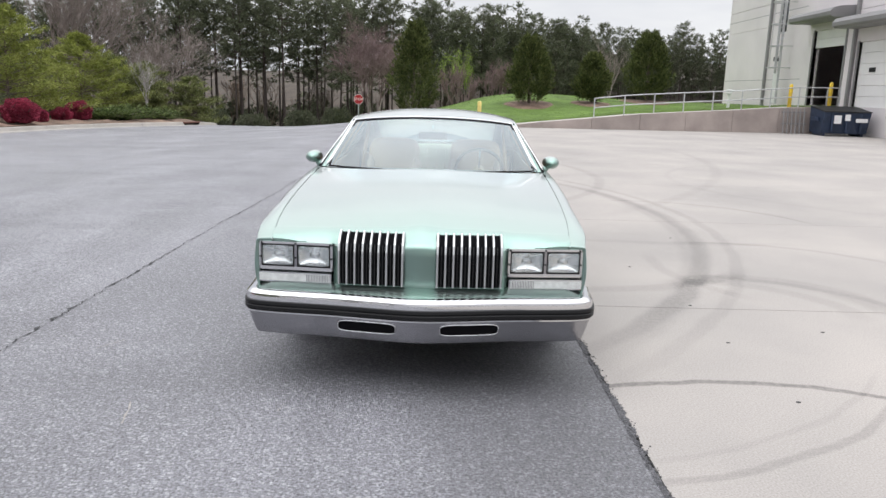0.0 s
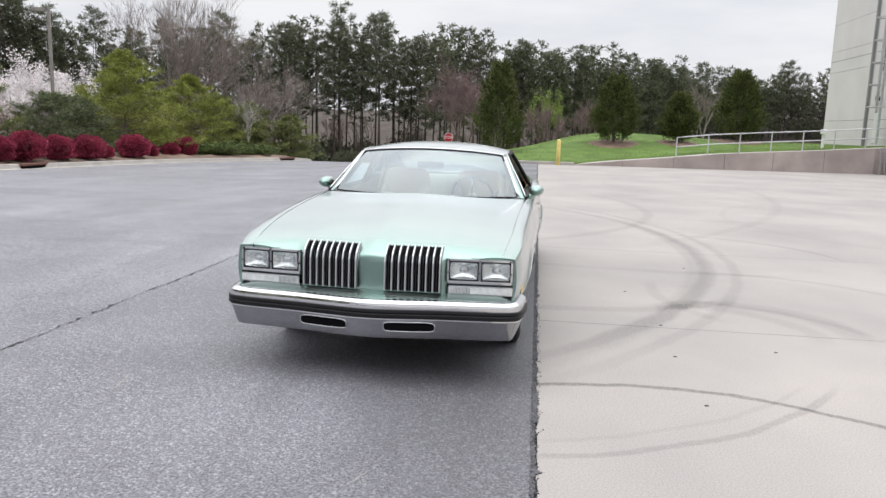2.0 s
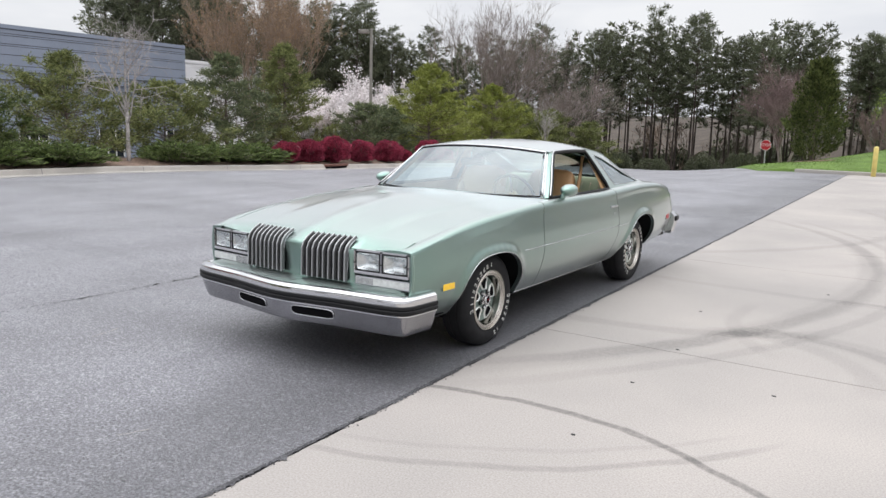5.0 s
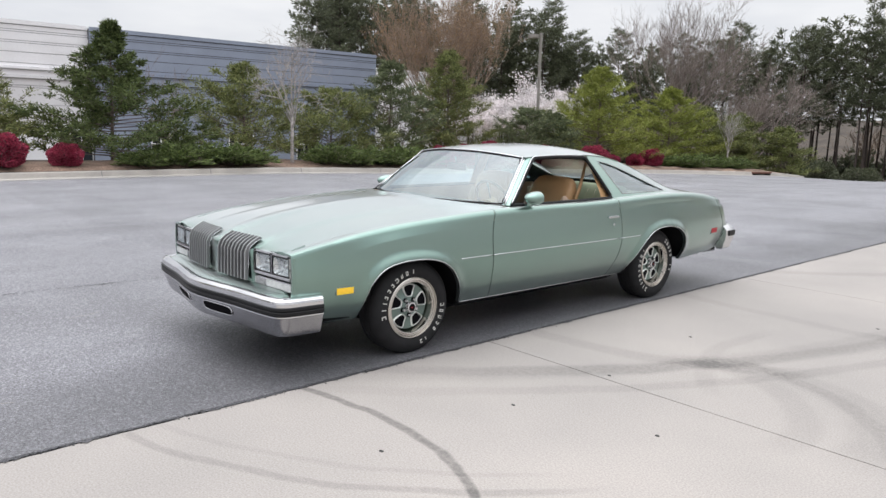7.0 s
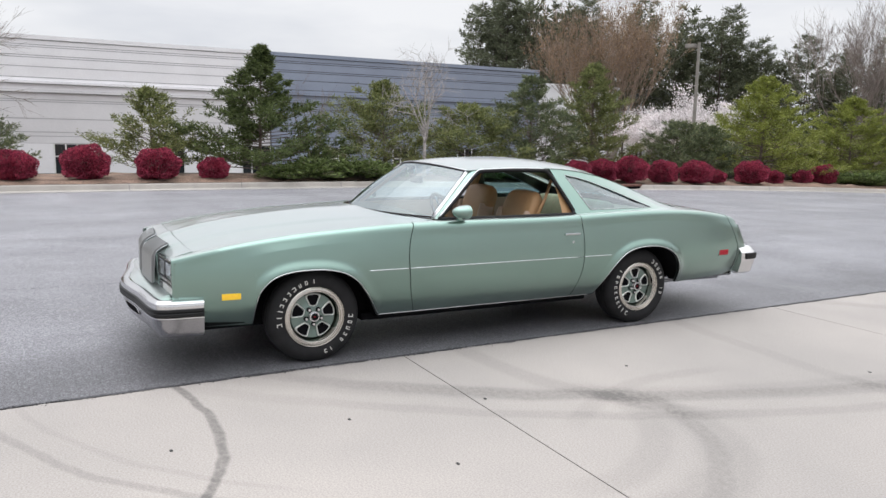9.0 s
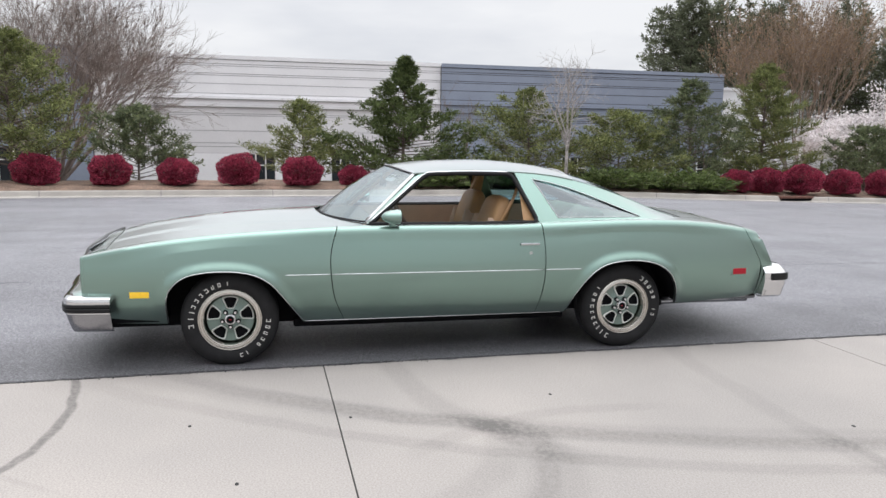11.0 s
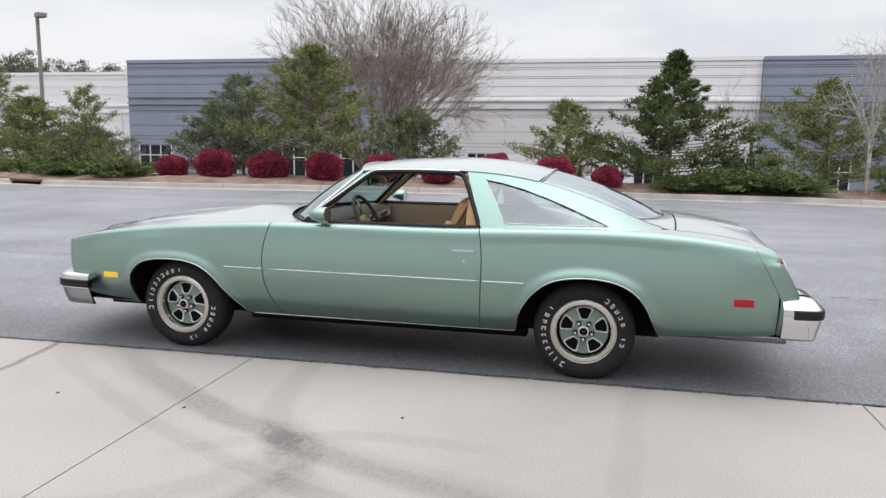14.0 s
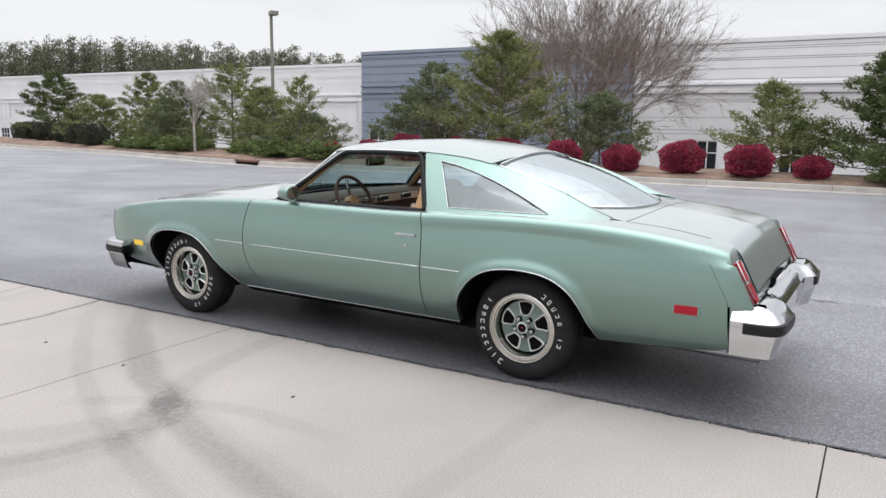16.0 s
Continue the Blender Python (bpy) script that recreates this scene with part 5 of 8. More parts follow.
            for a, b, c, d in ((xa - 0.005, xb + 0.005, zb, zb + 0.006), (xa - 0.005, xb + 0.005, za - 0.006, za), (xa - 0.006, xa, za - 0.004, zb + 0.004), (xb, xb + 0.006, za - 0.004, zb + 0.004)):
                block("retainer", a, b, c, d, 0.02, -0.009, M_RUBBER, lamp, 0)
        pk = part_empty("parking_lamp", car)
        block("frame", 0.466, 0.858, 0.524, 0.578, 0.03, -0.006, M_CHROME, pk)
        block("lens", 0.474, 0.850, 0.531, 0.571, 0.0, -0.009, M_CLEARLENS, pk, 0.002, "ribbed clear lens")
        for k in range(14):
            x = 0.484 + 0.0085 * k
            block("rib", x, x + 0.003, 0.532, 0.570, 0.0, -0.0105, M_DULL, pk, 0)
        for xb_, zb_ in ((0.47, 0.735), (0.655, 0.735), (0.835, 0.735), (0.464, 0.66), (0.843, 0.66), (0.654, 0.66)):
            block("screw", xb_ - 0.004, xb_ + 0.004, zb_ - 0.004, zb_ + 0.004, 0, -0.014, M_RUBBER, hb, 0)

    # --- bumpers ---
    def sweep(name, path, prof, mat, parent, label="", angle=30):
        """Profile (outward, z) carried along a plan path of (x, y); outward is to the path's right."""
        P = np.array(path, float)
        T = np.gradient(P, axis=0)
        T /= np.linalg.norm(T, axis=1, keepdims=True)
        N = np.stack([T[:, 1], -T[:, 0]], 1)
        rows = [[(P[i, 0] + N[i, 0] * d, P[i, 1] + N[i, 1] * d, z) for d, z in prof] for i in range(len(P))]
        ob = grid_piece(name, rows, mat, parent, label, thick=0, angle=angle)
        for r in (rows[0], rows[-1]):
            piece("end_cap", [*r, ((r[0][0] + r[-1][0]) / 2, (r[0][1] + r[-1][1]) / 2, (r[0][2] + r[-1][2]) / 2)], [(i, i + 1, len(r)) for i in range(len(r) - 1)], mat, parent)
        return ob

    fb = part_empty("front_bumper", car)
    half = [(0.0, -1.150), (0.10, -1.144), (0.25, -1.120), (0.43, -1.088), (0.60, -1.068), (0.75, -1.050), (0.84, -1.030), (0.885, -1.005), (0.908, -0.960), (0.918, -0.90), (0.926, -0.80), (0.932, -0.735)]
    ctrl = [(-x, y) for x, y in reversed(half[1:])] + half
    fpath = curve_points(ctrl, 5)
    sweep("bumper_bar", fpath, [(-0.085, 0.470), (-0.080, 0.490), (-0.062, 0.503), (-0.040, 0.507), (-0.020, 0.502), (-0.004, 0.488), (0.0, 0.468), (0.0, 0.455)], M_CHROME, fb, "bright chrome upper bar")
    sweep("rub_strip", fpath, [(-0.006, 0.457), (0.008, 0.452), (0.010, 0.438), (0.004, 0.430), (0.010, 0.424), (0.009, 0.408), (-0.006, 0.402)], M_RUBBER, fb, "black rubber rub strip")
    sweep("chrome_lip", fpath, [(-0.008, 0.403), (0.0, 0.399), (0.0, 0.391), (-0.008, 0.386)], M_CHROME, fb)
    sweep("lower_bar", fpath, [(-0.006, 0.388), (-0.012, 0.372), (-0.024, 0.330), (-0.040, 0.285), (-0.050, 0.268), (-0.075, 0.262)], M_DULL, fb, "satin metal lower bar")
    for sgn in (1, -1):
        # slots sit just proud of the lower bar, with a bright rim
        def on_bar(x, z, out):
            y = float(np.interp(x, [p[0] for p in half], [p[1] for p in half]))
            d = float(np.interp(z, [0.262, 0.268, 0.285, 0.330, 0.372, 0.388], [-0.075, -0.05, -0.04, -0.024, -0.012, -0.006]))
            return (sgn * x, y - d - out, z)
        sl = part_empty("slot", fb)
        N = 40
        ring = []
        for a in np.linspace(0, 2 * math.pi, N, endpoint=False):
            c, s = math.cos(a), math.sin(a)
            ring.append((0.262 + 0.150 * math.copysign(abs(c) ** 0.35, c), 0.346 + 0.031 * math.copysign(abs(s) ** 0.5, s)))
        P = [[on_bar(x, z, 0.003) for x, z in ring], [on_bar(0.262 + (x - 0.262) * 0.5, 0.346 + (z - 0.346) * 0.3, 0.002) for x, z in ring], [on_bar(0.262, 0.346, 0.002)] * N]
        grid_piece("slot_void", P, M_VOID, sl, "black air slot", thick=0, closed=True)
        tube("slot_rim", [on_bar(x, z, 0.003) for x, z in ring], 0.004, M_CHROME, sl, closed=True)
        part("bolt", cyl_bm((sgn * 0.13, -1.128 + 0.03, 0.298), (sgn * 0.13, -1.128 - 0.004 + 0.03, 0.298), 0.006, n=8), M_RUBBER, fb)
    # painted filler between nose and bumper
    sweep("bumper_filler", curve_points([(-0.845, -0.86), (-0.78, -0.975), (-0.45, -1.015), (0, -1.065), (0.45, -1.015), (0.78, -0.975), (0.845, -0.86)], 8),
          [(-0.10, 0.530), (-0.045, 0.524), (0.005, 0.508), (0.035, 0.494), (0.050, 0.484), (0.050, 0.44)], M_PAINT, car)

    rb = part_empty("rear_bumper", car)
    rhalf = [(0.0, 4.185), (0.20, 4.185), (0.40, 4.183), (0.47, 4.190), (0.52, 4.215), (0.56, 4.238), (0.62, 4.243), (0.78, 4.236), (0.86, 4.226), (0.905, 4.196), (0.921, 4.14), (0.925, 4.07), (0.926, 4.00)]
    rctrl = [(x, y) for x, y in reversed(rhalf)] + [(-x, y) for x, y in rhalf[1:]]
    rpath = curve_points(rctrl, 5)
    sweep("bumper_bar", rpath, [(-0.22, 0.600), (-0.15, 0.612), (-0.085, 0.612), (-0.05, 0.598), (-0.02, 0.570), (0.0, 0.545), (0.0, 0.52), (0.0, 0.475), (-0.004, 0.45), (-0.018, 0.405), (-0.026, 0.365), (-0.040, 0.352), (-0.09, 0.350)], M_CHROME, rb, "bright chrome rear bumper")
    for sgn in (1, -1):
        k0 = [(0.56, 4.240), (0.62, 4.245), (0.78, 4.238), (0.86, 4.228), (0.906, 4.198), (0.922, 4.14), (0.926, 4.06)]
        pts = curve_points([(sgn * x, y) for x, y in k0], 5)
        if sgn > 0:
            pts = pts[::-1]
        sweep("rub_strip", pts, [(-0.006, 0.545), (0.010, 0.540), (0.013, 0.520), (0.010, 0.490), (-0.006, 0.484)], M_RUBBER, rb, "black rubber rub strip")

    # --- windshield, roof, rear window ---
    us = np.linspace(-1, 1, 33)
    rows = []
    for t in np.linspace(0, 1, 13):
        row = []
        for u in us:
            p = ws_edge(u, False).lerp(ws_edge(u, True), t)
            bulge = 0.030 * math.sin(math.pi * t) * (1 - 0.6 * abs(u) ** 2)
            row.append((p.x, p.y - bulge * 0.65, p.z + bulge * 0.75))
        rows.append(row)
    glass = grid_piece("windshield", rows, M_GLASS, car, "clear curved windshield", thick=0)
    loop = [ws_edge(u, False) for u in us] + [ws_edge(1, False).lerp(ws_edge(1, True), t) for t in np.linspace(0.05, 0.95, 10)] + [ws_edge(u, True) for u in reversed(us)] + [ws_edge(-1, True).lerp(ws_edge(-1, False), t) for t in np.linspace(0.05, 0.95, 10)]
    tube("windshield_trim", [p + Vector((0, -0.006, 0.006)) for p in loop[33:]], 0.006, M_CHROME, car, label="bright windshield moulding")
    tube("glass_seal", [p.lerp(Vector((0, 0.95, 1.14)), 0.025) for p in loop], 0.010, M_TRIM_BLACK, car, closed=True)

    rows = []
    for t in np.linspace(0, 1, 30):
        row = []
        for u in np.linspace(-1, 1, 33):
            a, b = ws_edge(u, True), bl_edge(u, True)
            # edge follows the roof rail
            ye = 1.29 + (2.505 - 1.29) * t
            xe, ze = float(RAIL_X(ye)) + 0.004, float(RAIL_Z(ye)) + 0.006
            ya, yb = a.y, b.y
            y = ya + (yb - ya) * t
            x = u * xe
            crown = float(np.interp(t, [0, 0.2, 0.55, 0.85, 1], [0.036, 0.058, 0.070, 0.060, 0.048]))
            row.append((x, y, ze + crown * (1 - abs(u) ** 2.4)))
        rows.append(row)
    grid_piece("roof", rows, M_PAINT, car, "light green painted roof")

    rows = []
    for t in np.linspace(0, 1, 13):
        row = []
        for u in us:
            p = bl_edge(u, True).lerp(bl_edge(u, False), t)
            bulge = 0.020 * math.sin(math.pi * t) + 0.018 * (1 - u * u) * math.sin(math.pi * t)
            row.append((p.x, p.y + bulge * 0.4, p.z + bulge * 0.8))
        rows.append(row)
    grid_piece("rear_window", rows, M_GLASS_REAR, car, "sloping rear window", thick=0)
    loop = [bl_edge(u, False) for u in us] + [bl_edge(1, False).lerp(bl_edge(1, True), t) + Vector((0, 0.008 * math.sin(math.pi * t), 0.016 * math.sin(math.pi * t))) for t in np.linspace(0.05, 0.95, 10)] + [bl_edge(u, True) for u in reversed(us)] + [bl_edge(-1, True).lerp(bl_edge(-1, False), t) + Vector((0, 0.008 * math.sin(math.pi * t), 0.016 * math.sin(math.pi * t))) for t in np.linspace(0.05, 0.95, 10)]
    tube("rear_window_trim", [p + Vector((0, 0.004, 0.006)) for p in loop], 0.009, M_CHROME, car, closed=True, label="bright rear window moulding")

    for sgn in (1, -1):
        # strip between rear glass and the sloping sail
        rows = []
        for t in np.linspace(0, 1, 16):
            y = 2.503 + (3.300 - 2.503) * t
            o = (float(RAIL_X(y)), y, float(RAIL_Z(y)) + 0.004)
            inner = bl_edge(1, True).lerp(bl_edge(1, False), min(t * 1.30, 1.0))
            row = []
            for s in np.linspace(0, 1, 5):
                row.append((sgn * (o[0] + (inner.x - o[0]) * s), y + (inner.y - y) * s, o[2] + (inner.z - o[2]) * s + 0.010 * math.sin(math.pi * s)))
            rows.append(row)
        grid_piece("sail_strip", rows, M_PAINT, car, flip=(sgn > 0))

        # sail panel: a ring round the quarter window
        in_top = [(2.165, 1.252), (2.28, 1.232), (2.42, 1.196), (2.58, 1.142), (2.75, 1.077), (2.88, 1.024), (2.970, 0.988)]
        in_bot = [(2.970, 0.985), (2.75, 0.984), (2.50, 0.983), (2.318, 0.982)]
        in_frn = [(2.318, 0.982), (2.270, 1.07), (2.215, 1.17), (2.165, 1.252)]
        ys_t = np.linspace(2.035, 3.32, 40)
        out_top = [(y, float(RAIL_Z(y))) for y in ys_t]
        out_bot = [(y, float(SHOULDER(y)) - 0.001) for y in np.linspace(3.32, 2.172, 30)]
        out_frn = [(2.172 - 0.137 * t, 0.945 + (float(RAIL_Z(2.035)) - 0.945) * t) for t in np.linspace(0, 1, 16)]
        rings = []
        inner = np.concatenate([resample(in_top, 44)[:-1], resample(in_bot, 22)[:-1], resample(in_frn, 18)[:-1]])
        outer = np.concatenate([resample(out_top, 44)[:-1], resample(out_bot, 22)[:-1], resample(out_frn, 18)[:-1]])
        for s in np.linspace(0, 1, 7):
            rings.append([greenhouse(*(inner[i] + (outer[i] - inner[i]) * s), sgn) for i in range(len(inner))])
        rings.insert(0, [(p[0] - sgn * 0.012, p[1], p[2]) for p in rings[0]])
        grid_piece("sail_panel", rings, M_PAINT, car, closed=True, flip=(sgn < 0), angle=40)
        q = [greenhouse(y, z, sgn, -0.010) for y, z in inner]
        mid = np.mean(np.array(q), 0)
        P = [q, [tuple(np.array(p) * 0.5 + mid * 0.5) for p in q], [tuple(mid)] * len(q)]
        grid_piece("quarter_window", P, M_GLASS_SIDE, car, "tinted triangular quarter window", thick=0, closed=True, flip=(sgn > 0))
        tube("quarter_trim", [greenhouse(y, z, sgn, 0.002) for y, z in inner], 0.0036, M_TRIM, car, closed=True, label="thin bright window moulding")

        # door window frame: black seal with bright outer line, glass lowered
        fr = [(0.945, 0.948), (1.03, 1.015), (1.14, 1.100), (1.26, 1.195), (1.345, 1.262), (1.39, 1.283), (1.60, 1.290), (1.80, 1.290), (1.985, 1.286), (2.015, 1.272), (2.06, 1.18), (2.11, 1.07), (2.155, 0.962), (2.145, 0.950), (1.80, 0.946), (1.40, 0.945), (1.10, 0.945)]
        lp = resample(fr + [fr[0]], 90)[:-1]
        tube("window_seal", [greenhouse(y, z, sgn, -0.004) for y, z in lp], 0.017, M_TRIM_BLACK, car, closed=True, label="black window seal")
        tube("drip_rail", [greenhouse(y, min(z + 0.016, float(RAIL_Z(y)) + 0.004), sgn, 0.006) for y, z in resample(fr[:9], 40)], 0.0055, M_CHROME, car, label="bright drip rail")
        # windshield pillar skin
        rows = []
        for t in np.linspace(0, 1, 12):
            a = ws_edge(sgn, False).lerp(ws_edge(sgn, True), t)
            yb = 0.945 + (1.375 - 0.945) * t
            b = Vector(greenhouse(yb, 0.950 + (1.287 - 0.950) * t, sgn, 0.004))
            rows.append([a.lerp(b, s) + Vector((sgn * 0.008 * math.sin(math.pi * s), -0.006 * math.sin(math.pi * s), 0)) for s in np.linspace(0, 1, 5)])
        grid_piece("windshield_pillar", rows, M_PAINT, car, flip=(sgn < 0))
        tube("pillar_trim", [ws_edge(sgn, False).lerp(ws_edge(sgn, True), t) + Vector((sgn * 0.010, 0.006, 0.006)) for t in np.linspace(0, 1, 12)], 0.0065, M_CHROME, car, label="bright pillar moulding")
        # sill of the lowered door glass
        rows = [[(sgn * (float(HALF(y)) - 0.098), y, float(SHOULDER(y)) + 0.003), (sgn * (float(HALF(y)) - 0.150), y, float(SHOULDER(y)) + 0.003)] for y in np.linspace(0.92, 2.16, 20)]
        grid_piece("door_sill", rows, M_TRIM_BLACK, car, flip=(sgn < 0), thick=0.01)

    # --- deck ---
    rows = []
    for t in np.linspace(0, 1, 9):
        row = []
        for u in np.linspace(-1, 1, 33):
            a = bl_edge(max(-1, min(1, u * 1.17)), False)
            ax = u * 0.69
            ya = a.y
            yb = 3.405 - 0.03 * abs(u) ** 2
            y = ya + (yb - ya) * t
            x = ax
            z = a.z + (deck_z(x, yb) - a.z) * t
            row.append((x, y, z))
        rows.append(row)
    grid_piece("deck_filler", rows, M_PAINT, car)
    fall_y = [3.85, 3.895, 3.93, 3.958, 3.978, 3.995, 4.012, 4.035, 4.058, 4.072]
    fall_z = [0.0, 0.010, 0.024, 0.046, 0.070, 0.103, 0.136, 0.181, 0.226, 0.253]
    rows = []
    for k in range(14 + len(fall_y)):
        row = []
        for u in np.linspace(-1, 1, 33):
            y0 = 3.412 - 0.03 * abs(u) ** 2
            y = y0 + (3.85 - y0) * k / 14 if k < 14 else fall_y[k - 14]
            hw = float(np.interp(y, [3.35, 3.6, 4.1], [0.6975, 0.6695, 0.6575]))
            x = u * hw
            z = deck_z(x, min(y, 3.85)) + 0.002 + 0.008 * math.exp(-(x / 0.10) ** 2) * float(smooth01(3.5, 3.95, y))
            row.append((x, y + 0.004, z - (fall_z[k - 14] if k >= 14 else 0.0)))
        rows.append(row)
    grid_piece("trunk_lid", rows, M_PAINT, car, angle=40)
    for u in (0, -1):
        tube("lid_gap", [Vector(r[u]) + Vector((0.002 if u else -0.002, 0, -0.0012)) for r in rows], 0.0032, M_TRIM_BLACK, car, label="dark shut line beside the trunk lid")
    tube("lid_gap", [Vector(p) + Vector((0, -0.004, -0.0015)) for p in rows[0]], 0.0032, M_TRIM_BLACK, car, label="dark shut line before the trunk lid")
    tube("lid_gap", [Vector(p) + Vector((0, 0.002, -0.003)) for p in rows[-1]], 0.0035, M_TRIM_BLACK, car, label="dark shut line under the trunk lid")
    # tail panel under and beside the lid
    rows = [[(x, 4.070 + 0.02 * t - 0.01 * (abs(x) / 0.8) ** 2, 0.652 - 0.16 * t) for x in np.linspace(-0.82, 0.82, 21)] for t in np.linspace(0, 1, 5)]
    grid_piece("tail_panel", rows, M_PAINT, car)
    part("plate_recess", box_bm(-0.19, 0.19, 4.070, 4.098, 0.52, 0.645, 0.006), M_UNDER, car)
    pl = part("number_plate", box_bm(-0.155, 0.155, 4.098, 4.104, 0.535, 0.635, 0.002), M_WHITE, car, "pale number plate")
    for k in range(6):
        part("plate_bar", box_bm(-0.115 + 0.04 * k, -0.09 + 0.04 * k, 4.104, 4.1055, 0.56, 0.61), M_RUBBER, pl)
    for sgn in (1, -1):
        tl = part_empty("tail_lamp", car)

        def tp(x, f, out):
            z = 0.818 - 0.205 * f
            y = 3.985 + 0.105 * f
            return (sgn * (x - 0.02 * f), y + out * 0.9, z + out * 0.42)
        for a, b in ((0.02, 0.46), (0.54, 0.98)):
            V = [tp(x, f, o) for o in (-0.012, 0.011) for x, f in ((0.750, a), (0.826, a), (0.826, b), (0.750, b))]
            F = [(4, 5, 6, 7), (0, 4, 7, 3), (1, 2, 6, 5), (0, 1, 5, 4), (3, 7, 6, 2)]
            ob = piece("lens", V, F if sgn < 0 else [tuple(reversed(f)) for f in F], M_REDLENS, tl, "red lens")
        for f in (0.0, 0.5, 1.0):
            tube("lamp_trim", [tp(0.747, f, 0.009), tp(0.829, f, 0.009)], 0.0034, M_TRIM, tl)
        for x in (0.747, 0.827):
            tube("lamp_trim", [tp(x, 0.0, 0.009), tp(x, 1.0, 0.009)], 0.0034, M_TRIM, tl)

    # --- mirrors ---
    for sgn in (1, -1):
        mr = part_empty("door_mirror", car)
        P = []
        cx, cz = sgn * 0.925, 1.005
        for d, s in ((-0.075, 0.02), (-0.068, 0.35), (-0.045, 0.68), (-0.01, 0.90), (0.035, 1.0), (0.055, 0.98), (0.058, 0.90)):
            P.append([(cx + s * 0.066 * math.cos(a) * (1.0), 1.085 + d, cz + s * 0.050 * math.sin(a)) for a in np.linspace(0, 2 * math.pi, 24, endpoint=False)])
        grid_piece("shell", P, M_PAINT, mr, thick=0, closed=True, flip=False, angle=50)
        P = [[(cx + s * 0.060 * math.cos(a), 1.085 + 0.056, cz + s * 0.045 * math.sin(a)) for a in np.linspace(0, 2 * math.pi, 24, endpoint=False)] for s in (1.0, 0.01)]
        grid_piece("mirror_face", P, M_MIRROR, mr, thick=0, closed=True)
        V, F = tube_arrays([[((sgn * 0.862, 1.10, 0.932), 0.036), ((sgn * 0.880, 1.095, 0.955), 0.024), ((sgn * 0.905, 1.09, 0.985), 0.020)]], 12)
        piece("stalk", V, F, M_PAINT, mr, smooth=True)

    # --- underbody and wheel wells ---
    part("floor_pan", box_bm(-0.74, 0.74, 0.50, 2.36, 0.235, 0.30), M_UNDER, car)
    part("engine_bay", box_bm(-0.58, 0.58, -0.80, 0.50, 0.22, 0.60), M_UNDER, car)
    part("trunk_pan", box_bm(-0.56, 0.56, 2.36, 4.02, 0.28, 0.55), M_UNDER, car)
    part("rear_apron", box_bm(-0.78, 0.78, 3.36, 4.05, 0.36, 0.50), M_UNDER, car)
    part("front_apron", box_bm(-0.80, 0.80, -0.94, -0.46, 0.30, 0.48), M_UNDER, car)
    for sgn in (1, -1):
        part("frame_rail", box_bm(sgn * 0.54, sgn * 0.64, 0.42, 2.46, 0.19, 0.25, 0.012), M_UNDER, car)
    part("transmission", box_bm(-0.16, 0.16, 0.40, 1.40, 0.165, 0.26, 0.03), M_UNDER, car)
    part("cross_member", box_bm(-0.62, 0.62, -0.16, 0.16, 0.165, 0.26, 0.03), M_UNDER, car)
    part("fuel_tank", box_bm(-0.50, 0.50, 3.20, 3.90, 0.235, 0.34, 0.03), M_UNDER, car)
    tube("tailpipe", [(0.52, 2.9, 0.25), (0.54, 3.6, 0.27), (0.56, 4.10, 0.27)], 0.025, M_DULL, car, n=10)
    tube("chassis_rail", [(0.70, 3.25, 0.325), (0.74, 3.6, 0.335), (0.80, 4.0, 0.345)], 0.022, M_DULL, car, n=8, label="pale weathered frame rail")
    for sgn in (1, -1):
        for yc, A in ((0.02, AF), (2.85, AR)):
            P = []
            for x in (0.58, 0.75, 0.90, 0.95):
                P.append([(sgn * min(x, side_x(yc + (y - yc) * 1.03, z) - (0.010 if x > 0.9 else 0.035)), yc + (y - yc) * 1.03, z + 0.012) for y, z in A])
            grid_piece("wheel_well", P, M_UNDER, car, thick=0)
            part("well_liner", box_bm(sgn * 0.565, sgn * 0.585, A[0, 0] - 0.02, A[-1, 0] + 0.02, 0.24, 0.72), M_UNDER, car)
    tube("axle", [(-0.75, 2.845, 0.31), (0.75, 2.845, 0.31)], 0.05, M_UNDER, car, n=8)
    tube("axle", [(-0.75, 0.0, 0.31), (0.75, 0.0, 0.31)], 0.04, M_UNDER, car, n=8)

    # --- wheels ---
    wheel(car, 0.862, 0.0, 1, 188, -2)
    return car


def piece_at(parent, name, bm, mat, loc, sgn, rz=0.0, label=""):
    ob = part(name, bm, mat, parent, label)
    ob.matrix_basis = pose(*loc, 0, 0, (0 if sgn > 0 else 180) + rz)
    return ob


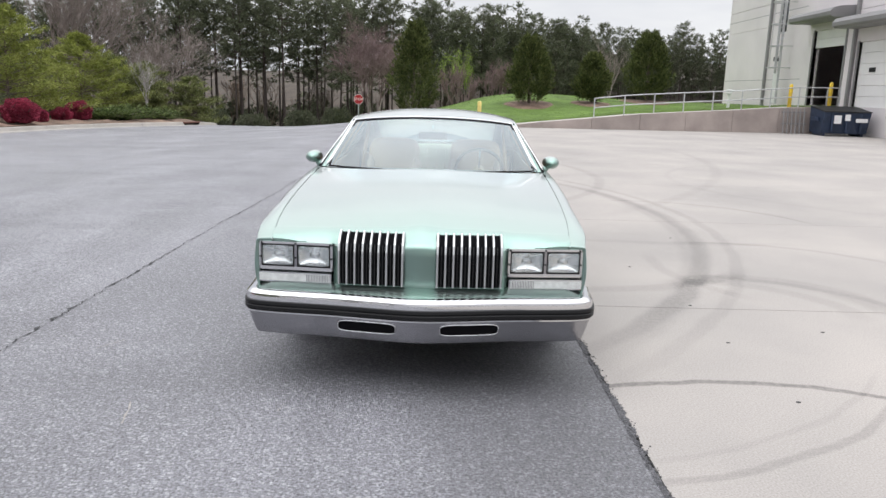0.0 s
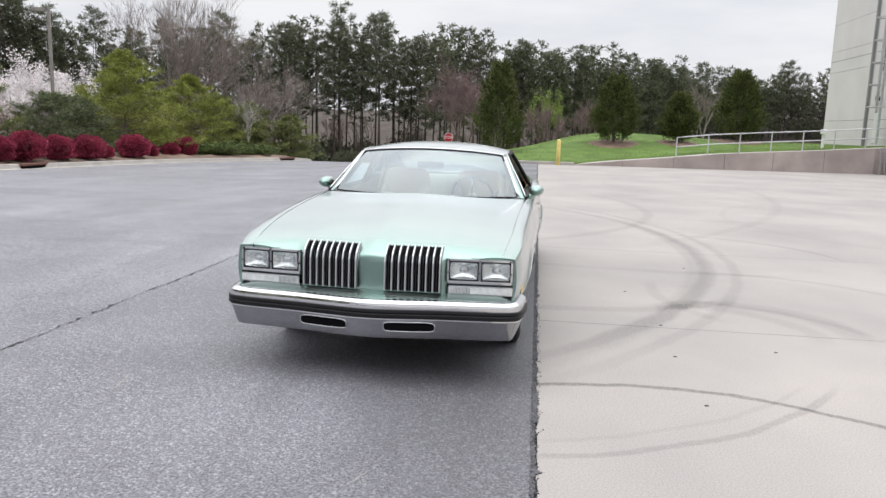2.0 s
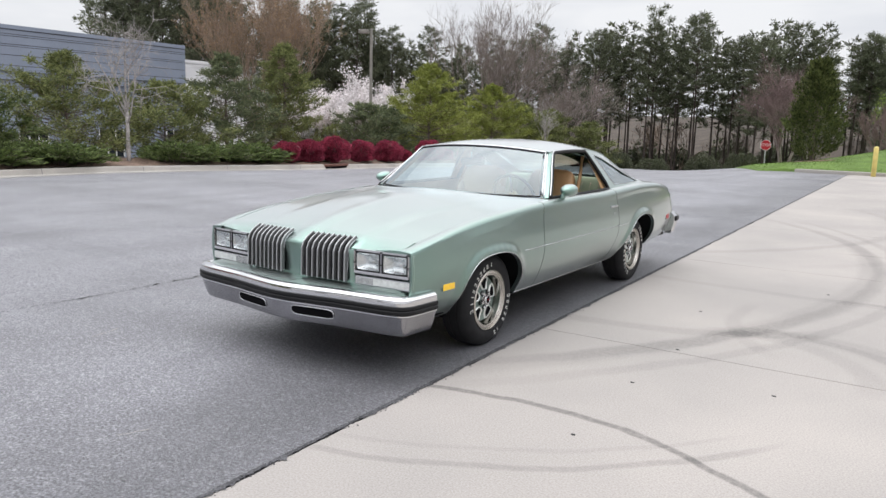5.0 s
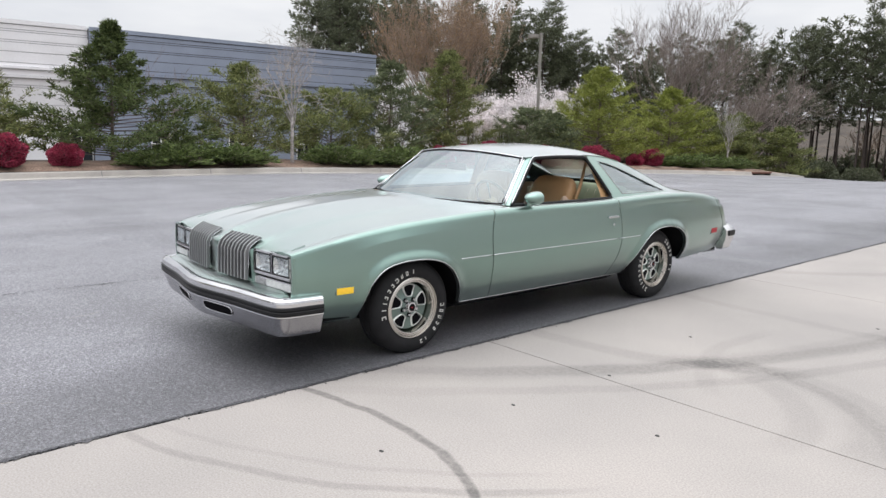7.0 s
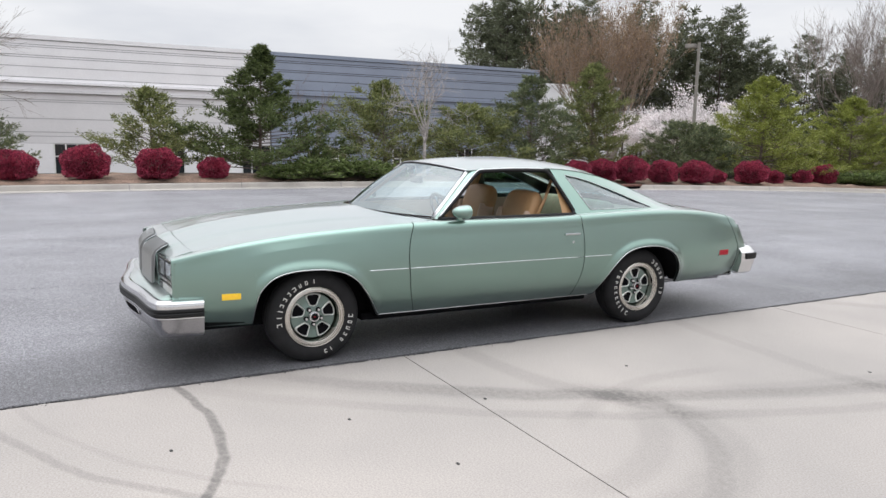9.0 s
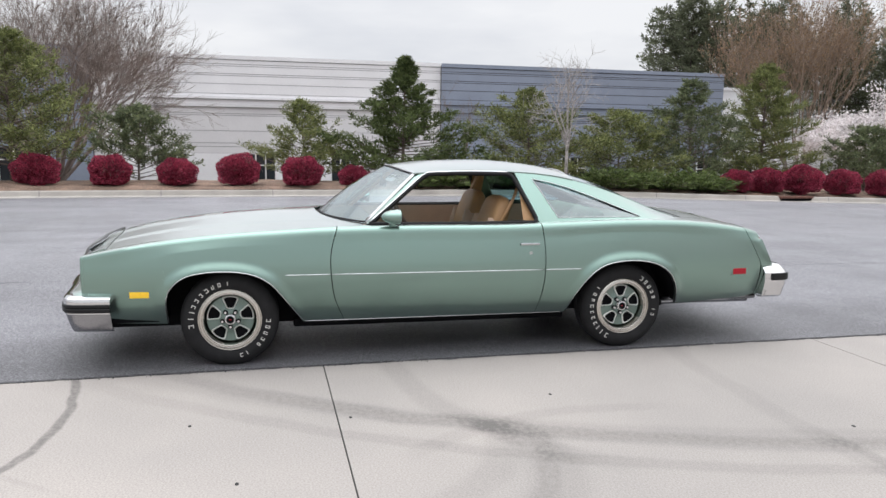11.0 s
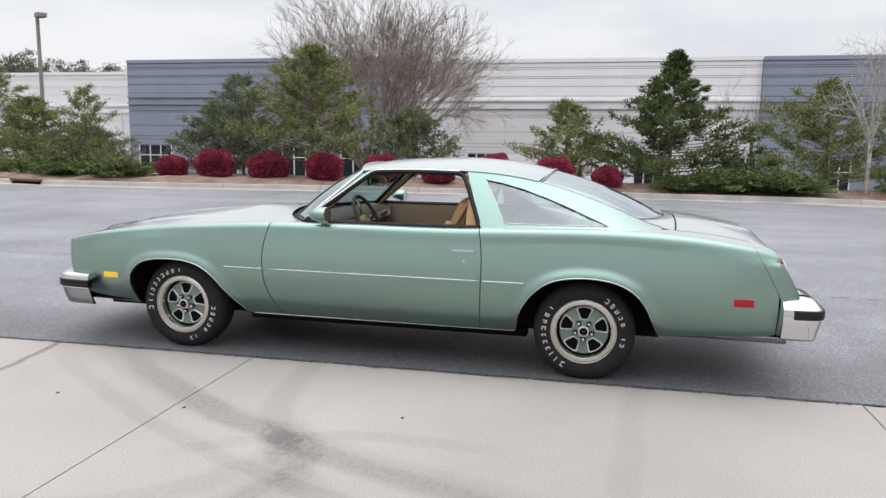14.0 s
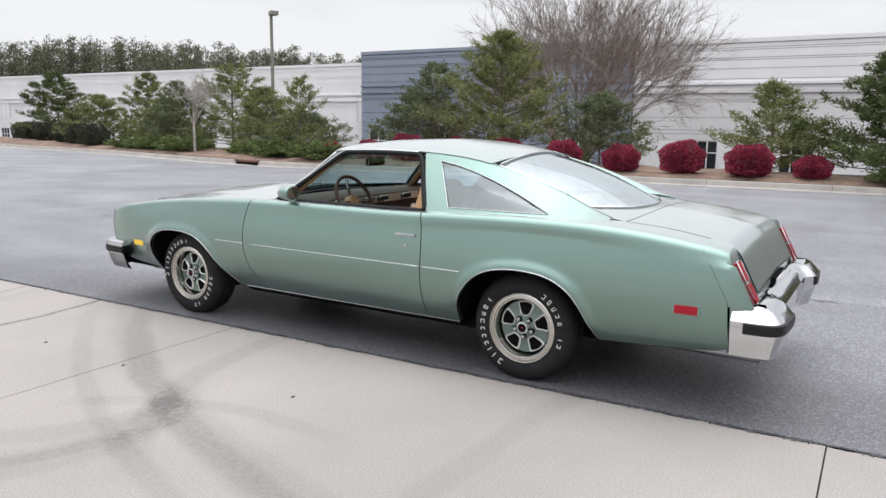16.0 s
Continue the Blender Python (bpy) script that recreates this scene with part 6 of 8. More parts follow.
def build_interior(car):
    """Buckskin cabin: seats, door cards, dash, wheel, belts, mirror."""
    part("cabin_floor", box_bm(-0.78, 0.78, 0.55, 2.34, 0.302, 0.33), M_CARPET, car)
    for sgn in (1, -1):
        rows = [[(sgn * (float(HALF(y)) - 0.150 - 0.012 * math.sin(9 * z)), y, z) for y in np.linspace(0.80, 2.17, 20)] for z in np.linspace(0.33, 0.938, 12)]
        grid_piece("door_card", rows, M_TAN_LIGHT, car, "buckskin door card", thick=0.01)
        part("armrest", box_bm(sgn * 0.70, sgn * 0.79, 1.25, 1.95, 0.66, 0.73, 0.025), M_TAN_LIGHT, car)
        rows = [[greenhouse(y, z, sgn, -0.035) for z in np.linspace(float(SHOULDER(y)) - 0.02, float(RAIL_Z(y)) - 0.02, 6)] for y in np.linspace(2.06, 2.17, 3)]
        grid_piece("pillar_trim", rows, M_TAN, car, thick=0)
        rows = [[(sgn * (float(HALF(y)) - 0.150), y, z) for y in np.linspace(2.17, 3.0, 10)] for z in np.linspace(0.72, 0.945, 4)]
        grid_piece("rear_card", rows, M_TAN_LIGHT, car, thick=0.01)
        # inside of the windshield pillar
        pts = [ws_edge(sgn, False).lerp(ws_edge(sgn, True), t) + Vector((-sgn * 0.012, 0.035, -0.012)) for t in np.linspace(0, 1, 8)]
        tube("pillar_lining", pts, 0.018, M_TAN, car)
        # shoulder belt from the roof to the seat side
        tube("seat_belt", [(sgn * 0.60, 2.10, 1.235), (sgn * 0.62, 2.02, 1.05), (sgn * 0.64, 1.88, 0.80)], 0.017, M_TAN, car, 4, label="tan shoulder belt")
    rows = [[(u * (float(RAIL_X(y)) - 0.02), y, float(RAIL_Z(y)) - 0.015 + 0.045 * (1 - u * u)) for u in np.linspace(-1, 1, 13)] for y in np.linspace(1.32, 2.49, 12)]
    grid_piece("headliner", rows, M_TAN_LIGHT, car, thick=0)
    part("parcel_shelf", box_bm(-0.66, 0.66, 2.86, 3.28, 0.90, 0.93, 0.01), M_TAN_LIGHT, car)
    part("bulkhead", box_bm(-0.74, 0.74, 2.84, 2.88, 0.33, 0.90), M_TAN_LIGHT, car)

    def cushion(parent, name, x0, x1, pts, mat, label=""):
        """A padded slab: side outline pts (y, z) carried across x with rounded ends."""
        P = []
        n = len(pts)
        cy, cz = np.mean([p[0] for p in pts]), np.mean([p[1] for p in pts])
        for x, s in ((x0, 0.02), (x0 + 0.005, 0.70), (x0 + 0.02, 0.86), (x0 + 0.05, 0.955), (x0 + 0.10, 1.0), ((x0 + x1) / 2, 1.015), (x1 - 0.10, 1.0), (x1 - 0.05, 0.955), (x1 - 0.02, 0.86), (x1 - 0.005, 0.70), (x1, 0.02)) if x1 - x0 > 0.22 else ((x0, 0.02), (x0 + 0.004, 0.80), (x0 + 0.025, 0.95), ((x0 + x1) / 2, 1.0), (x1 - 0.025, 0.95), (x1 - 0.004, 0.80), (x1, 0.02)):
            P.append([(x, cy + (y - cy) * s, cz + (z - cz) * s) for y, z in pts])
        return grid_piece(name, P, mat, parent, label, thick=0, closed=True, angle=60)

    for cx in (0.36, -0.36):
        seat = part_empty("front_seat", car)
        back = curve_points([(1.80, 0.55), (1.86, 0.85), (1.925, 1.03), (1.965, 1.095), (2.02, 1.105), (2.055, 1.06), (2.03, 0.95), (1.98, 0.70), (1.94, 0.50), (1.84, 0.48), (1.80, 0.55)], 4)[:-1]
        cushion(seat, "backrest", cx - 0.225, cx + 0.225, back, M_TAN, "tan padded backrest")
        base = curve_points([(1.30, 0.50), (1.32, 0.57), (1.50, 0.60), (1.80, 0.56), (1.86, 0.50), (1.80, 0.42), (1.32, 0.42), (1.30, 0.50)], 4)[:-1]
        cushion(seat, "seat_cushion", cx - 0.26, cx + 0.26, base, M_TAN)
        part("seat_base", box_bm(cx - 0.22, cx + 0.22, 1.36, 1.85, 0.33, 0.43), M_DASH, seat)
        for s in (-1, 1):
            cushion(seat, "bolster", cx + s * 0.20 - 0.04, cx + s * 0.20 + 0.04, [(y - 0.025, z) for y, z in back if z < 0.98] or back, M_TAN_LIGHT)
    rear = part_empty("rear_seat", car)
    rbk = curve_points([(2.55, 0.52), (2.62, 0.80), (2.70, 0.96), (2.76, 1.0), (2.83, 0.96), (2.82, 0.60), (2.75, 0.48), (2.60, 0.46), (2.55, 0.52)], 4)[:-1]
    cushion(rear, "backrest", -0.58, 0.58, rbk, M_CLOTH, "pale striped rear seat back")
    rcu = curve_points([(2.20, 0.46), (2.22, 0.54), (2.45, 0.57), (2.66, 0.53), (2.66, 0.42), (2.24, 0.40), (2.20, 0.46)], 4)[:-1]
    cushion(rear, "seat_cushion", -0.58, 0.58, rcu, M_CLOTH)
    for k in range(13):
        x = -0.54 + 0.09 * k
        tube("piping", [(x, y - 0.004, z) for y, z in ((2.56, 0.60), (2.62, 0.80), (2.70, 0.955))], 0.006, M_TAN_LIGHT, rear, 4)

    dash = part_empty("dashboard", car)
    P = [[(x, y, z - 0.015 * abs(x) ** 2) for y, z in ((0.72, 0.935), (0.95, 0.950), (1.03, 0.940), (1.06, 0.915), (1.045, 0.86), (1.02, 0.80), (1.05, 0.70), (1.00, 0.60))] for x in np.linspace(-0.77, 0.77, 15)]
    grid_piece("dash_pad", P, M_DASH, dash, thick=0, angle=50)
    part("fascia", box_bm(-0.74, 0.74, 1.035, 1.062, 0.845, 0.905, 0.006), M_TAN_LIGHT, dash, "tan fascia strip")
    for x in (-0.55, -0.22, -0.02, 0.14, 0.36, 0.52):
        part("dial", cyl_bm((x, 1.055, 0.875), (x, 1.068, 0.875), 0.034, n=16) if x > 0.1 else box_bm(x - 0.075, x + 0.075, 1.055, 1.068, 0.855, 0.895, 0.004), M_TRIM_BLACK, dash)
        tube("dial_rim", [(x + 0.036 * math.cos(a) * (1 if x > 0.1 else 2.1), 1.069, 0.875 + 0.036 * math.sin(a) * (1 if x > 0.1 else 0.6)) for a in np.linspace(0, 2 * math.pi, 16, endpoint=False)], 0.003, M_CHROME, dash, 4, closed=True)
    sw = part_empty("steering_wheel", car)
    c, tilt = Vector((0.37, 1.235, 0.925)), Matrix.Rotation(radians(-62), 3, "X")
    ring = [c + tilt @ Vector((0.185 * math.cos(a), 0.185 * math.sin(a), 0)) for a in np.linspace(0, 2 * math.pi, 32, endpoint=False)]
    tube("rim", ring, 0.014, M_DASH, sw, 8, closed=True)
    for a in (0.15, math.pi - 0.15, -math.pi / 2):
        tube("spoke", [c + tilt @ Vector((0.03 * math.cos(a), 0.03 * math.sin(a), -0.03)), c + tilt @ Vector((0.18 * math.cos(a), 0.18 * math.sin(a), 0))], 0.011, M_DULL, sw, 6)
    part("hub", cyl_bm(c + tilt @ Vector((0, 0, -0.06)), c + tilt @ Vector((0, 0, 0.0)), 0.045, 0.04, 14), M_TAN, sw)
    tube("column", [c + tilt @ Vector((0, 0, -0.05)), c + tilt @ Vector((0, 0, -0.30))], 0.03, M_DASH, sw, 10)
    mir = part_empty("rear_view_mirror", car)
    part("mirror_body", box_bm(-0.115, 0.115, 1.135, 1.16, 1.155, 1.215, 0.018), M_TRIM_BLACK, mir)
    part("mirror_face", box_bm(-0.105, 0.105, 1.160, 1.163, 1.162, 1.208), M_MIRROR, mir)
    tube("stem", [(0, 1.145, 1.20), (0, 1.13, 1.265)], 0.007, M_CHROME, mir)


CAR = build_car()
for wx, wy, sg, big, small in ((0.858, 2.845, 1, 240, 56), (-0.862, 0.0, -1, 150, -30), (-0.858, 2.845, -1, 200, 20)):
    wheel(CAR, wx, wy, sg, big, small)
build_interior(CAR)


def settle_panels():
    """Turn the panels' thickness into plain mesh, with crisp rims."""
    done = [ob for ob in bpy.data.objects if ob.type == "MESH" and "thickness" in ob.modifiers]
    graph = bpy.context.evaluated_depsgraph_get()
    graph.update()
    solid = [bpy.data.meshes.new_from_object(ob.evaluated_get(graph)) for ob in done]
    for ob, me in zip(done, solid):
        ob.modifiers.clear()
        ob.data = me
        me.set_sharp_from_angle(angle=radians(40))


settle_panels()


# ---- ramp, dock building and their fittings ----
def build_ramp():
    ramp = thing("loading_ramp", "long stained concrete ramp with a retaining wall", "loading ramp", kind="structure")
    edges = [2.0, 4.1, 6.3, 8.5, 10.6, 12.8, 15.0, 16.9]
    for a, b in zip(edges[:-1], edges[1:]):
        xa, xb = a + 0.008, b - 0.008
        ya, yb, za, zb = ramp_face(xa), ramp_face(xb), ramp_top(xa), ramp_top(xb)
        V = [(xa, ya, -0.05), (xb, yb, -0.05), (xb, yb, zb), (xa, ya, za), (xa, ya + 0.22, -0.05), (xb, yb + 0.22, -0.05), (xb, yb + 0.22, zb), (xa, ya + 0.22, za)]
        F = [(0, 1, 2, 3), (3, 2, 6, 7), (0, 3, 7, 4), (1, 5, 6, 2), (4, 7, 6, 5)]
        piece("wall_panel", V, F, M_RAMPWALL, ramp)
    xs = np.linspace(1.0, 18.6, 40)
    V, F = [], []
    for i, x in enumerate(xs):
        z = ramp_top(x) - 0.035
        V += [(x, ramp_face(x) + 0.2, z), (x, ramp_face(x) + 1.8, z)]
        if i:
            F.append((2 * i - 2, 2 * i, 2 * i + 1, 2 * i - 1))
    piece("ramp_deck", V, F, M_KERB, ramp, "pale concrete ramp surface")
    # kerb lip along the lot before the grass
    bm = box_bm(-1.4, 2.0, 27.55, 27.85, -0.02, 0.13, 0.02)
    part("kerb_lip", bm, M_KERB, ramp)
    rail = thing("handrail", "galvanised steel pipe handrail along the ramp", "handrail")
    posts = [6.4 + 1.36 * k for k in range(9)] + [17.9]
    for x in posts:
        y = ramp_face(x) + 0.11
        part("post", cyl_bm((x, y, ramp_top(x) - 0.05), (x, y, ramp_top(x) + 0.86), 0.026, n=10), M_GALV, rail)
    for h in (0.85, 0.44):
        path = [((x, ramp_face(x) + 0.11, ramp_top(x) + h), 0.024) for x in np.linspace(posts[0], posts[-1], 24)]
        V, F = tube_arrays([path], 8)
        piece("rail", V, F, M_GALV, rail, smooth=True)


build_ramp()
WALL_X = 18.6


def build_dock():
    b = thing("wall_dock", "light grey tilt-up warehouse wall with dock doors", "warehouse wall", kind="structure")
    y_far, top = 47.5, 11.0
    # solid panels between openings (y ranges), with 2 cm reveals
    doors = [(27.2, 30.6, 1.25, 4.15), (31.9, 35.1, 1.25, 4.95)]
    ys = [22.6]
    for d in doors:
        ys += [d[0], d[1]]
    ys.append(y_far)
    for i in range(0, len(ys), 2):
        a, c = ys[i], ys[i + 1]
        part("panel", box_bm(WALL_X, WALL_X + 0.3, a, c, -0.3, 5.6), M_DOCK, b)
    for a, c, z0, z1 in doors:
        part("panel", box_bm(WALL_X, WALL_X + 0.3, a, c, z1, 5.6), M_DOCK, b)
        part("panel", box_bm(WALL_X, WALL_X + 0.3, a, c, -0.3, z0), M_DOCK, b)
    # upper panels, joints every few metres
    for a in np.arange(22.6, 47, 8.3):
        c = min(a + 8.3, y_far)
        for z0, z1 in ((5.62, 6.9), (6.92, 8.6), (8.62, top)):
            part("panel", box_bm(WALL_X + 0.004, WALL_X + 0.3, a + 0.006, c - 0.006, z0, z1), M_DOCK, b)
    part("end_wall", box_bm(WALL_X + 0.3, WALL_X + 40, 22.6, 22.9, -0.3, top), M_DOCK, b)
    part("end_wall", box_bm(WALL_X + 0.3, WALL_X + 40, y_far - 0.3, y_far, -0.3, top), M_DOCK, b)
    part("roof", box_bm(WALL_X - 0.05, WALL_X + 40, 22.5, y_far, top, top + 0.15), M_DOCK, b)
    part("room_floor", box_bm(WALL_X + 0.3, WALL_X + 12, 22.9, y_far - 0.3, 1.1, 1.24), M_KERB, b)
    part("room_back", box_bm(WALL_X + 12, WALL_X + 12.2, 22.9, y_far - 0.3, 0, 6), M_VOID, b)
    part("joint_line", box_bm(WALL_X - 0.004, WALL_X + 0.01, 36.2, y_far, 2.58, 2.60), M_GROOVE, b)
    part("joint_line", box_bm(WALL_X - 0.004, WALL_X + 0.01, 36.2, y_far, 6.3, 6.32), M_GROOVE, b)
    for k, (a, c, z0, z1) in enumerate(doors):
        opened = abs(a - 31.9) < 0.01
        d = thing("door_%d" % (k + 1), "half-raised white sectional dock door over a dark opening" if opened else "closed white sectional dock door", "dock door", kind="structure")
        low = z1 - 0.85 if opened else z0
        n = 2 if opened else 6
        for i in range(n):
            za, zb = low + (z1 - low) * i / n, low + (z1 - low) * (i + 1) / n
            part("section", box_bm(WALL_X + 0.10, WALL_X + 0.16, a, c, za + 0.005, zb - 0.005, 0.01), M_DOOR_WHITE, d)
        for y in (a - 0.12, c + 0.0):
            part("jamb", box_bm(WALL_X - 0.05, WALL_X + 0.18, y, y + 0.12, z0, z1 + 0.05), M_AWNING, d)
        if not opened:
            part("window", box_bm(WALL_X + 0.07, WALL_X + 0.10, a + 2.0, a + 2.5, z0 + 1.55, z0 + 1.75, 0.01), M_BLACK, d, "small black-framed vision panel")
            part("bumper", box_bm(WALL_X - 0.15, WALL_X, a - 0.1, a + 0.25, 0.85, 1.2, 0.02), M_BLACK, d, "black rubber dock bumper")
            part("bumper", box_bm(WALL_X - 0.15, WALL_X, c - 0.25, c + 0.1, 0.85, 1.2, 0.02), M_BLACK, d, "black rubber dock bumper")
    # awnings over the doors
    for a, c, z in ((31.3, 35.7, 5.30), (26.4, 31.0, 4.75)):
        aw = thing("awning", "grey rounded metal dock awning on the wall", "awning", group="dock awnings")
        prof = [(0, 0.55), (-0.75, 0.50), (-1.05, 0.42), (-1.20, 0.25), (-1.18, 0.08), (-1.05, 0.0), (0, 0.0)]
        V = [(WALL_X + p[0], a, z + p[1]) for p in prof] + [(WALL_X + p[0], c, z + p[1]) for p in prof]
        k = len(prof)
        F = [(i, i + 1, k + i + 1, k + i) for i in range(k - 1)] + [tuple(range(k - 1, -1, -1)), tuple(range(k, 2 * k))]
        piece("cover", V, F, M_AWNING, aw)
    pipe = thing("downpipe", "dark grey steel downpipe on the dock wall", "downpipe")
    part("pipe", box_bm(WALL_X - 0.14, WALL_X - 0.003, 40.6, 40.8, 0.95, top, 0.02), M_AWNING, pipe)
    pipe2 = thing("downpipe", "dark grey steel downpipe on the dock wall", "downpipe")
    part("pipe", box_bm(WALL_X - 0.14, WALL_X - 0.003, 30.9, 31.1, 1.25, top, 0.02), M_AWNING, pipe2)
    # roof ladder with its cage rails
    lad = thing("roof_ladder", "galvanised caged roof ladder fixed to the dock wall", "ladder")
    for y in (37.6, 38.1):
        part("stile", box_bm(WALL_X - 0.64, WALL_X - 0.54, y - 0.05, y + 0.05, 1.25, top), M_GALV, lad)
    for z in np.arange(1.5, top, 0.32):
        part("rung", cyl_bm((WALL_X - 0.59, 37.6, z), (WALL_X - 0.59, 38.1, z), 0.022, n=6), M_GALV, lad)
    for z in np.arange(3.2, top, 1.15):
        ring = [((WALL_X - 0.6 - 0.55 * math.sin(t), 37.85 - 0.42 * math.cos(t), z), 0.022) for t in np.linspace(0, math.pi, 9)]
        ring = [(p, 0.034) for p, r in ring]
        V, F = tube_arrays([ring], 5)
        piece("cage_hoop", V, F, M_GALV, lad)
        part("bracket", box_bm(WALL_X - 0.6, WALL_X, 37.55, 37.6, z - 0.02, z + 0.02), M_GALV, lad)
    for y in (37.5, 37.85, 38.2):
        part("cage_bar", cyl_bm((WALL_X - 1.05 if y == 37.85 else WALL_X - 0.9, y, 3.2), (WALL_X - 1.05 if y == 37.85 else WALL_X - 0.9, y, top), 0.016, n=6), M_GALV, lad)
    part("guard_plate", box_bm(WALL_X - 0.66, WALL_X - 0.64, 37.6, 38.1, 1.3, 2.9, 0.01), M_WHITE, lad, "white ladder guard plate")
    cam_box = thing("wall_lamp", "small dark wall lamp beside the ladder", "lamp")
    part("housing", box_bm(WALL_X - 0.3, WALL_X - 0.003, 38.9, 39.2, 3.6, 3.85, 0.04), M_BLACK, cam_box)
    win = thing("window_1", "tall narrow dark window high in the dock wall", "window", kind="structure")
    part("pane", box_bm(WALL_X - 0.03, WALL_X - 0.004, 38.6, 39.3, 5.2, 8.0), M_WINDOW, win)
    post = thing("vent_pipe", "short white vent post beside the ramp", "vent pipe", (14.0, 33.6, 0.97))
    part("stem", cyl_bm((0, 0, -0.3), (0, 0, 0.75), 0.07, n=12), M_WHITE, post)
    part("cap", box_bm(-0.12, 0.12, -0.12, 0.12, 0.72, 0.95, 0.03), M_WHITE, post)


build_dock()


def bollard(x, y, z, h, mat, label):
    b = thing("bollard", label, "bollard", (x, y, z), group="bollards")
    V, F = tube_arrays([[((0, 0, -0.15), 0.085), ((0, 0, h - 0.07), 0.085), ((0, 0, h - 0.02), 0.068), ((0, 0, h), 0.02)]], 14)
    piece("post", V, F, mat, b, smooth=True)


bollard(1.30, 27.3, 0.0, 1.10, M_PALE_YELLOW, "faded yellow steel bollard at the end of the apron kerb")
bollard(15.9, 31.0, 1.20, 1.02, M_YELLOW, "bright yellow steel bollard on the dock platform")
bollard(17.75, 31.0, 1.22, 1.12, M_YELLOW, "bright yellow steel bollard on the dock platform")


def build_dumpster():
    d = thing("dumpster", "navy blue steel dumpster with a black plastic lid", "dumpster", (17.25, 28.95, 0.0), -4)
    bm = bmesh.new()
    V = [(-0.95, -0.65, 0.12), (0.95, -0.65, 0.12), (0.95, 0.65, 0.12), (-0.95, 0.65, 0.12), (-0.98, -0.85, 1.02), (0.98, -0.85, 1.02), (0.98, 0.70, 1.22), (-0.98, 0.70, 1.22)]
    F = [(0, 3, 2, 1), (0, 1, 5, 4), (1, 2, 6, 5), (2, 3, 7, 6), (3, 0, 4, 7), (4, 5, 6, 7)]
    piece("bin", V, F, M_DUMPSTER, d)
    for x in (-0.6, 0.0, 0.6):
        part("rib", box_bm(x - 0.04, x + 0.04, -0.86, -0.74, 0.2, 0.98, 0.01), M_DUMPSTER, d)
    for x in (-1.08, 1.0):
        part("lift_pocket", box_bm(x, x + 0.09, -0.45, 0.35, 0.62, 0.80, 0.015), M_DUMPSTER, d)
    V = [(-1.0, -0.90, 1.035), (1.0, -0.90, 1.035), (1.0, 0.72, 1.245), (-1.0, 0.72, 1.245), (-1.0, -0.90, 1.065), (1.0, -0.90, 1.065), (1.0, 0.72, 1.275), (-1.0, 0.72, 1.275)]
    F = [(0, 3, 2, 1), (0, 1, 5, 4), (1, 2, 6, 5), (2, 3, 7, 6), (3, 0, 4, 7), (4, 5, 6, 7)]
    piece("lid", V, F, M_BLACK, d, "black plastic lid")
    for x in (-0.85, 0.75):
        part("skid", box_bm(x, x + 0.1, -0.6, 0.6, 0.0, 0.12), M_DUMPSTER, d)
    part("notice", box_bm(-0.55, -0.25, -0.885, -0.87, 0.55, 0.90), M_WHITE, d, "white paper notice")
    part("plate", box_bm(0.35, 0.85, -0.885, -0.87, 0.62, 0.78), M_WHITE, d, "white label strip")
    part("plate", box_bm(-0.1, 0.12, -0.885, -0.87, 0.68, 0.95), M_WHITE, d, "white label strip")
    # slatted steel gate leaning behind it
    g = thing("steel_rack", "dark slatted steel rack leaning on the ramp wall", "rack", (15.55, 29.72, 0.0), 8)
    for i in range(6):
        part("slat", cyl_bm((-0.5 + 0.2 * i, -0.18, 0.0), (-0.5 + 0.2 * i + 0.12, 0.12, 1.12), 0.03, n=6), M_AWNING, g)
    part("crossbar", cyl_bm((-0.55, -0.05, 0.45), (0.65, -0.05, 0.45), 0.025, n=6), M_AWNING, g)
    part("crossbar", cyl_bm((-0.5, 0.08, 0.95), (0.7, 0.08, 0.95), 0.025, n=6), M_AWNING, g)


build_dumpster()


def lamp_post(x, y, z, h, rz):
    p = thing("street_lamp", "weathered square-headed parking lot lamp on a tall pole", "street lamp", (x, y, z), rz, "parking lot lamps")
    part("pole", cyl_bm((0, 0, -0.2), (0, 0, h), 0.085, 0.07, 12), M_POLE, p)
    part("arm", box_bm(0.0, 0.30, -0.03, 0.03, h - 0.20, h - 0.12), M_POLE, p)
    part("head", box_bm(0.14, 0.62, -0.17, 0.17, h - 0.24, h - 0.06, 0.03), M_POLE, p, "shoebox lamp head")


lamp_post(-20.75, 25.24, -0.15, 6.2, 205)
lamp_post(-20.85, -20.12, -0.1, 6.45, 60)


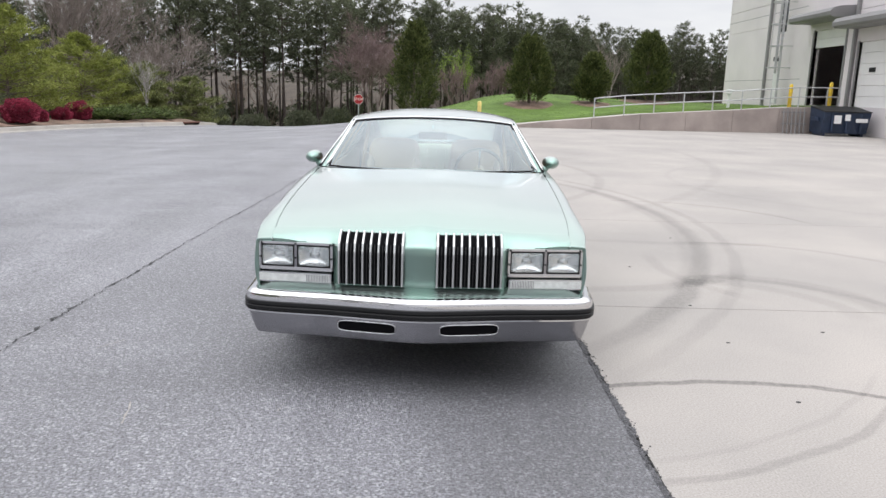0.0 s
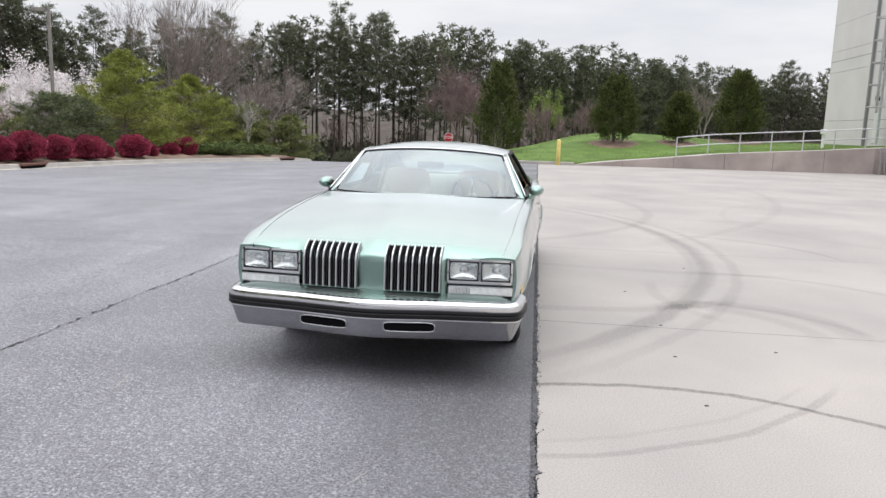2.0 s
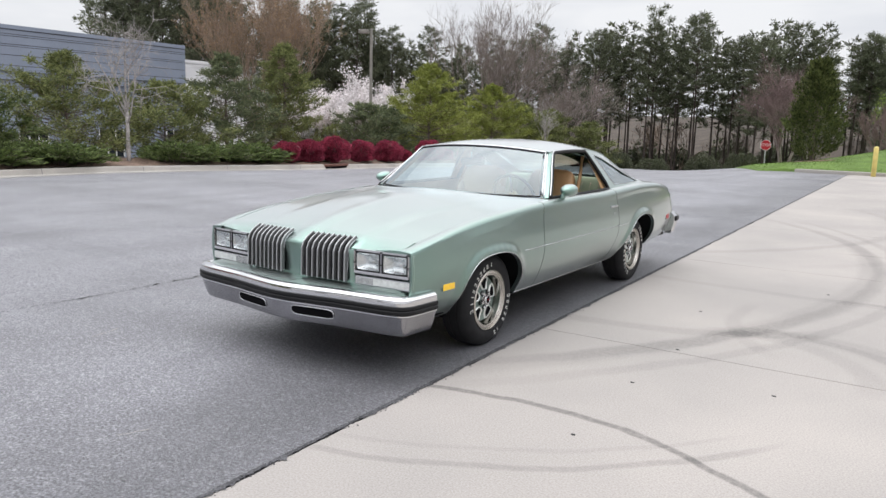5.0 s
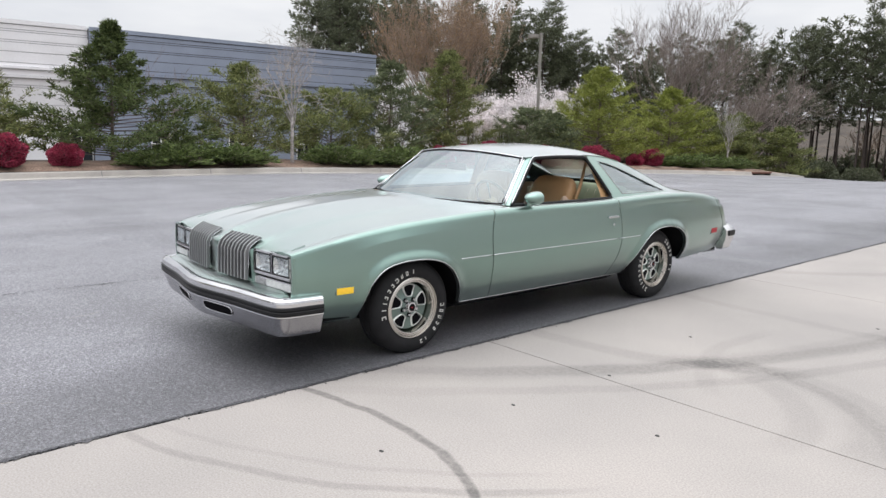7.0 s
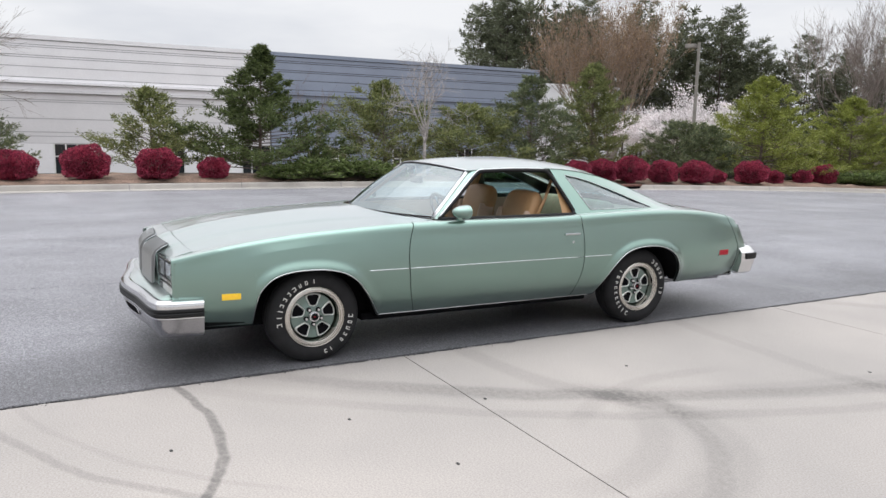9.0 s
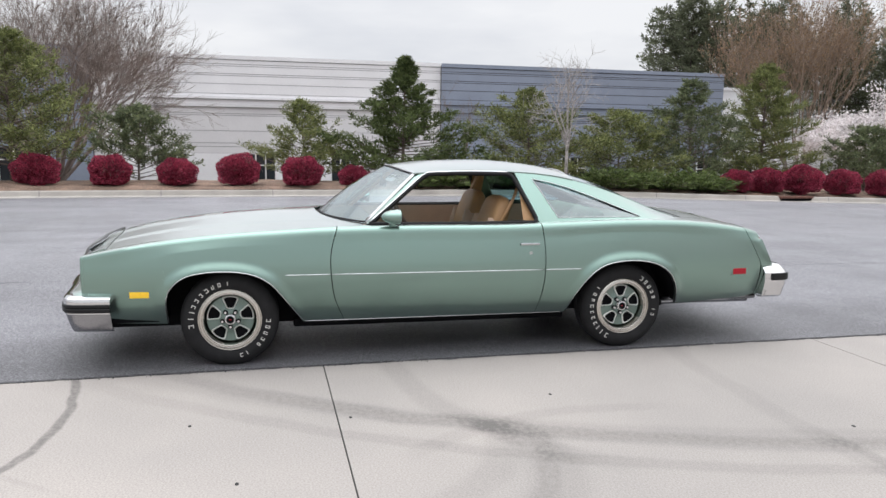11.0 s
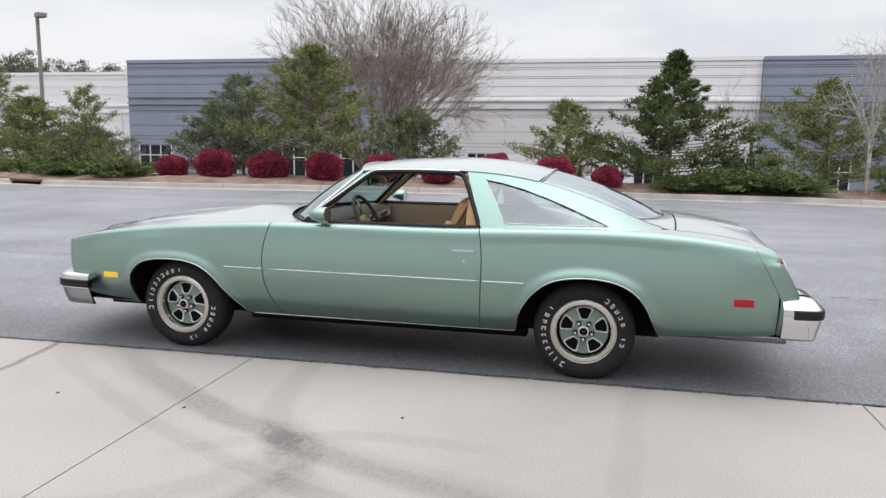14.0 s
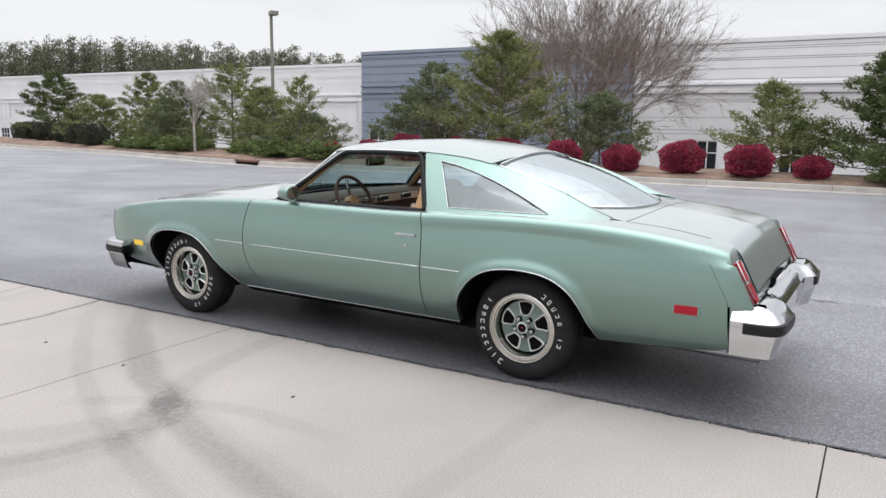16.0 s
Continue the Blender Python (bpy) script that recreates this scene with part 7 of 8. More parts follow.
def build_stop():
    s = thing("stop_sign", "red octagonal stop sign on a thin steel post", "stop sign", (-6.46, 48.8, -1.27), -2)
    part("post", box_bm(-0.03, 0.03, 0.0, 0.04, 0.0, 2.0), M_GALV, s)
    for nm, r, mat, y in (("border", 0.36, M_WHITE, -0.004), ("face", 0.335, M_STOPRED, -0.009)):
        V = [(r * math.cos(math.radians(22.5 + 45 * i)), y, 1.95 + r * math.sin(math.radians(22.5 + 45 * i))) for i in range(8)]
        V += [(v[0], y + 0.004, v[2]) for v in V]
        F = [tuple(range(7, -1, -1)), tuple(range(8, 16))] + [(i, (i + 1) % 8, 8 + (i + 1) % 8, 8 + i) for i in range(8)]
        piece(nm, V, F, mat, s)
    cu = bpy.data.curves.new("lettering", "FONT")
    cu.body, cu.size, cu.align_x, cu.align_y, cu.extrude = "STOP", 0.26, "CENTER", "CENTER", 0.002
    cu.materials.append(M_WHITE)
    t = new("lettering", cu)
    t.parent = s
    t.matrix_basis = pose(0, -0.013, 1.95, 90, 0, 0)
    t["label"] = "white lettering"


build_stop()


# ---- long warehouse beyond the planting bed ----
def build_warehouse():
    w = thing("warehouse", "long low warehouse with slate blue and white panel sections", "warehouse", (-44.4, 0, 0), 0)
    TOP, BASE = 6.74, -1.5
    # y range, panel material, set back, top
    sections = [(-33.2, -10.9, M_PANEL_BLUE, 0.0, 7.02), (-10.9, 11.2, M_PANEL_WHITE, -0.35, 6.78), (11.2, 32.45, M_PANEL_BLUE, 0.0, TOP),
                (32.45, 55.0, M_PANEL_WHITE, -4.0, 6.1), (-122.0, -33.2, M_PANEL_WHITE, -3.0, 6.47)]
    bands = [(6.50, 6.74, 0.06), (6.22, 6.45, 0.0), (6.10, 6.18, 0.0), (5.62, 6.06, 0.0), (5.50, 5.58, 0.0), (4.98, 5.46, 0.0), (4.36, 4.94, 0.0), (4.14, 4.32, 0.0), (4.00, 4.12, 0.14),
             (3.64, 3.96, 0.0), (3.50, 3.62, 0.14), (3.10, 3.46, 0.0), (2.98, 3.06, 0.0), (2.00, 2.94, 0.0), (1.22, 1.96, 0.0), (0.98, 1.18, 0.0), (0.55, 0.94, 0.0)]
    for a, b, mat, back, top in sections:
        s = part("wall", box_bm(back - 8, back - 0.03, a + 0.002, b - 0.002, BASE, top - 0.1), M_GROOVE if mat is M_PANEL_BLUE else (M_GROOVE_PALE if back > -1 else M_PANEL_WHITE), w)
        dz = top - TOP
        for z0, z1, out in bands:
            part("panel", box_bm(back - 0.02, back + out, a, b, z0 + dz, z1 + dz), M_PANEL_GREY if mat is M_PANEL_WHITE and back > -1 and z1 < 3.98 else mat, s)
        # strip windows under the lowest band, piers between
        z_top = 0.53 + dz
        n = max(2, int((b - a) / 5.2))
        lead = 0.78 if a == -33.2 else 0.0
        part("pier", box_bm(back - 0.02, back + 0.0, a, a + lead + 0.004, BASE, z_top), mat, s)
        for i in range(n):
            y0, y1 = a + lead + (b - a - lead) * i / n, a + lead + (b - a - lead) * (i + 1) / n
            solid = (y0 + (y1 - y0) * 0.50, y1) if lead else (y0, y0 + (y1 - y0) * 0.66)
            part("pier", box_bm(back - 0.02, back + 0.0, *solid, BASE, z_top), mat, s)
            ya, yb = (y0, solid[0]) if lead else (solid[1], y1)
            win = part("window", box_bm(back - 0.028, back - 0.02, ya, yb, BASE + 0.2, z_top - 0.05), M_WINDOW, s)
            for k in range(4):
                y = ya + (yb - ya) * k / 3
                part("mullion", box_bm(back - 0.02, back + 0.02, y - 0.04, y + 0.04, BASE + 0.2, z_top), M_WHITE, win)
            part("mullion", box_bm(back - 0.02, back + 0.015, ya, yb, -0.25 + dz, -0.18 + dz), M_WHITE, win)
    # framed upper windows of the set-back white part
    for y in np.arange(-120, -35, 7.0):
        f = part("window", box_bm(-2.99, -2.93, y, y + 2.0, 1.5, 3.4), M_PANEL_WHITE, w, "white framed blind window")
        for k in (0.0, 0.95, 1.9):
            part("frame", box_bm(-2.94, -2.88, y + k, y + k + 0.1, 1.45, 3.45), M_PANEL_GREY, f)
    for a, b, mat, back, top in sections:
        part("roof", box_bm(-48, back - 0.3, a, b, top - 0.9, top - 0.75), M_PANEL_GREY, w)


build_warehouse()


# ---- plants ----
M_PINE_BARK = material("dark_pine_bark", (0.070, 0.056, 0.050), 0.9, vary=0.35, scale=3, fine=0.3, fine_scale=40, spec=0.2)

def branch_paths(rng, p, d, length, r, depth, spread=0.5, kids=(3, 5), up=0.15, segs=4, shrink=0.62, wobble=0.10, out=None, tips=None, thin=0.004):
    """A limb and all that grows from it, as tapered paths."""
    pts = [(Vector(p), r)]
    cur, dr = Vector(p), Vector(d).normalized()
    for i in range(segs):
        dr = (dr + Vector(rng.normal(size=3)) * wobble + Vector((0, 0, up * 0.25))).normalized()
        cur = cur + dr * (length / segs)
        pts.append((cur.copy(), r * (1 - 0.62 * (i + 1) / segs)))
    out.append(pts)
    if depth <= 0:
        tips.append((cur.copy(), dr.copy()))
        return
    for k in range(int(rng.integers(kids[0], kids[1] + 1))):
        t = rng.uniform(0.35, 1.0)
        i = min(int(t * segs), segs - 1)
        a, b = pts[i][0], pts[i + 1][0]
        q = a.lerp(b, t * segs - i)
        side = Vector(rng.normal(size=3))
        side = (side - side.dot(dr) * dr).normalized()
        nd = (dr * (1 - spread * 0.5) + side * spread * rng.uniform(0.6, 1.2) + Vector((0, 0, up))).normalized()
        branch_paths(rng, q, nd, length * shrink * rng.uniform(0.75, 1.15), max(pts[i][1] * 0.62, thin), depth - 1, spread, kids, up, max(segs - 1, 2), shrink, wobble, out, tips, thin)


def tree_base(name, label, category, group=""):
    return thing(name, label, category, (0, 0, 0), 0, group)


def bare_tree(name, label, h, seed, mat, stems=1, trunk_r=0.12, depth=4, spread=0.55, up=0.22, kids=(3, 5), trunk_h=0.25, twig_mat=None, petals=0, lean=0.25, sides=4, petal_mat=None, petal_size=0.06, thin=0.005):
    rng = np.random.default_rng(seed)
    t = tree_base(name, label, "tree")
    out, tips = [], []
    trunk = []
    for s in range(stems):
        a = 2 * math.pi * s / stems + rng.uniform(0, 1)
        tilt = lean * (math.sqrt((s * 0.618 + 0.2) % 1.0) if stems > 9 else 1.0) * (stems > 1)
        d = Vector((math.cos(a) * tilt, math.sin(a) * tilt, 1)).normalized()
        base = Vector((math.cos(a), math.sin(a), 0)) * (trunk_r * 0.8 * (stems > 1))
        top = base + d * h * trunk_h
        trunk.append([(base - Vector((0, 0, 0.15)), trunk_r * 1.15), (base + d * 0.12 * h * trunk_h, trunk_r), (base.lerp(top, 0.6), trunk_r * 0.85), (top, trunk_r * 0.72)])
        n = int(rng.integers(3, 6)) if stems == 1 else 3
        for k in range(n):
            b = 2 * math.pi * k / n + rng.uniform(0, 1.0)
            nd = (d + Vector((math.cos(b), math.sin(b), 0)) * spread * rng.uniform(0.5, 1.0) + Vector((0, 0, 0.25 if stems < 10 else 0.0))).normalized()
            branch_paths(rng, top - d * rng.uniform(0, 0.35) * h * trunk_h, nd, h * (1 - trunk_h) * rng.uniform(0.38, 0.52), trunk_r * 0.55, depth - 1, spread, kids, up, 4, 0.64, 0.10, out, tips, thin)
        if stems == 1:
            branch_paths(rng, top, d, h * (1 - trunk_h) * 0.5, trunk_r * 0.65, depth - 1, spread * 0.8, kids, up, 4, 0.64, 0.06, out, tips, thin)
    # scale crown to the wanted height
    zmax = max(p[0].z for path in out for p in path)
    k = (h - h * trunk_h * 0.5) / max(zmax - h * trunk_h * 0.5, 0.1)
    z0 = h * trunk_h * 0.5
    fix = lambda v: Vector((v.x, v.y, z0 + (v.z - z0) * k if v.z > z0 else v.z))
    V, F = tube_arrays(trunk, 8)
    piece("trunk", V, F, mat, t, smooth=True)
    V, F = tube_arrays([[(fix(p), r) for p, r in path] for path in out], sides)
    piece("crown", V, F, twig_mat or mat, t, "bare branching twigs")
    if petals:
        src = [fix(p) for path in out for p, r in path if r < 0.02]
        idx = rng.integers(0, len(src), petals)
        c = np.array([tuple(src[i]) for i in idx]) + rng.normal(0, 0.10, (petals, 3))
        leaf_piece("blossom", c, petal_size, petal_size * 0.8, petal_mat or M_PETAL, t, seed + 1)
    return t


def pine_tree(name, label, h, seed, needles, crown_from=0.08, width=3.0, limbs=70, twigs=9, per=26, leaf=(0.11, 0.016), rise=0.30, shape=0.8, trunk_r=None, clump=0.075, side=0.40, gaps=0.15, tip=0.35, dense=1.7, skirt=0.9, full=True):
    """A conifer: trunk, limbs in uneven whorls, side twigs, and tufts of needles along the twigs."""
    rng = np.random.default_rng(seed)
    if full:
        limbs, twigs, per, gaps, dense, leaf, clump = int(limbs * 1.4), twigs + 1, int(per * 0.6), gaps * 0.6, 1.5, (leaf[0] * 1.15, leaf[1] * 1.35), clump * 0.92
    t = tree_base(name, label, "tree")
    tr = trunk_r or 0.016 * h
    bark = M_BARK if full else M_PINE_BARK
    bend = rng.normal(0, 0.010 * h, 2)
    at = lambda z: Vector((bend[0] * math.sin(z / h * 2.2), bend[1] * math.sin(z / h * 1.7), z))
    V, F = tube_arrays([[(at(z) if z > 0 else Vector((0, 0, -0.25)), tr * (1 - 0.92 * max(z, 0) / h)) for z in np.linspace(-0.25, h, 12)]], 8)
    piece("trunk", V, F, bark, t, smooth=True)
    paths, cen, dirs = [], [], []
    R = width / 2
    for i in range(limbs):
        f = (i + rng.uniform(0, 0.9)) / limbs
        if rng.random() < gaps and f < 0.9:
            continue
        z = h * (crown_from + (0.97 - crown_from) * f)
        reach = R * (1 - f) ** shape * rng.uniform(0.50, 1.16) * min(1.0, skirt + 2.5 * f) + 0.03 * h
        a = i * 2.39996 + rng.uniform(-0.6, 0.6)
        d = Vector((math.cos(a), math.sin(a), rise * rng.uniform(0.2, 1.3) * (0.25 + 0.75 * min(1.0, f / 0.4))))
        lat = Vector((-math.sin(a), math.cos(a), 0))
        p0 = at(z)
        p2 = p0 + d * reach + Vector((0, 0, tip * 0.3 * reach))
        p1 = p0.lerp(p2, 0.55) - Vector((0, 0, 0.05 * reach))
        paths.append([(p0, tr * 0.28 * (1 - f) + 0.006), (p1, tr * 0.15 * (1 - f) + 0.005), (p2, 0.003)])
        n = max(3, int(twigs * (0.3 + 0.9 * reach / R)))
        for k in range(n):
            s = rng.uniform(0.22, 1.0) ** 0.75
            q0 = p0.lerp(p1, s / 0.55) if s < 0.55 else p1.lerp(p2, (s - 0.55) / 0.45)
            w = (lat * rng.choice((-1.0, 1.0)) * rng.uniform(0.3, 1.0) + d * rng.uniform(0.3, 0.9) + Vector((0, 0, rng.uniform(0.0, 0.5) + tip * 0.5))).normalized()
            ln = side * reach * (1.15 - 0.75 * s) * rng.uniform(0.5, 1.1) + 0.6 * clump
            q1 = q0 + w * ln
            if k % (2 if full else 5) == 0:
                paths.append([(q0, 0.006), (q1, 0.003)])
            m = int(per * dense * rng.uniform(0.6, 1.3))
            u = rng.uniform(0.15, 1.1, (m, 1))
            g = rng.normal(size=(m, 3)) * clump * np.array([1, 1, 0.7])
            cen.append(np.array(tuple(q0)) + u * np.array(tuple(q1 - q0)) + g)
            dirs.append(np.array(tuple(w)) * 1.0 + g * 0.9 / clump)
    V, F = tube_arrays(paths, 3)
    piece("branchwork", V, F, M_BARK, t)
    leaf_piece("crown", np.concatenate(cen), leaf[0], leaf[1] * 1.25, needles, t, seed + 7, dirs=np.concatenate(dirs))
    return t


def put(t, x, y, z, rz=0.0, s=1.0):
    t.matrix_basis = pose(x, y, z, 0, 0, rz) @ Matrix.Diagonal((s, s, s, 1))
    return t


def bed_z(x, y):
    return float(lot_z(max(x, -18), y)) + 0.22


def bed(t, x, y, rz=0.0, s=1.0, dz=0.0):
    return put(t, x, y, bed_z(x, y) + dz, rz, s)


bed(pine_tree("spruce_tree", "dense dark green spruce in the planting bed", 4.3, 21, M_SPRUCE, 0.03, 6.6, 104, 13, 38, (0.115, 0.021), 0.10, 1.2, gaps=0.06, tip=0.38, side=0.30, clump=0.066), -19.6, 4.5)
bed(pine_tree("pine_tree", "thin young pine with sparse upswept limbs", 2.75, 22, M_PINE_OLIVE, 0.01, 4.0, 60, 9, 26, (0.11, 0.02), 0.32, 0.85, gaps=0.2, tip=0.7), -20.2, 1.2)
bed(pine_tree("pine_tree", "bushy olive green pine in the planting bed", 4.6, 23, M_PINE_OLIVE, 0.10, 5.4, 100, 12, 30, (0.12, 0.017), 0.30, 0.80, gaps=0.16, tip=0.7), -19.2, -7.6)
bed(pine_tree("pine_tree", "open scraggly blue-green pine", 3.6, 24, M_PINE, 0.04, 4.6, 60, 9, 28, (0.12, 0.018), 0.30, 0.75, gaps=0.28, tip=0.6), -19.4, -10.4)
bed(pine_tree("pine_tree", "low dark pine in front of the warehouse", 2.3, 25, M_PINE, 0.03, 3.4, 56, 9, 28, (0.12, 0.02), 0.4, 0.5, gaps=0.15, tip=0.6), -19.4, -4.0)
bed(pine_tree("pine_tree", "yellow-green pine behind the pale birch", 3.4, 26, M_PINE_OLIVE, 0.03, 5.4, 86, 11, 28, (0.12, 0.018), 0.35, 0.75, gaps=0.15), -20.4, 9.4)
bed(pine_tree("pine_tree", "low spreading bright pine", 2.7, 27, M_PINE_OLIVE, 0.03, 5.0, 72, 11, 28, (0.12, 0.018), 0.35, 0.6, gaps=0.12), -20.2, 12.8)
bed(pine_tree("pine_tree", "dark green pine with an open crown", 4.1, 28, M_PINE, 0.05, 4.8, 80, 10, 30, (0.13, 0.018), 0.32, 0.75, gaps=0.15), -20.6, 16.0)
bed(pine_tree("pine_tree", "tall dark green pine at the bed's bend", 4.85, 29, M_PINE_OLIVE, 0.05, 4.2, 90, 11, 32, (0.13, 0.018), 0.30, 0.75, gaps=0.16), -20.4, 19.0)
bed(pine_tree("pine_tree", "broad bright yellow-green pine", 4.9, 30, M_PINE_BRIGHT, 0.04, 7.0, 100, 14, 36, (0.13, 0.018), 0.25, 0.85, gaps=0.18), -19.0, 27.8)
bed(pine_tree("pine_tree", "broad yellow-green pine beside its neighbour", 4.3, 31, M_PINE_BRIGHT, 0.04, 6.6, 96, 14, 36, (0.13, 0.018), 0.25, 0.85, gaps=0.18), -18.9, 34.2)
bed(pine_tree("pine_tree", "olive pine near the exit drive", 3.6, 32, M_PINE_OLIVE, 0.05, 4.4, 76, 10, 30, (0.14, 0.02), 0.28, 0.55, gaps=0.1), -18.0, 40.0, dz=-0.2)
bed(pine_tree("pine_tree", "low olive pine near the exit drive", 3.0, 33, M_PINE_OLIVE, 0.04, 3.8, 60, 10, 30, (0.14, 0.02), 0.28, 0.55, gaps=0.1), -15.6, 41.0, dz=-0.3)
bed(pine_tree("pine_tree", "low dark pine under the lamp", 2.5, 34, M_PINE, 0.03, 3.6, 56, 9, 28, (0.13, 0.02), 0.35, 0.5, gaps=0.1), -19.0, 22.6)
for px, py, ph, pw, sd in ((-18.8, 37.6, 3.6, 4.6, 221), (-21.6, 31.6, 3.8, 4.6, 223), (-17.6, 38.6, 3.0, 4.0, 225), (-19.0, 24.4, 2.4, 3.6, 226)):
    bed(pine_tree("pine_tree", "bushy olive green pine behind the crimson shrubs", ph, sd, M_PINE_OLIVE if sd % 2 else M_PINE, 0.03, pw, 64, 10, 26, (0.13, 0.02), 0.3, 0.7, gaps=0.12), px, py)
# far side of the bed, past the drain
for px, py, ph, sd in ((-20.4, -20.2, 2.9, 201), (-20.9, -26.6, 3.3, 202), (-21.8, -28.8, 2.5, 203), (-20.6, -17.9, 1.7, 204), (-21.5, -34.0, 2.7, 205), (-20.2, -11.8, 2.6, 206)):
    bed(pine_tree("pine_tree", "bushy olive pine filling the back of the bed", ph, sd, M_PINE_OLIVE if sd % 2 else M_PINE, 0.02, 4.4, 66, 10, 26, (0.13, 0.02), 0.3, 0.7, gaps=0.1), px, py)
bed(pine_tree("pine_tree", "thin pale pine before the white warehouse", 3.0, 35, M_PINE_OLIVE, 0.03, 2.4, 40, 7, 22, (0.12, 0.018), 0.6, 0.6, gaps=0.25, tip=1.0), -17.6, -15.6)
bed(pine_tree("pine_tree", "open olive pine under the lamp post", 4.0, 36, M_PINE_OLIVE, 0.05, 4.8, 76, 9, 26, (0.13, 0.018), 0.35, 0.5, gaps=0.2), -21.4, -23.4)
bed(pine_tree("pine_tree", "olive pine behind the juniper hedge", 3.9, 37, M_PINE_OLIVE, 0.05, 3.6, 60, 9, 26, (0.14, 0.02), 0.4, 0.6, gaps=0.2), -22.5, -31.0)
bed(pine_tree("spruce_tree", "broad dark spruce before the white warehouse", 4.3, 38, M_SPRUCE, 0.05, 5.0, 80, 11, 30, (0.14, 0.022), 0.2, 0.6, gaps=0.1), -24.0, -42.0)
bed(bare_tree("birch_tree", "leafless birch with a pale peeling trunk", 4.7, 41, M_BIRCH, 1, 0.066, 4, 0.95, 0.07, (3, 5), 0.33, M_BIRCH), -17.95, 9.84)
bed(bare_tree("birch_tree", "small leafless birch with a pale trunk and fine twigs", 3.6, 42, M_BIRCH, 1, 0.060, 5, 0.66, 0.18, (3, 4), 0.34, M_BIRCH, thin=0.007), -17.2, -21.2)
bed(bare_tree("maple_tree", "large leafless spreading tree with many stems", 10.9, 43, M_TWIG, 20, 0.085, 5, 0.40, 0.03, (4, 4), 0.26, M_TWIG, lean=1.02, sides=3, thin=0.008), -32.0, -9.7, dz=-0.8)
bed(bare_tree("small_tree", "thin leafless sapling against the warehouse", 3.9, 44, M_TWIG, 3, 0.04, 3, 0.5, 0.25, (3, 4), 0.2, M_TWIG, lean=0.4), -22.0, 7.2)
bed(bare_tree("small_tree", "thin leafless sapling beside the dark pine", 3.9, 45, M_TWIG, 3, 0.04, 3, 0.5, 0.25, (3, 4), 0.2, M_TWIG, lean=0.4), -21.0, 16.6)
bed(bare_tree("cherry_tree", "white flowering cherry in full blossom", 4.9, 46, M_TWIG, 4, 0.09, 5, 0.72, 0.18, (3, 5), 0.18, M_TWIG, 30000, lean=0.8, sides=3, petal_size=0.10), -24.1, 27.2)
bed(bare_tree("cherry_tree", "smaller white flowering cherry behind the pines", 4.6, 47, M_TWIG, 4, 0.08, 5, 0.7, 0.18, (3, 5), 0.18, M_TWIG, 26000, lean=0.7, sides=3, petal_size=0.095), -25.5, 31.0)
bed(bare_tree("tall_tree", "tall brown budding tree behind the warehouse's end", 14.6, 48, M_TWIG, 7, 0.12, 5, 0.34, 0.26, (3, 5), 0.18, M_TWIG_BROWN, 9000, lean=0.30, sides=3, thin=0.007, petal_mat=leafy("brown_buds", (0.25, 0.165, 0.095), (0.38, 0.26, 0.155)), petal_size=0.10), -34.0, 31.0, dz=-0.9)
bed(bare_tree("tall_tree", "tall leafless grey tree before the woods", 13.2, 49, M_TWIG, 4, 0.12, 5, 0.46, 0.18, (4, 5), 0.2, M_TWIG, lean=0.28, sides=3, thin=0.007), -23.0, 41.5, dz=-0.9)
bed(bare_tree("tall_tree", "leafless grey tree before the woods", 8.6, 50, M_TWIG, 5, 0.10, 5, 0.55, 0.15, (4, 5), 0.2, M_TWIG, lean=0.6, sides=3, thin=0.008), -20.0, 44.0, dz=-0.9)
bed(bare_tree("small_tree", "small leafless pale grey tree by the drive", 3.9, 51, M_BIRCH, 1, 0.05, 4, 0.55, 0.25, (3, 5), 0.28, M_BIRCH, lean=0.3, sides=3), -16.3, 36.0)
put(bare_tree("maple_tree", "leafless maple with purplish red twigs", 8.2, 52, M_TWIG, 3, 0.11, 5, 0.62, 0.16, (5, 6), 0.26, M_TWIG_RED, lean=0.34, sides=3, thin=0.009), -5.75, 51.5, -1.3)
put(bare_tree("maple_tree", "smaller leafless reddish tree behind the evergreen", 4.2, 53, M_TWIG, 2, 0.07, 4, 0.5, 0.30, (5, 6), 0.25, M_TWIG_RED, lean=0.3, sides=3, thin=0.010), 0.6, 43.5, -0.7)
put(bare_tree("small_tree", "leafless reddish thicket tree behind the mound", 4.0, 54, M_TWIG, 3, 0.07, 4, 0.5, 0.30, (5, 6), 0.2, M_TWIG_RED, lean=0.4, sides=3, thin=0.012), 3.4, 52.0, 0.0)
put(bare_tree("tall_tree", "leafless grey tree beyond the mound", 7.0, 55, M_TWIG, 2, 0.1, 4, 0.45, 0.3, (4, 5), 0.25, M_TWIG, lean=0.2, sides=3), 12.2, 55.0, -0.4)
put(bare_tree("small_tree", "young tree with fresh lime green leaves", 6.0, 56, M_TWIG, 2, 0.07, 4, 0.4, 0.3, (3, 4), 0.25, M_TWIG, 2600, lean=0.2, sides=3, petal_mat=M_LIME, petal_size=0.11), 0.9, 56.0, -1.0)


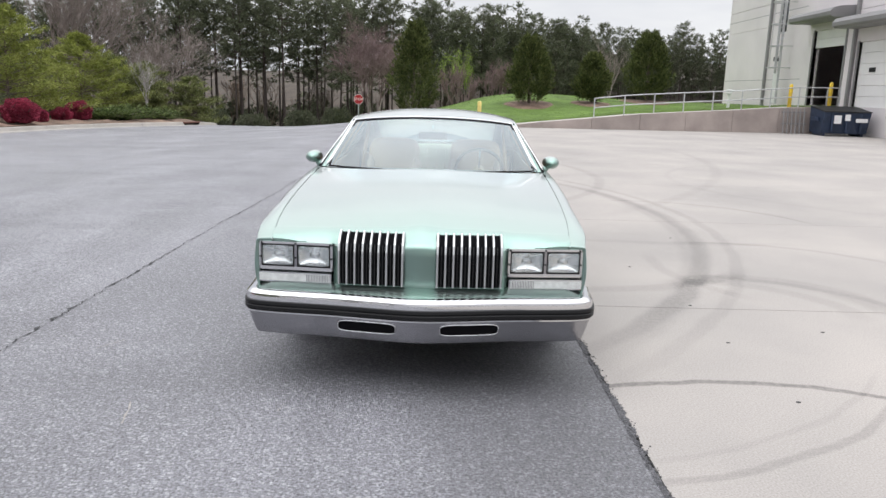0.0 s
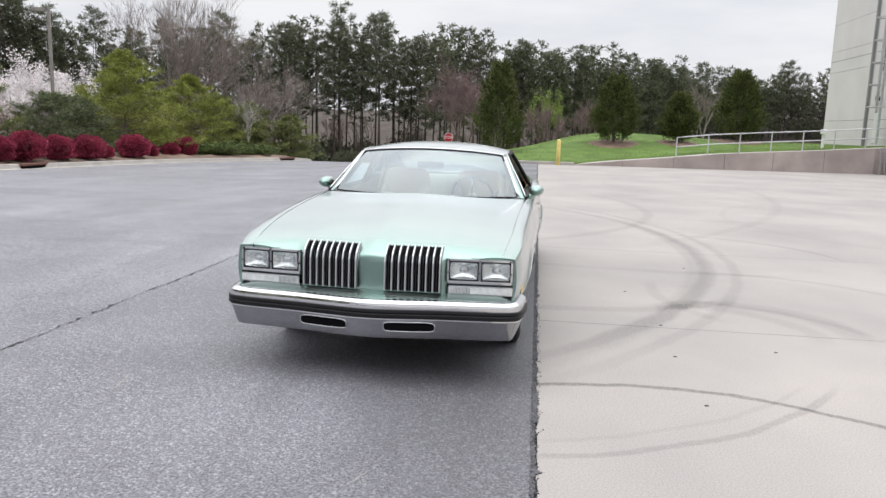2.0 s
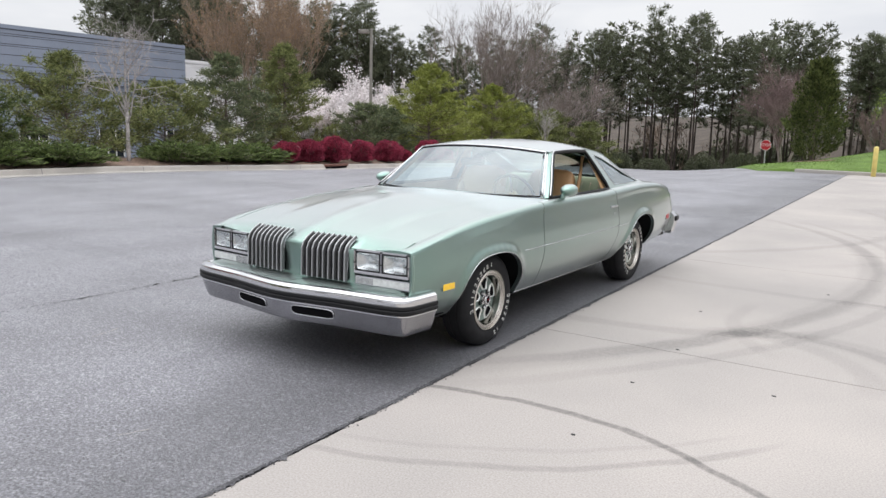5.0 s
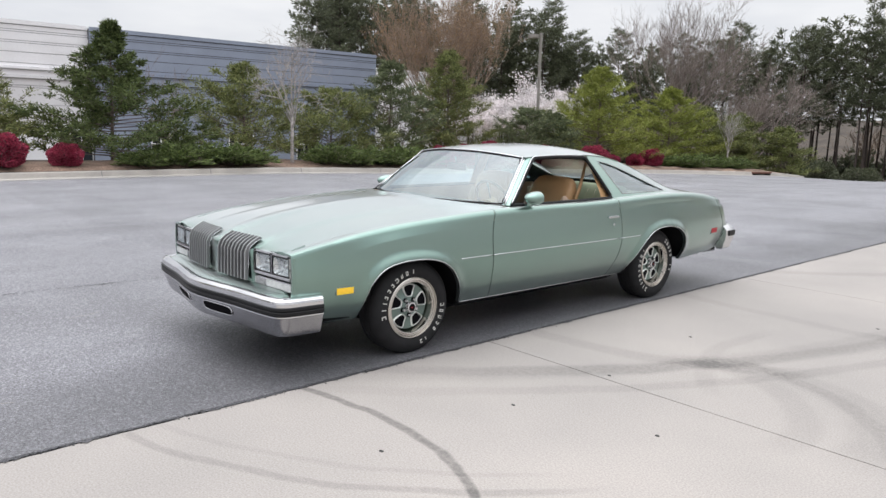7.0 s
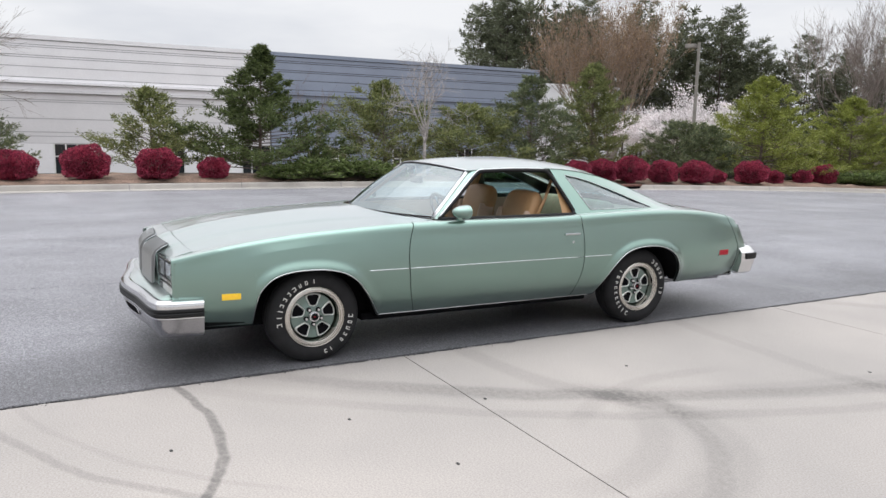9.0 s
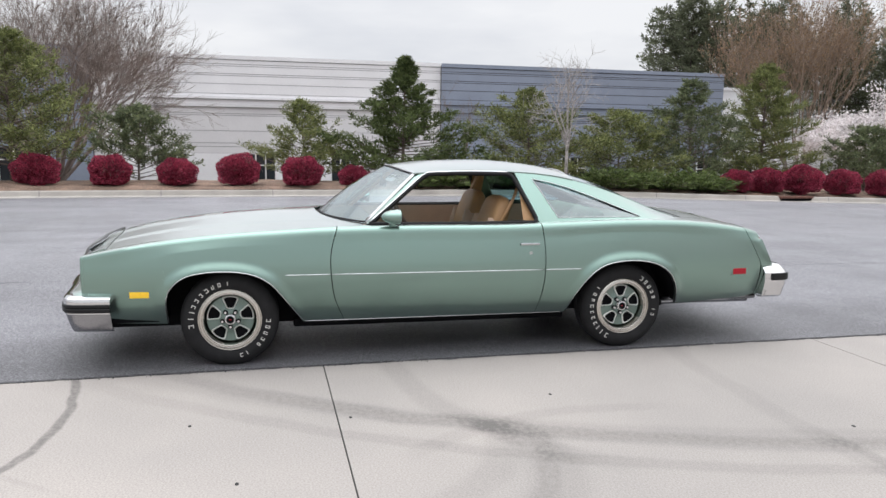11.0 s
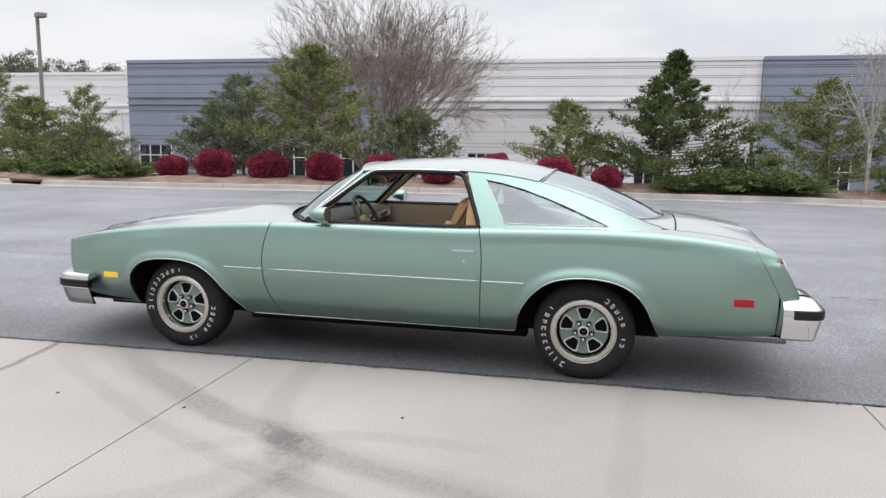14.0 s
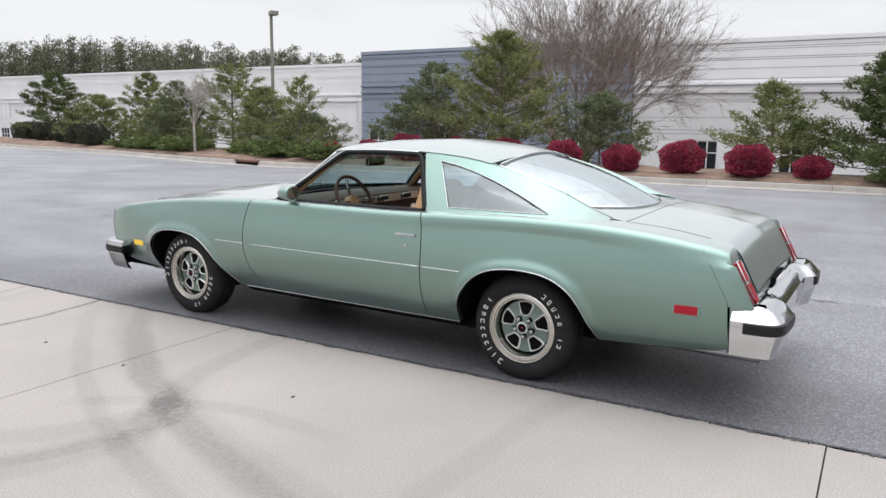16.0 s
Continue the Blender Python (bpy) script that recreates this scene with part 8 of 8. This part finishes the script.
def cone_evergreen(x, y, z0, h, r, seed, label):
    """A dense clipped-looking evergreen: short trunk and a crown of overlapping sprays."""
    z = float(lawn_z(np.array(x), np.array(y))) - 0.05
    h, r = h + z0 - z, r * 0.84
    rng = np.random.default_rng(seed)
    t = tree_base("evergreen_tree", label, "tree", "evergreens on the mound")
    V, F = tube_arrays([[((0, 0, -0.15), 0.10), ((0, 0, h * 0.5), 0.07), ((0, 0, h * 0.9), 0.02)]], 8)
    piece("trunk", V, F, M_BARK, t)
    k = 520
    f = rng.random(k) ** 0.85
    a = rng.uniform(0, 2 * math.pi, k)
    lump = 1 + 0.18 * np.sin(3 * a + 5 * f * 3.1) + 0.16 * np.sin(5 * a - 9 * f + seed)
    rad = r * np.minimum(1.0, 1.7 * (f + 0.28)) * (1 - f) ** 0.62 * 1.12 * lump * rng.uniform(0.62, 1.08, k)
    c0 = np.stack([np.cos(a) * rad, np.sin(a) * rad, 0.28 + f * (h - 0.50)], 1)
    out = np.stack([np.cos(a), np.sin(a), rng.uniform(0.7, 2.0, k)], 1)
    out /= np.linalg.norm(out, axis=1, keepdims=True)
    per = 32
    u = rng.uniform(-0.25, 1.0, (k, per, 1))
    g = rng.normal(size=(k, per, 3)) * 0.085 * (1.15 - 0.75 * np.maximum(u, 0))
    cen = (c0[:, None] + g + out[:, None] * u * 0.42).reshape(-1, 3)
    leaf_piece("crown", cen, 0.17, 0.050, M_CONE, t, seed + 3, dirs=np.repeat(out * 1.3, per, 0) + g.reshape(-1, 3) * 5)
    return put(t, x, y, z)


cone_evergreen(-1.90, 35.6, 0.0, 4.95, 1.50, 61, "tall dense conical evergreen on the grass")
cone_evergreen(4.25, 36.1, 0.50, 3.90, 1.42, 62, "rounded conical evergreen ringed with mulch")
cone_evergreen(7.72, 36.9, 0.80, 2.78, 1.0, 63, "small rounded evergreen on the mound")
cone_evergreen(11.45, 39.8, 0.80, 4.3, 1.60, 64, "dense conical evergreen beside the ramp")
for x, y, r in ((4.25, 36.1, 1.35), (7.72, 36.9, 1.1), (11.45, 39.8, 1.5), (-1.90, 35.6, 1.0)):
    lay = lambda px, py, up: (px, py, float(lawn_z(np.array(px), np.array(py))) + up)
    ang = np.linspace(0, 2 * math.pi, 24, endpoint=False)
    V = [lay(x + r * q * math.cos(t) * (1 + 0.1 * math.sin(3 * t)), y + r * q * math.sin(t), up) for q, up in ((1.0, -0.02), (0.9, 0.04), (0.5, 0.06)) for t in ang] + [lay(x, y, 0.08)]
    F = [(24 * k + i, 24 * k + (i + 1) % 24, 24 * k + 24 + (i + 1) % 24, 24 * k + 24 + i) for k in range(2) for i in range(24)] + [(48 + i, 48 + (i + 1) % 24, 72) for i in range(24)]
    tagged(piece("mulch_ring", V, F, M_MULCH, smooth=True), "ring of brown mulch round an evergreen", "mulch", group="mulch rings")


def shrub(name, label, category, size, seed, mat, leaf, count, group, spiky=0.0, square=0.86, lumps=1.0):
    """A rounded shrub: a few stems and a shell of small leaves, thinner inside."""
    rng = np.random.default_rng(seed)
    t = thing(name, label, category, group=group)
    sx, sy, sz = size
    out, tips = [], []
    for k in range(9):
        a = rng.uniform(0, 2 * math.pi)
        d = Vector((math.cos(a) * 0.7, math.sin(a) * 0.7, 1))
        branch_paths(rng, Vector((0.08 * math.cos(a), 0.08 * math.sin(a), -0.06)), d, sz * 0.75, 0.012, 2, 0.6, (3, 4), 0.1, 3, 0.6, 0.1, out, tips)
    V, F = tube_arrays(out, 3)
    V = [(max(-sx * 0.42, min(sx * 0.42, v[0])), max(-sy * 0.42, min(sy * 0.42, v[1])), min(v[2], sz * 0.95)) for v in V]
    piece("stemwork", V, F, M_TWIG, t)
    u = rng.normal(size=(count, 3))
    u /= np.linalg.norm(u, axis=1, keepdims=True)
    # squarish, clipped form with a flattened top
    p = np.sign(u) * np.abs(u) ** square
    lump = 1 + lumps * (0.07 * np.sin(u[:, 0] * 7 + seed) + 0.06 * np.sin(u[:, 1] * 9 + 2 * seed) + 0.05 * np.sin(u[:, 2] * 8))
    rad = (1 - 0.30 * rng.random(count) ** 2.2) * lump
    c = p * rad[:, None] * np.array([sx / 2, sy / 2, sz / 2]) + np.array([0, 0, sz / 2 + 0.02])
    leaf_piece("foliage", c, leaf[0], leaf[1], mat, t, seed + 1, dirs=u * 1.6 + np.array([0, 0, spiky]))
    q = count // 8
    core = p[:q] * rng.uniform(0.35, 0.72, (q, 1)) * np.array([sx / 2, sy / 2, sz / 2]) + np.array([0, 0, sz / 2 + 0.02])
    leaf_piece("inner_foliage", core, leaf[0] * 2.2, leaf[1] * 2.6, mat, t, seed + 2)
    return t


def juniper(seed):
    """A low juniper: arching feathery sprays from the middle, layered over one another."""
    rng = np.random.default_rng(seed)
    t = thing("juniper", "low spreading green juniper with feathery tips", "shrub", group="junipers along the kerb")
    cen, dirs, paths = [], [], []
    for k in range(120):
        a, f = rng.uniform(0, 2 * math.pi), rng.random() ** 0.6
        reach, top = 0.25 + 0.80 * f, (0.56 - 0.30 * f * f) * rng.uniform(0.75, 1.15)
        base = Vector((0.25 * f * math.cos(a), 0.25 * f * math.sin(a), -0.02))
        mid = Vector((reach * 0.6 * math.cos(a), reach * 0.6 * math.sin(a), top * 0.85))
        end = Vector((reach * math.cos(a + 0.2), reach * math.sin(a + 0.2), top + 0.10 * rng.normal()))
        paths.append([(base, 0.010), (mid, 0.006), (end, 0.003)])
        m = 36
        u = rng.uniform(0.25, 1.05, (m, 1))
        P = np.array(base) * (1 - u) ** 2 + 2 * np.array(mid) * u * (1 - u) + np.array(end) * u ** 2
        d = np.array(end - base)
        lat = np.array((-math.sin(a), math.cos(a), 0.0))
        w = rng.normal(size=(m, 1))
        cen.append(P + lat * w * 0.07 + rng.normal(size=(m, 3)) * 0.022)
        dirs.append(d / np.linalg.norm(d) * 1.2 + lat * w * 0.9 + np.array((math.cos(a), math.sin(a), 0.0)) * 0.5)
    V, F = tube_arrays(paths, 3)
    piece("stemwork", V, F, M_BARK, t)
    leaf_piece("foliage", np.concatenate(cen), 0.15, 0.036, M_JUNIPER, t, seed + 1, dirs=np.concatenate(dirs))
    return t


def build_shrubs():
    reds = [shrub("red_shrub", "clipped rounded shrub with crimson leaves", "shrub", (1.30, 1.30, 0.96), s, M_RED, (0.066, 0.046), 8500, "crimson shrubs along the kerb", 0.3) for s in (71, 72, 73)]
    spots = [(-17.2, -13.7, 0.72), (-17.3, -11.95, 0.85), (-17.4, -10.4, 1.10), (-17.4, -8.42, 1.08), (-17.4, -6.44, 0.98), (-17.4, -4.45, 0.98), (-17.5, -2.62, 0.92), (-17.6, -0.82, 1.0), (-17.5, 1.05, 1.05), (-17.5, 2.62, 0.76),
             (-17.0, 15.75, 0.86), (-16.95, 16.85, 1.0), (-16.8, 18.1, 1.05), (-16.7, 19.65, 0.98), (-16.6, 21.35, 1.0), (-16.9, 22.8, 0.66), (-16.7, 24.6, 1.12), (-16.9, 26.3, 0.66), (-16.9, 28.2, 0.70), (-16.7, 29.3, 0.92)]
    used = set()
    rng = np.random.default_rng(77)
    for i, (x, y, s) in enumerate(spots):
        k = i % 3
        m = pose(x, y, bed_z(x, y) - 0.02, 0, 0, rng.uniform(0, 360)) @ Matrix.Diagonal((s * 0.9, s * 0.9, s * 0.9 * rng.uniform(0.92, 1.08), 1))
        if k not in used:
            used.add(k)
            ob = reds[k]
            ob.matrix_basis = m
        else:
            ob = copy_thing(reds[k], m)
            ob.matrix_basis = m
    jun = [juniper(s) for s in (81, 82)]
    js = [(-17.3, 4.9), (-17.4, 6.0), (-17.4, 7.1), (-17.3, 8.1), (-18.0, 5.5), (-18.1, 6.8), (-17.6, 11.2), (-17.5, 12.1), (-17.4, 13.0), (-17.2, 13.9), (-17.1, 14.8), (-18.2, 11.8), (-18.1, 12.7), (-17.9, 13.6), (-17.8, 14.6),
          (-16.4, -13.4), (-16.5, -14.6), (-16.7, -15.8), (-16.9, -17.0), (-17.2, -18.2), (-17.6, -16.4), (-17.9, -22.4), (-18.1, -23.7), (-18.4, -25.0), (-18.7, -26.3), (-19.0, -27.6), (-19.2, -24.4), (-19.6, -26.6),
          (-16.5, 30.7), (-16.1, 31.6), (-15.6, 32.5), (-15.1, 33.3), (-14.7, 34.2), (-17.1, 31.8), (-16.6, 32.8), (-16.1, 33.7), (-15.6, 34.7)]
    used = set()
    for i, (x, y) in enumerate(js):
        k = i % 2
        s = rng.uniform(0.9, 1.25) * (1.05 if y < -13 else 1.0)
        m = pose(x + rng.normal(0, 0.15), y + rng.normal(0, 0.2), bed_z(x, y) - 0.03, 0, 0, rng.uniform(0, 360)) @ Matrix.Diagonal((s, s, s * rng.uniform(0.68, 0.92), 1))
        if k not in used:
            used.add(k)
            jun[k].matrix_basis = m
        else:
            copy_thing(jun[k], m).matrix_basis = m
    bw = shrub("boxwood", "clipped dark green boxwood ball", "shrub", (1.5, 1.5, 1.1), 91, M_BOXWOOD, (0.08, 0.055), 3500, "boxwoods along the kerb", 0.2)
    for i, (x, y) in enumerate(((-19.2, -31.2), (-20.0, -33.6), (-20.9, -36.2), (-21.6, -39.4), (-22.6, -42.5), (-23.4, -45.0))):
        m = pose(x, y, bed_z(x, y) - 0.03, 0, 0, 60 * i)
        if i == 0:
            bw.matrix_basis = m
        else:
            copy_thing(bw, m)
    ug = shrub("holly_bush", "rounded dark evergreen bush at the woods' edge", "shrub", (2.4, 2.2, 2.2), 93, M_PINE_DARK, (0.14, 0.07), 5000, "evergreen bushes at the woods' edge", 0.3)
    for i, (x, y) in enumerate(((-14.0, 49.0), (-11.0, 51.0), (-8.2, 50.5), (-4.5, 53.0), (-17.0, 50.0), (-1.5, 55.0), (-6.2, 56.0))):
        m = pose(x, y, -2.35, 0, 0, 70 * i) @ Matrix.Diagonal((1, 1, 0.8 + 0.12 * (i % 3), 1))
        if i == 0:
            ug.matrix_basis = m
        else:
            copy_thing(ug, m).matrix_basis = m


build_shrubs()


# ---- the woods ----
def build_woods():
    rng = np.random.default_rng(101)

    def loblolly(h, seed, cf, wd, limbs, twigs, per, leaf):
        t = pine_tree("tall_pine", "tall loblolly pine with a bare trunk and dark crown", h, seed, M_PINE_DARK, cf, wd, limbs, twigs, per, leaf, 0.34, 0.50, 0.095, 0.15, 0.42, 0.12, 0.5, 1.0, 0.75, False)
        return tagged(t, group="woodland pines")
    near = [loblolly(h, 110 + s, cf, wd, 48, 5, 28, (0.29, 0.040)) for s, (h, cf, wd) in enumerate(((12.0, 0.44, 3.0), (11.2, 0.36, 3.3), (12.6, 0.50, 2.8), (10.6, 0.30, 3.2), (11.8, 0.40, 2.6)))]
    back = [loblolly(h, 130 + s, cf, wd, 34, 4, 10, (0.38, 0.095)) for s, (h, cf, wd) in enumerate(((12.2, 0.42, 3.2), (11.6, 0.34, 3.4)))]
    spots = []
    # wood edge, from the warehouse's end round to behind the dock building, three rows deep
    line = np.array([(-56.0, 33.0), (-51.0, 40.0), (-44.0, 50.0), (-33.0, 57.0), (-22.0, 58.0), (-12.0, 59.0), (-4.0, 62.0), (4.0, 68.0), (11.0, 76.0), (20.0, 88.0), (32.0, 96.0), (46.0, 100.0)])
    cum = np.concatenate([[0], np.cumsum(np.linalg.norm(np.diff(line, axis=0), axis=1))])
    for row, (off, step, zb) in enumerate(((0.0, 1.2, -2.3), (2.8, 1.2, -2.5), (6.5, 1.6, -2.8))):
        for d in np.arange(0, cum[-1], step):
            d2 = d + rng.uniform(-0.9, 0.9)
            x, y = np.interp(d2, cum, line[:, 0]), np.interp(d2, cum, line[:, 1])
            nx, ny = -0.35 - 0.4 * (x < -30), 0.9
            s = float(np.interp(x, [-56, -46, -39, -30, -8, 4, 20], [1.36, 1.24, 1.02, 0.98, 1.04, 0.99, 0.93]))
            spots.append((near if row == 0 else back, x + nx * off + rng.normal(0, 0.6), y + ny * off + rng.normal(0, 0.8), zb, s * rng.uniform(0.84, 1.10)))
    # distant wooded rise past the white warehouse
    far = []
    for d in np.arange(0, 1, 0.0090):
        for off in (0, 7, 15, 24):
            x, y = -56 - 80 * d - off + rng.normal(0, 2), -152 + 76 * d - off + rng.normal(0, 2)
            far.append((x, y, float(land_z(x, y)) - 0.3 - 1.0 * (off == 0) - 0.6 * (off == 15) + 0.8 * (off == 24) + 2.4 * (1 - d), rng.uniform(0.70, 1.05)))
    cen, trunks = [], []
    for x, y, z, s in far:
        h, top = 12.8 * s, rng.uniform(1.9, 2.7) * s
        trunks.append([((x, y, z - 0.3), 0.16), ((x, y, z + h * 0.9), 0.04)])
        for k in range(22):
            f = 0.30 + 0.70 * rng.random()
            a, q = rng.uniform(0, 2 * math.pi), top * (1 - f) ** 0.45 * rng.uniform(0.2, 1.0) + 0.15
            cen.append(np.array((x + q * math.cos(a), y + q * math.sin(a), z + f * h)) + rng.normal(size=(17, 3)) * np.array((0.42, 0.42, 0.26)))
    wood = tagged(leaf_piece("distant_woods", np.concatenate(cen), 0.50, 0.20, M_PINE_DARK, None, 145), "dark distant pine woods behind the white warehouse", "woods", kind="stuff")
    V, F = tube_arrays(trunks, 4)
    piece("trunks", V, F, M_PINE_BARK, wood)
    used = set()

    def set_down(ob, m):
        if ob.name in used:
            copy_thing(ob, m).matrix_basis = m
        else:
            used.add(ob.name)
            ob.matrix_basis = m
    for kinds, x, y, z, s in spots:
        set_down(kinds[int(rng.integers(0, len(kinds)))], pose(x, y, z, 0, 0, rng.uniform(0, 360)) @ Matrix.Diagonal((s, s, s * rng.uniform(0.92, 1.06), 1)))
    # leafless understorey and low evergreens among and behind the front trunks
    th = [bare_tree("thicket_tree", "leafless grey-brown understorey tree in the woods", 5.5, 120 + q, M_BARK, 3, 0.05, 4, 0.5, 0.28, (2, 3), 0.2, M_TWIG_BROWN if q else M_BARK, lean=0.3, sides=3, thin=0.014) for q in range(2)]
    ev = [shrub("wild_holly", "dark evergreen bush under the pines", "shrub", (2.6, 2.4, 2.4), 94 + q, M_PINE_DARK, (0.26, 0.14), 900, "understorey bushes", 0.3, 1.0, 2.5) for q in range(2)]
    for ob in th:
        tagged(ob, group="understorey trees")
    for d in np.arange(2, cum[-1], 3.0):
        x, y = np.interp(d, cum, line[:, 0]) - 2 + rng.normal(0, 1.5), np.interp(d, cum, line[:, 1]) + rng.uniform(2, 13)
        s = rng.uniform(0.8, 1.2)
        set_down(th[int(rng.integers(0, 2))], pose(x, y, -2.9, 0, 0, rng.uniform(0, 360)) @ Matrix.Diagonal((s * 1.3, s * 1.3, s, 1)))
        x, y = np.interp(d, cum, line[:, 0]) - 1 + rng.normal(0, 1.5), np.interp(d, cum, line[:, 1]) + rng.uniform(5, 14)
        s = rng.uniform(0.8, 1.5)
        set_down(ev[int(rng.integers(0, 2))], pose(x, y, -2.75, 0, 0, rng.uniform(0, 360)) @ Matrix.Diagonal((s * 1.2, s * 1.2, s, 1)))


build_woods()
